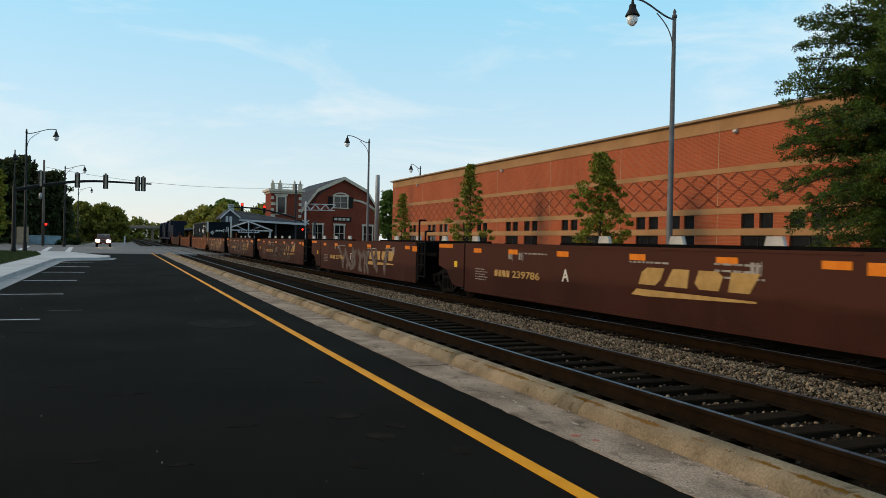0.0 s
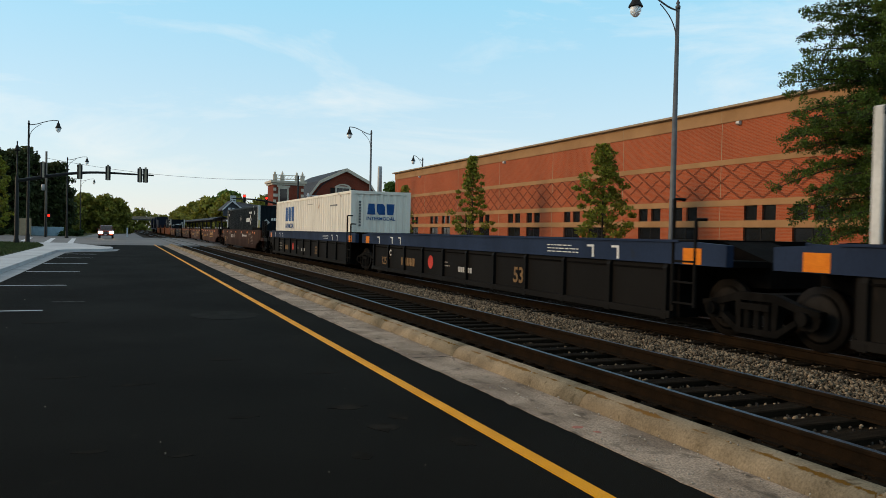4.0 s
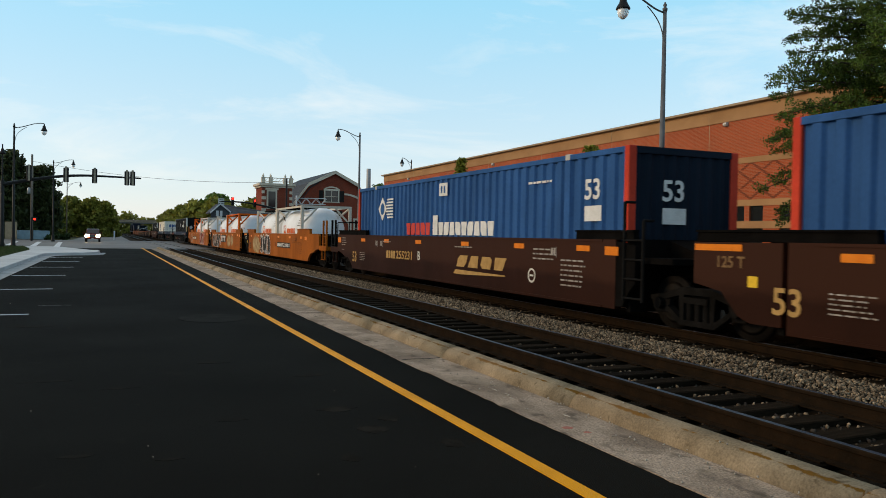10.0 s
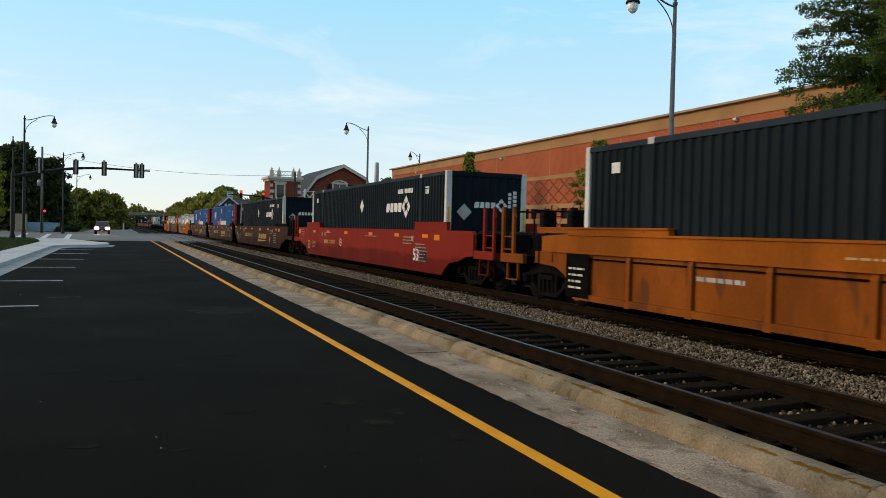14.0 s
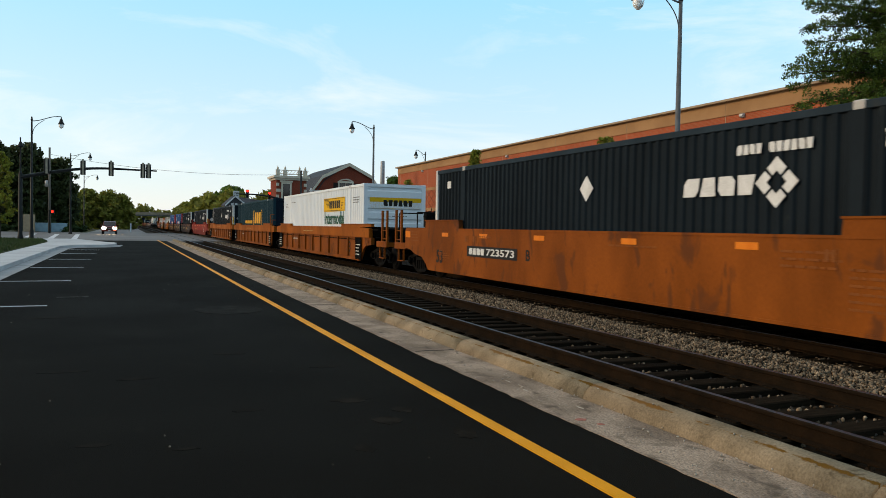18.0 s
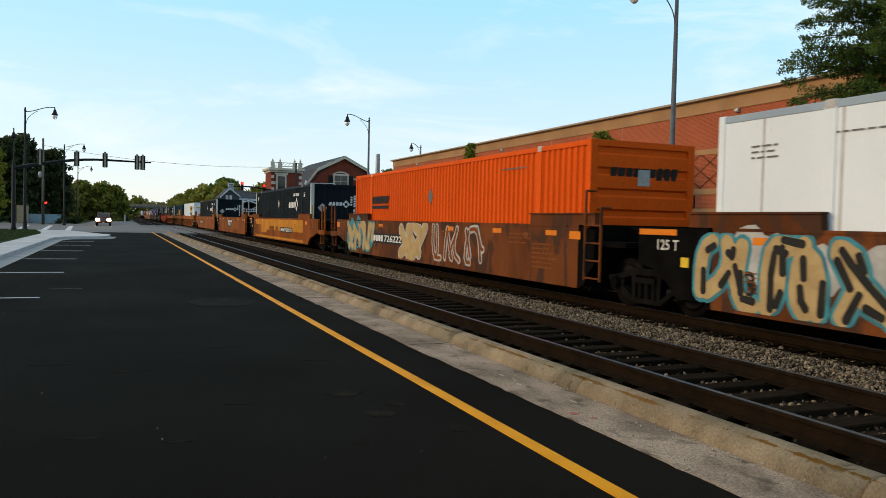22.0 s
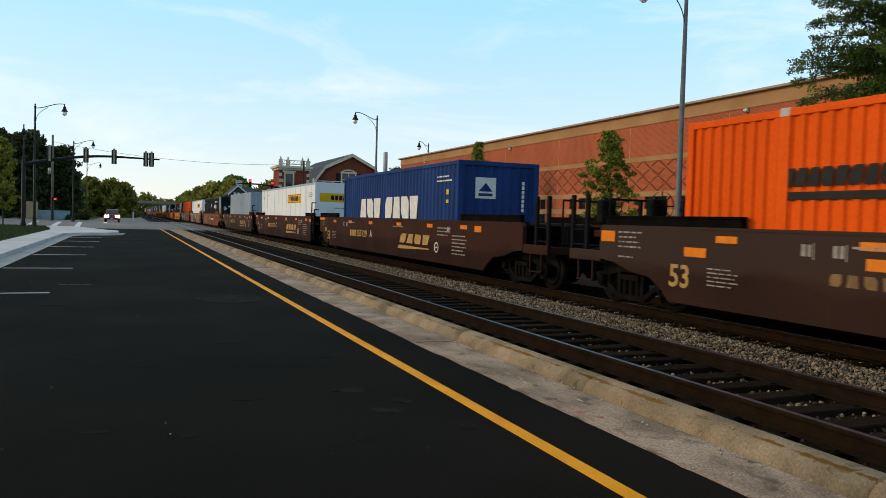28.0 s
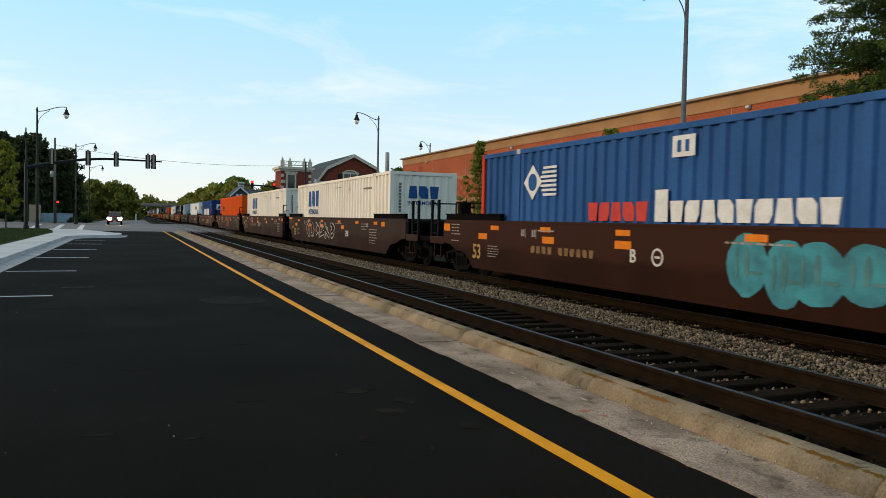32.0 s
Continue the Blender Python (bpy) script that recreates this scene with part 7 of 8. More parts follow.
def bars(a, b, c, d, rows, rng):
    """Rows of short plain bars standing in for small print."""
    out = []
    h = (d - c) / rows
    for k in range(rows):
        x = a
        e = b - rng.random() * (b - a) * 0.3
        while x < e:
            w = rng.uniform(0.06, 0.22)
            out.append(rect(x, min(x + w, e), c + k * h + h * 0.3, c + k * h + h * 0.62))
            x += w + 0.04
    return out


def disc(cx, cy, rx, ry, n=16, wob=0.0, rng=None):
    return [(cx + rx * math.cos(2 * math.pi * i / n) * (1 + (rng.uniform(-wob, wob) if rng else 0)), cy + ry * math.sin(2 * math.pi * i / n) * (1 + (rng.uniform(-wob, wob) if rng else 0))) for i in range(n)]


TEXTS = {}


def text(s, size, material, parent, base, at):
    """Readable characters in the built-in font."""
    key = (s, size, material.name)
    if key not in TEXTS:
        cu = bpy.data.curves.new("characters", "FONT")
        cu.body, cu.size, cu.extrude, cu.align_x, cu.align_y = s, size, 0.002, "CENTER", "CENTER"
        cu.offset = size * 0.018
        cu.resolution_u = 3
        tmp = bpy.data.objects.new("characters", cu)
        scene.collection.objects.link(tmp)
        bpy.context.view_layer.update()
        me = bpy.data.meshes.new_from_object(tmp.evaluated_get(bpy.context.evaluated_depsgraph_get()))
        bpy.data.objects.remove(tmp)
        bpy.data.curves.remove(cu)
        me.name = "characters"
        me.materials.clear()
        me.materials.append(material)
        TEXTS[key] = me
    ob = put("lettering", TEXTS[key], parent)
    ob.matrix_basis = Matrix.Translation(at) @ base
    return ob


def side_text(s, size, material, parent, out, y, z):
    return text(s, size, material, parent, SIDE, (-out - 0.003, y, z))


def ring(cx, cy, r0, r1, n=8, gap=0.18):
    out = []
    for i in range(n):
        a0, a1 = 2 * math.pi * (i + gap / 2) / n, 2 * math.pi * (i + 1 - gap / 2) / n
        out.append([(cx + r0 * math.cos(a0), cy + r0 * math.sin(a0)), (cx + r1 * math.cos(a0), cy + r1 * math.sin(a0)), (cx + r1 * math.cos(a1), cy + r1 * math.sin(a1)), (cx + r0 * math.cos(a1), cy + r0 * math.sin(a1))])
    return out


def chevrons(cx, cy, w, h):
    """Four corner pieces of a diamond-shaped ring."""
    out = []
    for k in range(4):
        def on(step, r):
            dirs = ((0, 1), (1, 0), (0, -1), (-1, 0))
            a, b = dirs[k], dirs[(k + (1 if step > 0 else -1)) % 4]
            f = abs(step)
            return (cx + r * w * (a[0] * (1 - f) + b[0] * f), cy + r * h * (a[1] * (1 - f) + b[1] * f))
        out.append([on(-0.45, 1.0), on(0, 1.0), on(0.45, 1.0), on(0.42, 0.46), on(0, 0.46), on(-0.42, 0.46)])
    return out


def diamond(cx, cy, w, h):
    return [(cx - w, cy), (cx, cy - h), (cx + w, cy), (cx, cy + h)]


def graffiti(car, a, b, c, d, n, fill, line, seed, shade=None, haze=None, slim=False):
    """Swollen overlapping spray-paint shapes with an outline; a, b: from front to rear as distances towards the rear."""
    rng = random.Random(seed)
    g = part("graffiti", B(), line, car, "spray-painted graffiti")
    lines, fills, marks = [], [], []
    w = (b - a) / n
    for i in range(n):
        cx = a + (i + 0.5) * w + rng.uniform(-0.1, 0.1) * w
        cz = (c + d) / 2 + rng.uniform(-0.06, 0.06)
        h = (d - c) / 2 * rng.uniform(0.82, 1.0)
        lean = rng.uniform(-0.25, 0.25)
        strokes = []
        sw = w * (0.13 if slim else 0.30)
        for _ in range(2 if slim else 3):            # tangled curves that spell nothing
            q = [(rng.uniform(-0.55, 0.55), rng.uniform(-0.95, 0.95)) for _ in range(3)]
            if abs(q[0][1] - q[2][1]) < 0.9:
                q[0], q[2] = (q[0][0], 0.85), (q[2][0], -0.85)
            pts = [tuple((1 - k) ** 2 * q[0][e] + 2 * k * (1 - k) * 1.5 * q[1][e] + k * k * q[2][e] for e in (0, 1)) for k in (0, 0.25, 0.5, 0.75, 1)]
            strokes += list(zip(pts, pts[1:]))
        for (x0, z0), (x1, z1) in strokes:
            p = Vector((cx + x0 * w + lean * z0 * h, cz + z0 * h))
            q = Vector((cx + x1 * w + lean * z1 * h, cz + z1 * h))
            t = (q - p)
            nrm = Vector((-t.y, t.x)).normalized()
            t.normalize()
            for lst, k in ((lines, sw * 0.5 + 0.06), (fills, sw * 0.5)):
                poly = []
                for ang in range(0, 181, 30):
                    v = nrm * math.cos(radians(ang)) * k + t * math.sin(radians(ang)) * k
                    poly.append(tuple(q + v))
                for ang in range(180, 361, 30):
                    v = nrm * math.cos(radians(ang)) * k + t * math.sin(radians(ang)) * k
                    poly.append(tuple(p + v))
                lst.append([(u, min(max(v, c - 0.04), d + 0.04)) for u, v in poly])
            if shade and rng.random() < 0.5:
                side_of = nrm * sw * 0.26
                k = sw * 0.24
                marks.append([tuple((q if ang <= 180 else p) + side_of + nrm * math.cos(radians(ang)) * k + t * math.sin(radians(ang)) * k) for ang in range(0, 360, 30)])
        if slim:
            continue
    bm = B()
    for i, poly in enumerate(lines):
        try:
            prism(bm, poly, "z", 0.0, 0.003 + 0.0001 * i)
        except ValueError:
            pass
    bm.to_mesh(g.data)
    bm.free()
    g.matrix_basis = Matrix.Translation((-CAR_OUT, 0, 0)) @ SIDE
    for lst, m, lift in ((fills, fill, 0.008), (marks, shade, 0.013)):
        if not lst or m is None:
            continue
        bm = B()
        for i, poly in enumerate(lst):
            prism(bm, poly, "z", lift - 0.002, lift + 0.0001 * i)
        part("graffiti_fill", bm, m, g)
    if haze:
        side("graffiti_haze", [disc(a + (b - a) * rng.random(), c + (d - c) * rng.uniform(0.3, 0.9), 0.35, 0.35, 14, 0.15, rng) for _ in range(8)], haze, car, CAR_OUT - 0.003)


faint_print = mat("faded_dark_print", (0.175, 0.052, 0.011), (0.22, 0.064, 0.011), scale=5, rough=0.6, bump=0)


faded_blotch = mat("sun_faded_blotch", (0.31, 0.108, 0.018), (0.27, 0.082, 0.012), scale=3.5, rough=0.7, bump=0.0)
faded_cream = mat("faded_cream_print", (0.22, 0.125, 0.055), (0.15, 0.085, 0.04), scale=5, rough=0.6, bump=0.0)
faint_stencil = mat("worn_white_stencil", (0.34, 0.31, 0.28), (0.20, 0.17, 0.15), scale=6, rough=0.6, bump=0.0)


# -- railway logos and stencils on the cars --
def car_print(car, seed, h=8.05, number_at=None, ink=stencil, mark=None, length="53", panel=False):
    """Small print that every car carries, as bars; its length as readable digits."""
    rng = random.Random(seed)
    ink = faint_stencil if ink is stencil else ink
    side("small_print", bars(-h + 0.75, -h + 1.45, 0.60, 0.92, 5, rng) + bars(-h + 3.3, -h + 4.3, 1.28, 1.38, 1, rng), ink, car, CAR_OUT)
    side("small_print", (bars(h - 1.9, h - 0.9, 0.55, 1.15, 6, rng) if h > 7 else []) + bars(h - 3.0, h - 2.0, 1.05, 1.35, 3, rng) + bars(1.0, 2.4, 1.22, 1.32, 1, rng), ink, car, CAR_OUT)
    for y in (h - 2.6, h - 3.1, -h + 2.2):
        side("small_print", [rect(-y - 0.08, -y - 0.01, 1.18, 1.34), rect(-y + 0.02, -y + 0.08, 1.18, 1.34), rect(-y + 0.11, -y + 0.125, 1.14, 1.36)], ink, car, CAR_OUT)
    side("yellow_plate", [rect(-h - 0.60, -h - 0.42, 0.88, 1.04)], yellow_plate, car, 1.455)
    coupled = car["front_end"] == "coupled"
    side("reflector", [rect(-h - 2.15, -h - 1.72, 1.22, 1.42) if coupled else rect(-h - 1.68, -h - 0.72, 1.39, 1.49)], reflector, car, CAR_OUT if coupled else 1.455)
    side("reflector", [rect(h - 0.42, h - 0.02, 1.24, 1.40)], reflector, car, CAR_OUT)
    if coupled:
        side("small_print", bars(-h - 1.6, -h - 0.9, 1.10, 1.45, 4, rng) + bars(-h - 1.6, -h - 1.1, 0.92, 1.0, 1, rng), ink, car, CAR_OUT)
    if length:
        if not coupled:
            side_text("125 T", 0.24, faded_cream if ink is faint_stencil else stencil, car, 1.455, h + 0.95, 1.22)
        side_text(length, 0.52, cream_stencil if ink is faint_stencil else black_stencil, car, CAR_OUT, h - (0.1 if ink is faint_stencil else 0.75), 0.70)


def railway_mark(car, y, dz=0.0):
    """Slanted cream lettering blocks over a long tapering underline."""
    side("emblem", blocks(-y, -y + 2.75, 0.75 + dz, 1.05 + dz, 4, 0.12, 0.2), cream_stencil, car, CAR_OUT)
    side("emblem", [[(-y - 0.12, 0.56 + dz), (-y + 0.3, 0.55 + dz), (-y + 2.75, 0.62 + dz), (-y + 2.74, 0.65 + dz), (-y + 0.02, 0.67 + dz)]], cream_stencil, car, CAR_OUT)


def number_panel(car, y0, y1, z0, z1, dark=True, digits="", ink=None):
    """Car marks: plain blocks for the owner, readable digits for the number, on a dark panel or none."""
    if dark:
        side("number_panel", [rect(-y0, -y1, z0, z1)], black_stencil, car, CAR_OUT)
    m = (z1 - z0) * 0.2
    a, b = -y0 + 0.12, -y1 - 0.12
    k = a + (b - a) * 0.37
    ink = ink or (white_ink if dark else cream_stencil)
    side("car_mark", blocks(a, k, z0 + m, z1 - m, 4) + ([] if digits else blocks(k + 0.15, b, z0 + m, z1 - m, 6)), ink, car, CAR_OUT, 0.004)
    if digits:
        ob = side_text(digits, (z1 - z0 - 2 * m) * 1.42, ink, car, CAR_OUT + 0.005, -(k + 0.1 + b) / 2, (z0 + z1) / 2 - 0.005)
        xs = [v.co.x for v in ob.data.vertices]
        ob.scale.x = (b - k - 0.12) / (max(xs) - min(xs))


def wheel_badge(car, y, z=0.95):
    side("badge", [poly for poly in ring(-y, z, 0.12, 0.16, 12, 0.05)] + [rect(-y - 0.07, -y + 0.07, z - 0.02, z + 0.02)], stencil, car, CAR_OUT)


for i, (u, marky) in enumerate(((-158.8, "B"), (-178.5, "C"), (-198.1, "A"), (-433.5, "B"), (-453.1, "C"), (-472.8, "A"))):
    car = CAR_AT[round(u)]
    car_print(car, i)
    number_panel(car, 4.54, 1.92, 0.71, 1.12, False, "255231" if i < 3 else "255129")
    side_text(marky, 0.36, stencil, car, CAR_OUT, 1.55, 0.93)
    railway_mark(car, -1.05 if i < 3 else -1.65)
    wheel_badge(car, -5.0, 0.72)
for i, (u, marky) in enumerate(((-496.4, ""), (-516.1, "C"), (-535.8, "B"), (-559.6, "B"))):
    car = CAR_AT[round(u)]
    car_print(car, 20 + i)
    side("car_mark", blocks(-5.1, -4.1, 0.82, 0.98, 4, 0.0, 0.3) + blocks(-3.9, -2.5, 0.82, 0.98, 6, 0.0, 0.3), faded_cream, car, CAR_OUT)
    if marky:
        side_text(marky, 0.34, stencil, car, CAR_OUT, 1.29, 0.93)
    wheel_badge(car, 0.6)
    for y in (7.6, 4.3, 1.6, -2.2):
        side("reflector", [rect(-y - 0.25, -y + 0.25, 1.05, 1.2)], reflector, car, CAR_OUT)
rng = random.Random(3)
bub = [(1.5 + 0.62 * i + rng.uniform(-0.1, 0.1), 0.92 + rng.uniform(-0.06, 0.1), rng.uniform(0.36, 0.46), rng.uniform(0.38, 0.52)) for i in range(10)]
g = side("graffiti", [[(u, min(v, 1.44)) for u, v in disc(x, z, a, b, 18, 0.05, rng)] for x, z, a, b in bub], teal_spray, CAR_AT[-560], CAR_OUT)
for x, z, a, b in bub:
    part("graffiti_line", prism(prism(prism(B(), disc(x, z + 0.05, 0.05, b * 0.55, 8, 0.2, rng), "z", 0.004, 0.010), disc(x - a * 0.5, z, 0.035, b * 0.5, 8, 0.2, rng), "z", 0.004, 0.011), disc(x + a * 0.45, z - 0.1, 0.14, 0.03, 8, 0.2, rng), "z", 0.004, 0.012), dull_teal, g)

graffiti(CAR_AT[-536], -5.0, 1.0, 0.55, 1.25, 6, brown_paint, silver_spray, 11, slim=True)
side_text("298", 0.34, stencil, CAR_AT[-536], CAR_OUT, -2.9, 0.85)
graffiti(CAR_AT[-496], -1.2, 0.6, 0.5, 1.3, 2, brown_paint, orange_ink, 12, slim=True)
# empty brown cars at the head
for i, car in enumerate([o for o, u in MOVING if o.get("group") == "empty brown well cars"]):
    car_print(car, 40 + i, h=6.1, length="")
    number_panel(car, 4.4, 2.0, 0.70, 0.96, False, "239786")
    railway_mark(car, -1.2, 0.13)
    if i < 4:
        graffiti(car, -4.2 + i * 0.4, 3.4, 0.36, 1.25, 7, (faded_cream, worn_spray, brown_paint, worn_spray)[i], (worn_spray, brown_paint, worn_spray, worn_spray)[i], 50 + i, slim=True)
    side_text("AEDCB"[4 - i], 0.36, stencil, car, CAR_OUT, 1.1, 0.9)
    for k in range(4):
        y = -4.3 + k * 2.7
        for s in (1, -1):
            put("container_guide", cached(f"container_guide/{s}", lambda bm, s=s: prism(bm, [(-0.28, 1.46), (0.28, 1.46), (0.2, 1.78), (-0.16, 1.78)], "x", s * 1.40 - 0.04, s * 1.40 + 0.04) if s > 0 else box(bm, -1.42, -1.36, -0.1, 0.1, 1.46, 1.55), pale_guide if s > 0 else under_paint), car, "pale grey guide bracket" if s > 0 else "", (0, y, 0))
    put("inner_rail", cached("inner_rail", lambda bm: (box(bm, 1.2, 1.34, -5.6, 5.6, 1.46, 1.60), box(bm, -1.30, -1.2, -5.6, 5.6, 1.44, 1.54)), under_paint), car)
# the single brown car behind them
car = CAR_AT[-10]
car_print(car, 60)
number_panel(car, 4.56, 2.60, 0.80, 1.22, False, "72517", stencil)
side("emblem", blocks(2.3, 4.2, 1.03, 1.16, 9, 0.03, 0.3) + [disc(2.12, 1.1, 0.11, 0.11)], white_ink, car, CAR_OUT)
wheel_badge(car, 2.2, 1.06)
side_text("53", 0.5, faded_cream, car, CAR_OUT, -5.2, 0.70)
# the red car
car = CAR_AT[-221]
car_print(car, 61)
number_panel(car, 5.2, 3.1, 0.80, 1.06, False, "218327")
wheel_badge(car, 2.4)
side_text("53", 0.5, white_ink, car, CAR_OUT, -6.2, 0.75)
side("badge", [rect(6.55, 7.05, 0.6, 0.95)], black_stencil, car, CAR_OUT)
# black and blue ribbed cars
for i, u in enumerate((-33.3, -53.0, -72.7)):
    car = CAR_AT[round(u)]
    rng = random.Random(70 + i)
    out = 1.413
    side("small_print", ([] if i == 1 else bars(-6.4, -5.5, 0.45, 0.9, 3, rng)) + bars(-1.8, -1.1, 0.6, 0.8, 2, rng), faint_stencil, car, 1.405)
    side("emblem", blocks(-5.2, -3.9, 0.5, 0.75, 5), faded_cream, car, 1.405)
    side("emblem", [disc(-2.6, 0.7, 0.2, 0.2)], red_ink, car, 1.405)
    side("emblem", blocks(-0.6, 0.3, 0.52, 0.66, 6), silver_spray, car, 1.405)
    side_text("53", 0.5, faded_cream, car, 1.476, -2.95, 0.62)
    for y in (7.3, 5.9, 5.1, -5.9, -6.7):
        side("small_print", [rect(-y - 0.03, -y + 0.03, 1.16, 1.40), rect(-y - 0.03, -y - 0.2, 1.36, 1.40)], white_ink, car, 1.473)
    side("small_print", bars(4.2, 5.4, 1.2, 1.4, 3, rng), white_ink, car, 1.473)
    side("reflector", [rect(h0, h0 + 0.42, 1.14, 1.40) for h0 in (-8.9, 8.45)], reflector, car, 1.473)
side_text("125-T", 0.36, faded_cream, CAR_AT[-53], 1.405, 6.75, 0.56)
side_text("C", 0.28, stencil, CAR_AT[-53], 1.476, 6.05, 0.86)
# rusty orange ribbed cars
for i, u in enumerate((-244.5, -264.2, -283.9)):
    car = CAR_AT[round(u)]
    rng = random.Random(80 + i)
    side("small_print", bars(-4.9, -3.6, 0.75, 0.98, 1, rng), silver_spray, car, 1.405)
    side_text("53", 0.6, black_stencil, car, 1.405, -6.4, 0.7)
    for s in (-1, 1):
        pnl = side("end_panel", [rect(s * 8.0 - 0.4, s * 8.0 + 0.4, 0.26, 1.12)], under_paint, car, 1.476)
        side("small_print", bars(s * 8.0 - 0.3, s * 8.0 + 0.3, 0.4, 0.9, 4, rng), stencil, car, 1.482)
    side("small_print", bars(-2.0, 0.5, 1.25, 1.35, 1, rng), buff_spray, car, 1.473)
# faded and bright orange smooth cars
for i, u in enumerate((-96.7, -115.6, -135.3, -307.5, -327.3, -347.1, -370.9, -390.5, -410.1)):
    car = CAR_AT[round(u)]
    car_print(car, 90 + i, ink=faint_print)
number_panel(CAR_AT[-97], 5.38, 2.13, 0.73, 1.06, True, "732981")
side_text("A", 0.36, black_stencil, CAR_AT[-97], CAR_OUT, 1.65, 0.9)
graffiti(CAR_AT[-97], 0.8, 5.0, 0.30, 1.44, 5, red_spray, white_ink, 5, shade=black_stencil, haze=green_spray)
graffiti(CAR_AT[-97], -7.2, -6.3, 0.4, 1.3, 2, orange_paint, white_ink, 6, slim=True)
graffiti(CAR_AT[-116], -6.9, -2.4, 0.33, 1.34, 5, black_stencil, white_ink, 7)
graffiti(CAR_AT[-116], -2.3, -1.9, 0.45, 0.9, 1, orange_paint, white_ink, 8, slim=True)
graffiti(CAR_AT[-135], -3.6, -0.8, 0.34, 1.46, 4, black_stencil, white_ink, 9)
rng = random.Random(4)
side("painted_over_patch", [disc(-5.2, 0.85, 1.15, 0.5, 26, 0.13, rng), disc(-4.6, 0.75, 0.7, 0.4, 16, 0.2, rng)], buffed_patch, CAR_AT[-135], CAR_OUT)
number_panel(CAR_AT[-135], -1.25, -4.55, 0.78, 1.06, True, "732981")
side_text("B", 0.36, black_stencil, CAR_AT[-135], CAR_OUT, -0.75, 0.93)
side("painted_over_patch", [disc(2.6, 0.9, 0.8, 0.45, 20, 0.08, rng), disc(4.2, 0.95, 0.6, 0.4, 20, 0.08, rng)], buffed_patch, CAR_AT[-116], CAR_OUT)


def emblem_panel(car, y0, y1):
    """Black panel with three cream blocks."""
    side("emblem_panel", [rect(-y0, -y1, 0.75, 1.33)], black_stencil, car, CAR_OUT)
    w = (y0 - y1) / 3
    polys = []
    for i in range(3):
        a = -y0 + 0.18 + i * (w - 0.08)
        polys.append([(a, 0.82), (a + w * 0.34, 0.82), (a + w * 0.40, 1.12), (a + w * 0.76, 1.12), (a + w * 0.80, 1.26), (a - w * 0.02, 1.26), (a - w * 0.04, 1.12), (a + w * 0.08, 1.12)])
    side("emblem", polys, white_ink, car, CAR_OUT, 0.004)


emblem_panel(CAR_AT[-116], 1.82, -0.95)
emblem_panel(CAR_AT[-327], 1.60, -1.06)
side_text("C", 0.36, black_stencil, CAR_AT[-327], CAR_OUT, 3.73, 0.93)
for cy, rx in ((3.1, 0.5), (-1.9, 0.7), (-3.2, 0.5), (-4.2, 0.3)):
    side("painted_over_patch", [disc(-cy + rng.uniform(-0.3, 0.3), 0.85 + rng.uniform(-0.1, 0.2), rx * rng.uniform(0.3, 0.7), rng.uniform(0.1, 0.24), 18, 0.16, rng) for _ in range(3)], faded_blotch, CAR_AT[-327], CAR_OUT)
number_panel(CAR_AT[-308], 5.4, 2.6, 0.80, 1.08, True, "723573")
side_text("B", 0.36, black_stencil, CAR_AT[-308], CAR_OUT, 2.1, 0.93)
# patched car: brighter squares of newer paint
car = CAR_AT[-347]
side("fresh_paint", [rect(-6.9, -5.0, 1.12, 1.45), rect(-5.0, -3.0, 0.62, 1.45), rect(-3.0, -2.0, 0.80, 1.45), rect(-2.0, -0.6, 1.05, 1.45), rect(-0.6, 0.0, 0.80, 1.45), rect(0.0, 0.6, 1.05, 1.45), rect(0.6, 1.35, 0.80, 1.45), rect(1.35, 4.7, 1.03, 1.45), rect(4.7, 7.2, 0.82, 1.45), rect(-7.0, 7.2, 0.28, 0.44)], yellow_car_paint, car, CAR_OUT)
number_panel(car, -1.4, -4.6, 0.74, 1.02, True, "723573")
side_text("A", 0.36, black_stencil, car, CAR_OUT, -0.5, 0.9)
# graffiti-covered trio
car = CAR_AT[-371]
graffiti(car, -8.4, -5.2, 0.38, 1.46, 4, buff_spray, teal_spray, 21, haze=teal_spray)
number_panel(car, 5.35, 2.15, 0.73, 1.08, True, "726222")
graffiti(car, -2.7, -0.4, 0.34, 1.44, 2, buff_spray, silver_spray, 22)
graffiti(car, 0.3, 3.7, 0.36, 1.44, 5, rust_paint, silver_spray, 23, slim=True)
car = CAR_AT[-390]
graffiti(car, -8.2, -3.2, 0.36, 1.42, 6, buff_spray, teal_spray, 24, shade=black_stencil, haze=silver_spray)
side("number_panel", [rect(-1.42, 1.15, 0.71, 1.27)], black_stencil, car, CAR_OUT)
graffiti(car, -1.35, 1.1, 0.80, 1.36, 4, silver_spray, buff_spray, 25, slim=True)
graffiti(car, 1.3, 5.3, 0.31, 1.46, 5, black_stencil, silver_spray, 26, shade=buff_spray)
graffiti(car, 5.3, 7.2, 0.9, 1.44, 3, rust_paint, silver_spray, 27, slim=True)
car = CAR_AT[-410]
graffiti(car, -6.1, -2.5, 0.36, 1.44, 4, rust_paint, silver_spray, 28, slim=True)
graffiti(car, -0.9, 0.5, 0.9, 1.25, 2, rust_paint, silver_spray, 29, slim=True)
number_panel(car, -1.2, -4.4, 0.76, 1.10, True, "726222")

# -- containers --
ZC = 0.072 + BASE
def zc(z):
    return z - ZC


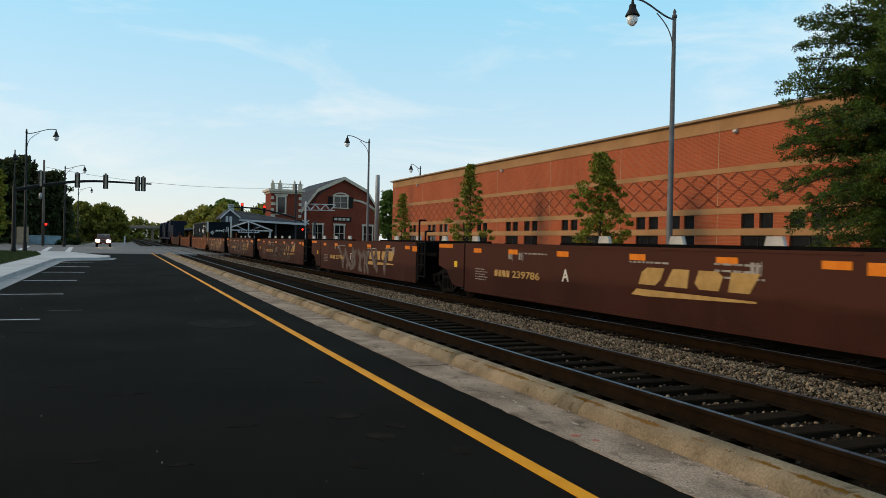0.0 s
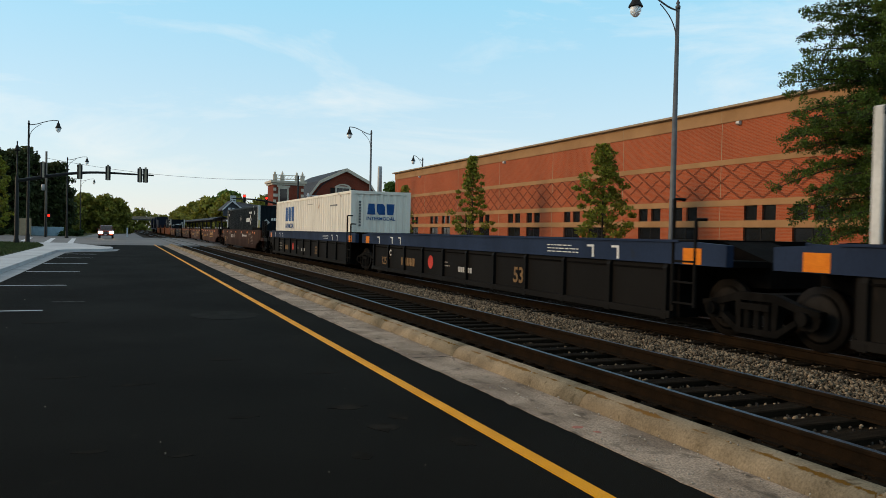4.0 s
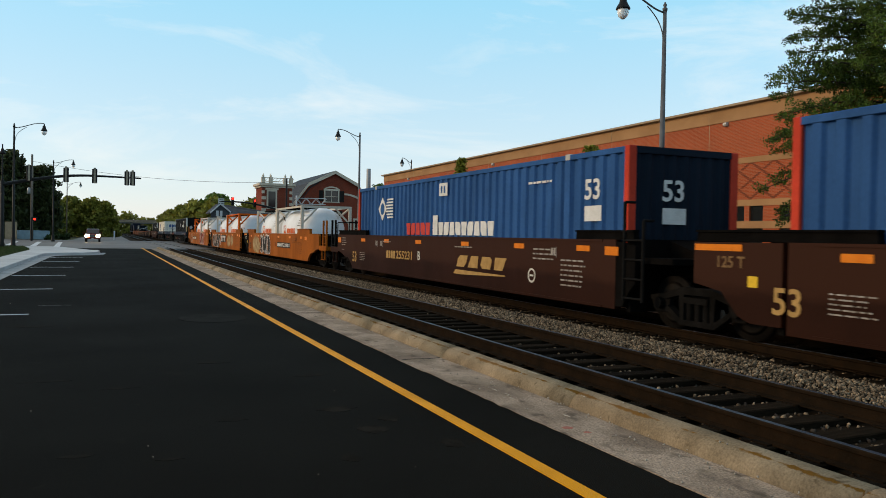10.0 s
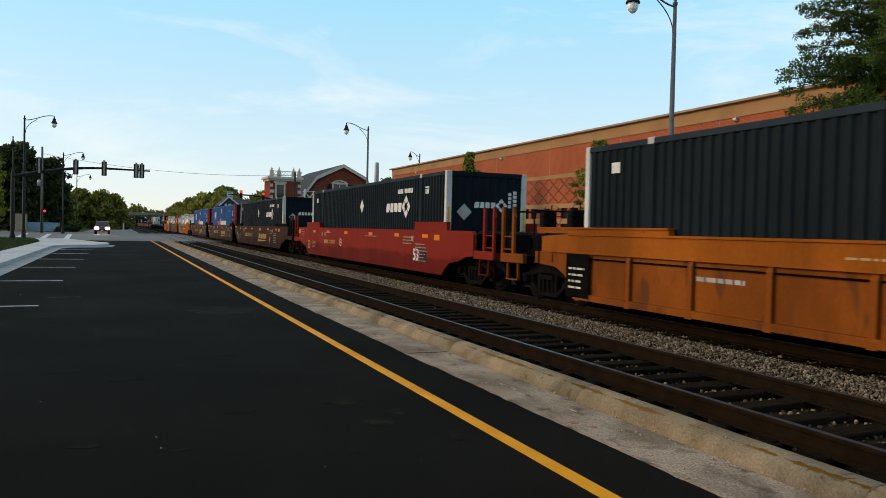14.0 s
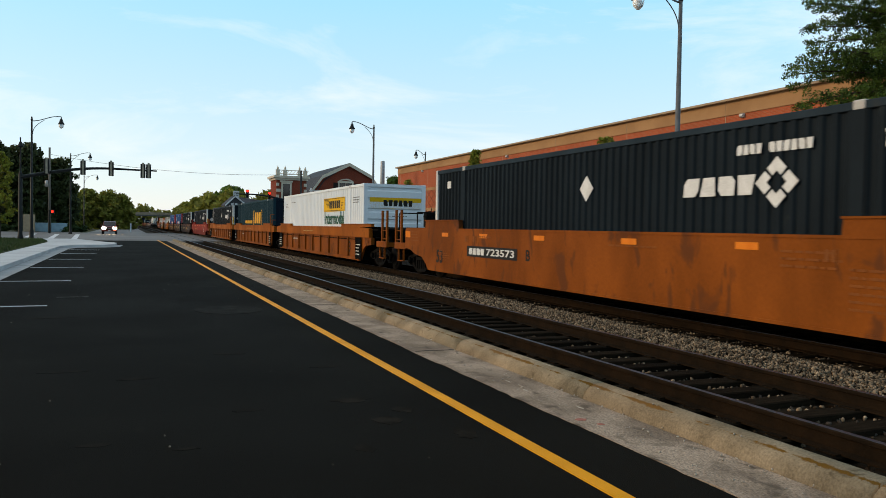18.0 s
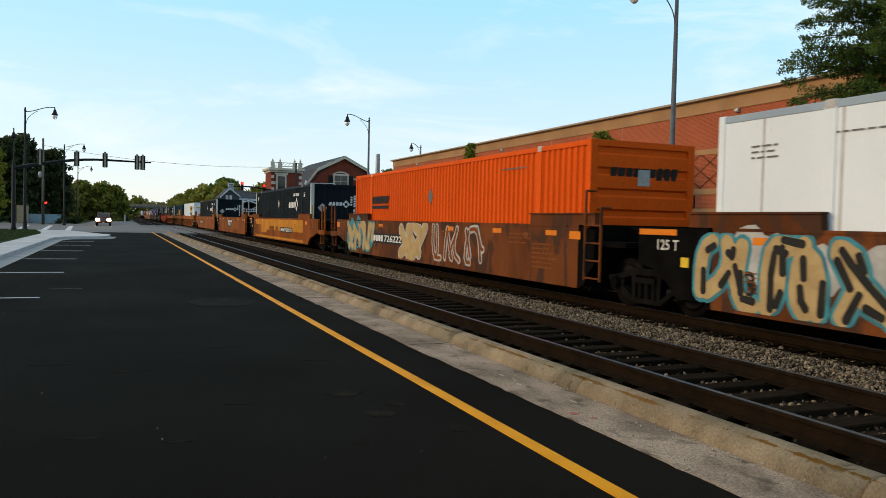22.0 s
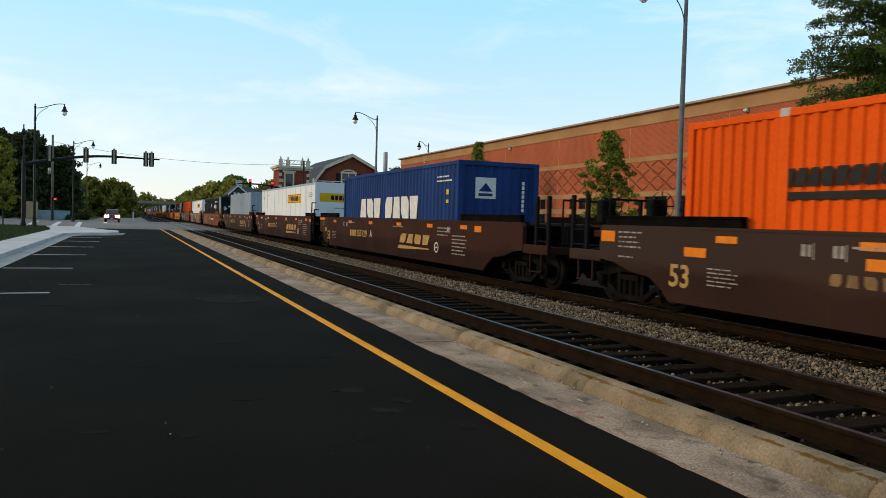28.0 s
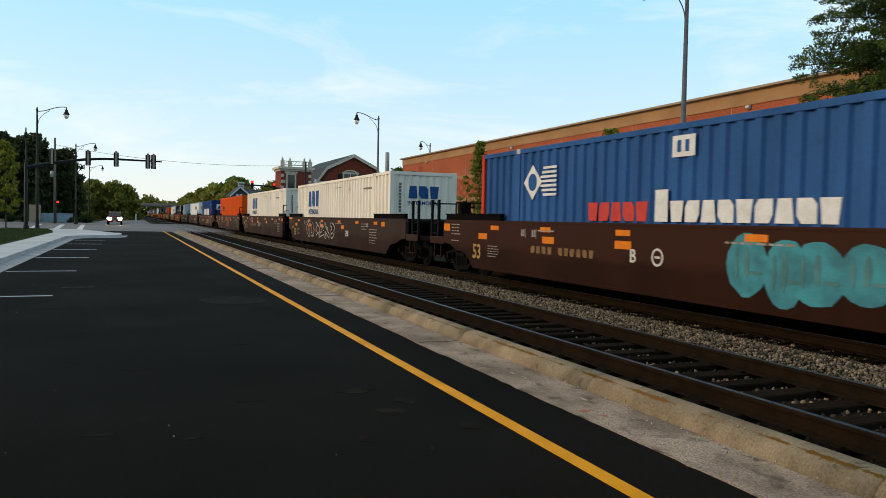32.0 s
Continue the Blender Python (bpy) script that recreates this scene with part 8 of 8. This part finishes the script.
for u, c in LOADS.items():
    if c.get("group") != "slate containers":
        continue
    a = 2.70
    side("emblem", blocks(a + 0.11, a + 1.68, zc(2.18), zc(2.48), 4, 0.03, 0.12), white_ink, c, BOX_OUT)
    side("emblem", chevrons(a + 2.08, zc(2.345), 0.39, 0.37), white_ink, c, BOX_OUT)
    side("placard", [diamond(-0.05, zc(2.45), 0.24, 0.26)], silver_spray if u in (-97, -347, -10) else white_ink, c, BOX_OUT)
    side("container_mark", blocks(4.0, 4.5, zc(2.78), zc(2.93), 4) + blocks(4.62, 5.4, zc(2.78), zc(2.93), 6), white_ink, c, BOX_OUT)
    side("container_mark", [rect(6.45, 6.75, zc(2.88), zc(2.92))] + blocks(6.45, 6.75, zc(2.70), zc(2.85), 3) + [rect(-7.2, -6.95, zc(2.75), zc(2.95))], white_ink, c, BOX_OUT)
    rear("emblem", blocks(-0.42, 0.28, zc(2.28), zc(2.45), 4, 0.02) + chevrons(0.48, zc(2.36), 0.2, 0.2), white_ink, c, H53 - 0.03)
    for k in (-1, 1):
        rear("post_strip", [rect(k * 1.22 - 0.035, k * 1.22 + 0.035, zc(1.72), zc(2.28))], sign_yellow, c, H53 + 0.001)
    rear("placard", [diamond(-0.72, zc(2.15), 0.24, 0.24)], silver_spray, c, H53 - 0.03, 0.001)
    rear("container_mark", [rect(0.86, 0.98, zc(1.75 + 0.12 * k), zc(1.84 + 0.12 * k)) for k in range(9)] + [rect(0.70, 0.80, zc(2.3 + 0.12 * k), zc(2.39 + 0.12 * k)) for k in range(4)], white_ink, c, H53 - 0.03)
    for s in (-1, 1):
        put("yellow_stripe", cached("yellow_stripe", lambda bm: box(bm, -0.05, 0.05, -0.004, 0.004, 0.55, 1.25), sign_yellow), c, "", (s * 1.21, -H53 - 0.002, 0))
for u in (-33, -516, -536):
    c = LOADS[u]
    y = 5.4
    side("emblem", blocks(-y, -y + 2.4, zc(2.14), zc(2.92), 3, 0.0, 0.16), blue_ink, c, BOX_OUT)
    side_text("INTERMODAL", 0.36, blue_ink, c, BOX_OUT, y - 1.2, zc(1.86))
    side("container_mark", bars(4.7, 6.2, zc(2.68), zc(2.88), 1, random.Random(u)) + bars(0.2, 1.4, zc(2.9), zc(2.97), 1, random.Random(u + 1)), grey_ink, c, BOX_OUT)
    rear("emblem", blocks(-0.62, 0.62, zc(2.35), zc(2.80), 3, 0.0, 0.14), blue_ink, c, H53 - 0.03)
    text("INTERMODAL", 0.2, blue_ink, c, REAR, (0.0, -H53 + 0.026, zc(2.18)))
    rear("container_mark", [rect(-0.95, -0.86, zc(1.85 + 0.12 * k), zc(1.94 + 0.12 * k)) for k in range(9)], grey_ink, c, H53 - 0.03)
for u in (-159, -178, -560):
    c = LOADS[u] if u in LOADS else LOADS[-179]
    rng = random.Random(u)
    side("emblem", [diamond(-5.35, zc(2.50), 0.42, 0.40)], white_ink, c, BOX_OUT)
    side("emblem", [disc(-5.35, zc(2.50), 0.2, 0.2)], blue_ink, c, BOX_OUT, 0.004)
    side("emblem", [rect(-5.05 + 0.06 * abs(k - 3), -4.3, zc(2.18 + 0.1 * k), zc(2.235 + 0.1 * k)) for k in range(7)], white_ink, c, BOX_OUT)
    side("emblem", blocks(-3.06, -1.10, zc(1.64), zc(2.0), 5, 0.0, 0.12), red_ink, c, BOX_OUT)
    side("emblem", [rect(-0.92, -0.58, zc(1.64), zc(2.2))] + blocks(-0.54, 2.9, zc(1.64), zc(2.0), 9, 0.0, 0.12), white_ink, c, BOX_OUT)
    side("label_panel", [rect(-0.5, 0.06, zc(2.74), zc(3.1))], white_ink, c, BOX_OUT)
    side("label_block", [rect(-0.38 + 0.2 * k, -0.28 + 0.2 * k, zc(2.82), zc(3.02)) for k in range(2)], blue_ink, c, BOX_OUT, 0.004)
    side_text("53", 0.55, white_ink, c, BOX_OUT, -6.95, zc(2.55))
    side("label_panel", [rect(6.7, 7.25, zc(1.95), zc(2.25))], white_ink, c, BOX_OUT)
    side("container_mark", bars(4.5, 5.6, zc(2.75), zc(2.9), 1, rng), white_ink, c, BOX_OUT)
    text("53", 0.55, white_ink, c, REAR, (-0.25, -H53 + 0.026, zc(2.5)))
    rear("label_panel", [rect(-0.5, 0.05, zc(1.9), zc(2.2))], white_ink, c, H53 - 0.03)
c = LOADS[-264]
side("emblem", blocks(0.55, 3.3, zc(1.72), zc(2.5), 3, 0.05, 0.12) + [rect(0.1, 0.25, zc(1.55), zc(2.65)), rect(0.25, 0.45, zc(2.57), zc(2.65)), rect(3.7, 3.85, zc(1.55), zc(2.65)), rect(3.5, 3.7, zc(2.57), zc(2.65))], csx_yellow, c, BOX_OUT)
side("emblem", blocks(-3.95, -0.4, zc(1.72), zc(1.95), 10), csx_yellow, c, BOX_OUT)
rear("emblem", blocks(-0.6, 0.6, zc(2.1), zc(2.55), 3), csx_yellow, c, H53 - 0.03)


def hauler_sign(c, a, b, z0, z1, lift=0.0):
    side("sign_panel", [rect(a, b, zc(z0), zc(z1))], sign_yellow, c, BOX_OUT)
    h = z1 - z0
    side("sign_lettering", blocks(a + (b - a) * 0.27, a + (b - a) * 0.80, zc(z0 + h * 0.22), zc(z1 - h * 0.22), 6), black_stencil, c, BOX_OUT, 0.004)
    side("sign_striping", [rect(a + 0.12 + 0.1 * k, a + (b - a) * 0.26, zc(z1 - h * (0.16 + 0.1 * k)), zc(z1 - h * (0.12 + 0.1 * k))) for k in range(6)] + [rect(a + (b - a) * 0.83, b - 0.5 + 0.07 * k, zc(z0 + h * (0.16 + 0.1 * k)), zc(z0 + h * (0.2 + 0.1 * k))) for k in range(5)]
         + [rect(a + 0.05, b - 0.05, zc(z1 - 0.05), zc(z1 - 0.03)), rect(a + 0.05, b - 0.05, zc(z0 + 0.03), zc(z0 + 0.05))], black_stencil, c, BOX_OUT, 0.004)


c = LOADS[-284]
hauler_sign(c, 1.65, 5.3, 2.27, 2.88)
side_text("Intermodal", 0.78, green_ink, c, BOX_OUT, -3.5, zc(1.95))
for u in (-390, -453, -284):
    c = LOADS[u]
    if u != -284:
        hauler_sign(c, 1.07, 4.75, 2.32, 2.80)
    rear("sign_panel", [rect(-1.05, 1.10, zc(2.35), zc(2.78))], sign_yellow, c, H53 - 0.012)
    rear("sign_lettering", blocks(-0.5, 0.75, zc(2.44), zc(2.68), 6), black_stencil, c, H53 - 0.012, 0.004)
    rear("container_mark", bars(-0.3, 0.6, zc(2.0), zc(2.1), 1, random.Random(3)), grey_ink, c, H53 - 0.012)
    side("container_mark", bars(-7.4, -6.8, zc(2.6), zc(2.85), 3, random.Random(u)) + bars(6.6, 7.5, zc(2.55), zc(2.85), 3, random.Random(u + 5)) + bars(-6.0, -4.6, zc(2.85), zc(2.92), 1, random.Random(u + 8)), grey_ink, c, BOX_OUT)
for u in (-371, -496):
    c = LOADS[u]
    y = 6.1
    side("emblem", blocks(-y, -y + 1.95, zc(2.20), zc(2.46), 9, 0.05, 0.12), black_stencil, c, BOX_OUT)
    side("emblem", [rect(-y - 0.06, -y + 1.95, zc(2.02), zc(2.13))], black_stencil, c, BOX_OUT)
    side("placard", [diamond(-0.3, zc(2.35), 0.2, 0.24)], grey_ink, c, BOX_OUT)
    side("container_mark", bars(4.3, 5.6, zc(2.85), zc(2.95), 1, random.Random(u)), grey_ink, c, BOX_OUT)
    rear("emblem", blocks(-0.85, 0.85, zc(2.55), zc(2.80), 9, 0.04), black_stencil, c, H53 - 0.014)
    rear("emblem", [rect(-0.75, 0.85, zc(2.36), zc(2.46))], black_stencil, c, H53 - 0.014)
    rear("label_panel", [rect(-0.15, 0.15, zc(2.42), zc(2.75))], silver_spray, c, H53 - 0.014, 0.005)
c = LOADS[-473]
side("emblem", blocks(-3.6, -0.95, zc(1.62), zc(2.34), 3, 0.0, 0.10) + blocks(-0.45, 2.95, zc(1.62), zc(2.36), 4, 0.0, 0.10), white_ink, c, BOX_OUT)
side("container_mark", bars(4.5, 5.7, zc(2.7), zc(2.95), 2, random.Random(1)), white_ink, c, BOX_OUT)
side("label_panel", [rect(5.25, 5.42, zc(2.35), zc(2.5)), rect(5.25, 5.42, zc(2.1), zc(2.2))], sign_yellow, c, BOX_OUT)
rear("label_panel", [rect(-0.75, -0.1, zc(2.25), zc(2.85))], white_ink, c, H40 - 0.03)
rear("emblem", [[(-0.65, zc(2.45)), (-0.2, zc(2.45)), (-0.42, zc(2.7))], rect(-0.65, -0.2, zc(2.32), zc(2.40))], navy_wall, c, H40 - 0.03, 0.005)
rear("container_mark", [rect(0.75, 0.83, zc(1.9 + 0.13 * k), zc(2.0 + 0.13 * k)) for k in range(7)], white_ink, c, H40 - 0.03)
c = LOADS[-434] if -434 in LOADS else LOADS[-433]
side("label_panel", [rect(0.3, 0.42, zc(2.45), zc(2.55)), rect(0.1, 0.2, zc(2.6), zc(2.68))], red_ink, c, BOX_OUT)
side("container_mark", [rect(4.87, 4.94, zc(1.75 + 0.1 * k), zc(1.81 + 0.1 * k)) for k in range(7)], pale_guide, c, BOX_OUT)
rear("container_mark", [rect(0.45, 0.53, zc(2.2 + 0.13 * k), zc(2.3 + 0.13 * k)) for k in range(5)], white_ink, c, H40 - 0.03)
# tanks: orange emblem and lettering blocks low on the barrel, dark print aft
for i, t in enumerate(TANKS):
    rng = random.Random(300 + i)

    def on_barrel(polys, name, material, lift=0.006):
        bm = B()
        for poly in polys:
            prism(bm, poly, "z", 0, 0.003)
        for v in bm.verts:
            y, z, o = -v.co.x, v.co.y, v.co.z
            a = (z - 1.38) / 1.13
            v.co = Vector((-(1.136 + o + lift) * math.cos(a), y, 1.38 + (1.136 + o + lift) * math.sin(a)))
        part(name, bm, material, t)
    lo = 1.20
    on_barrel(blocks(-0.9, 1.0, lo, lo + 0.26, 6, 0.04, 0.18), "emblem", orange_ink)
    on_barrel([rect(-1.65, -1.15, lo, lo + 0.05), rect(-1.65, -1.58, lo, lo + 0.42), rect(-1.22, -1.15, lo, lo + 0.42), rect(-1.65, -1.15, lo + 0.38, lo + 0.42), [(-1.55, lo + 0.05), (-1.25, lo + 0.05), (-1.3, lo + 0.3)]], "emblem", orange_ink)
    on_barrel(bars(1.5, 2.25, 1.55, 2.05, 4, rng), "tank_mark", grey_ink)


# ---- the whole train rolls away along the far track ----
def motions():
    for ob, u in MOVING:
        base = BASE if ob.name.startswith(("shipping", "tank")) else 0.0
        walk(ob, [(t, pose(FAR_TRACK, u + SPEED * t, RAIL_TOP + base)) for t in (0, 8, 16, 24, 32)])


motions()
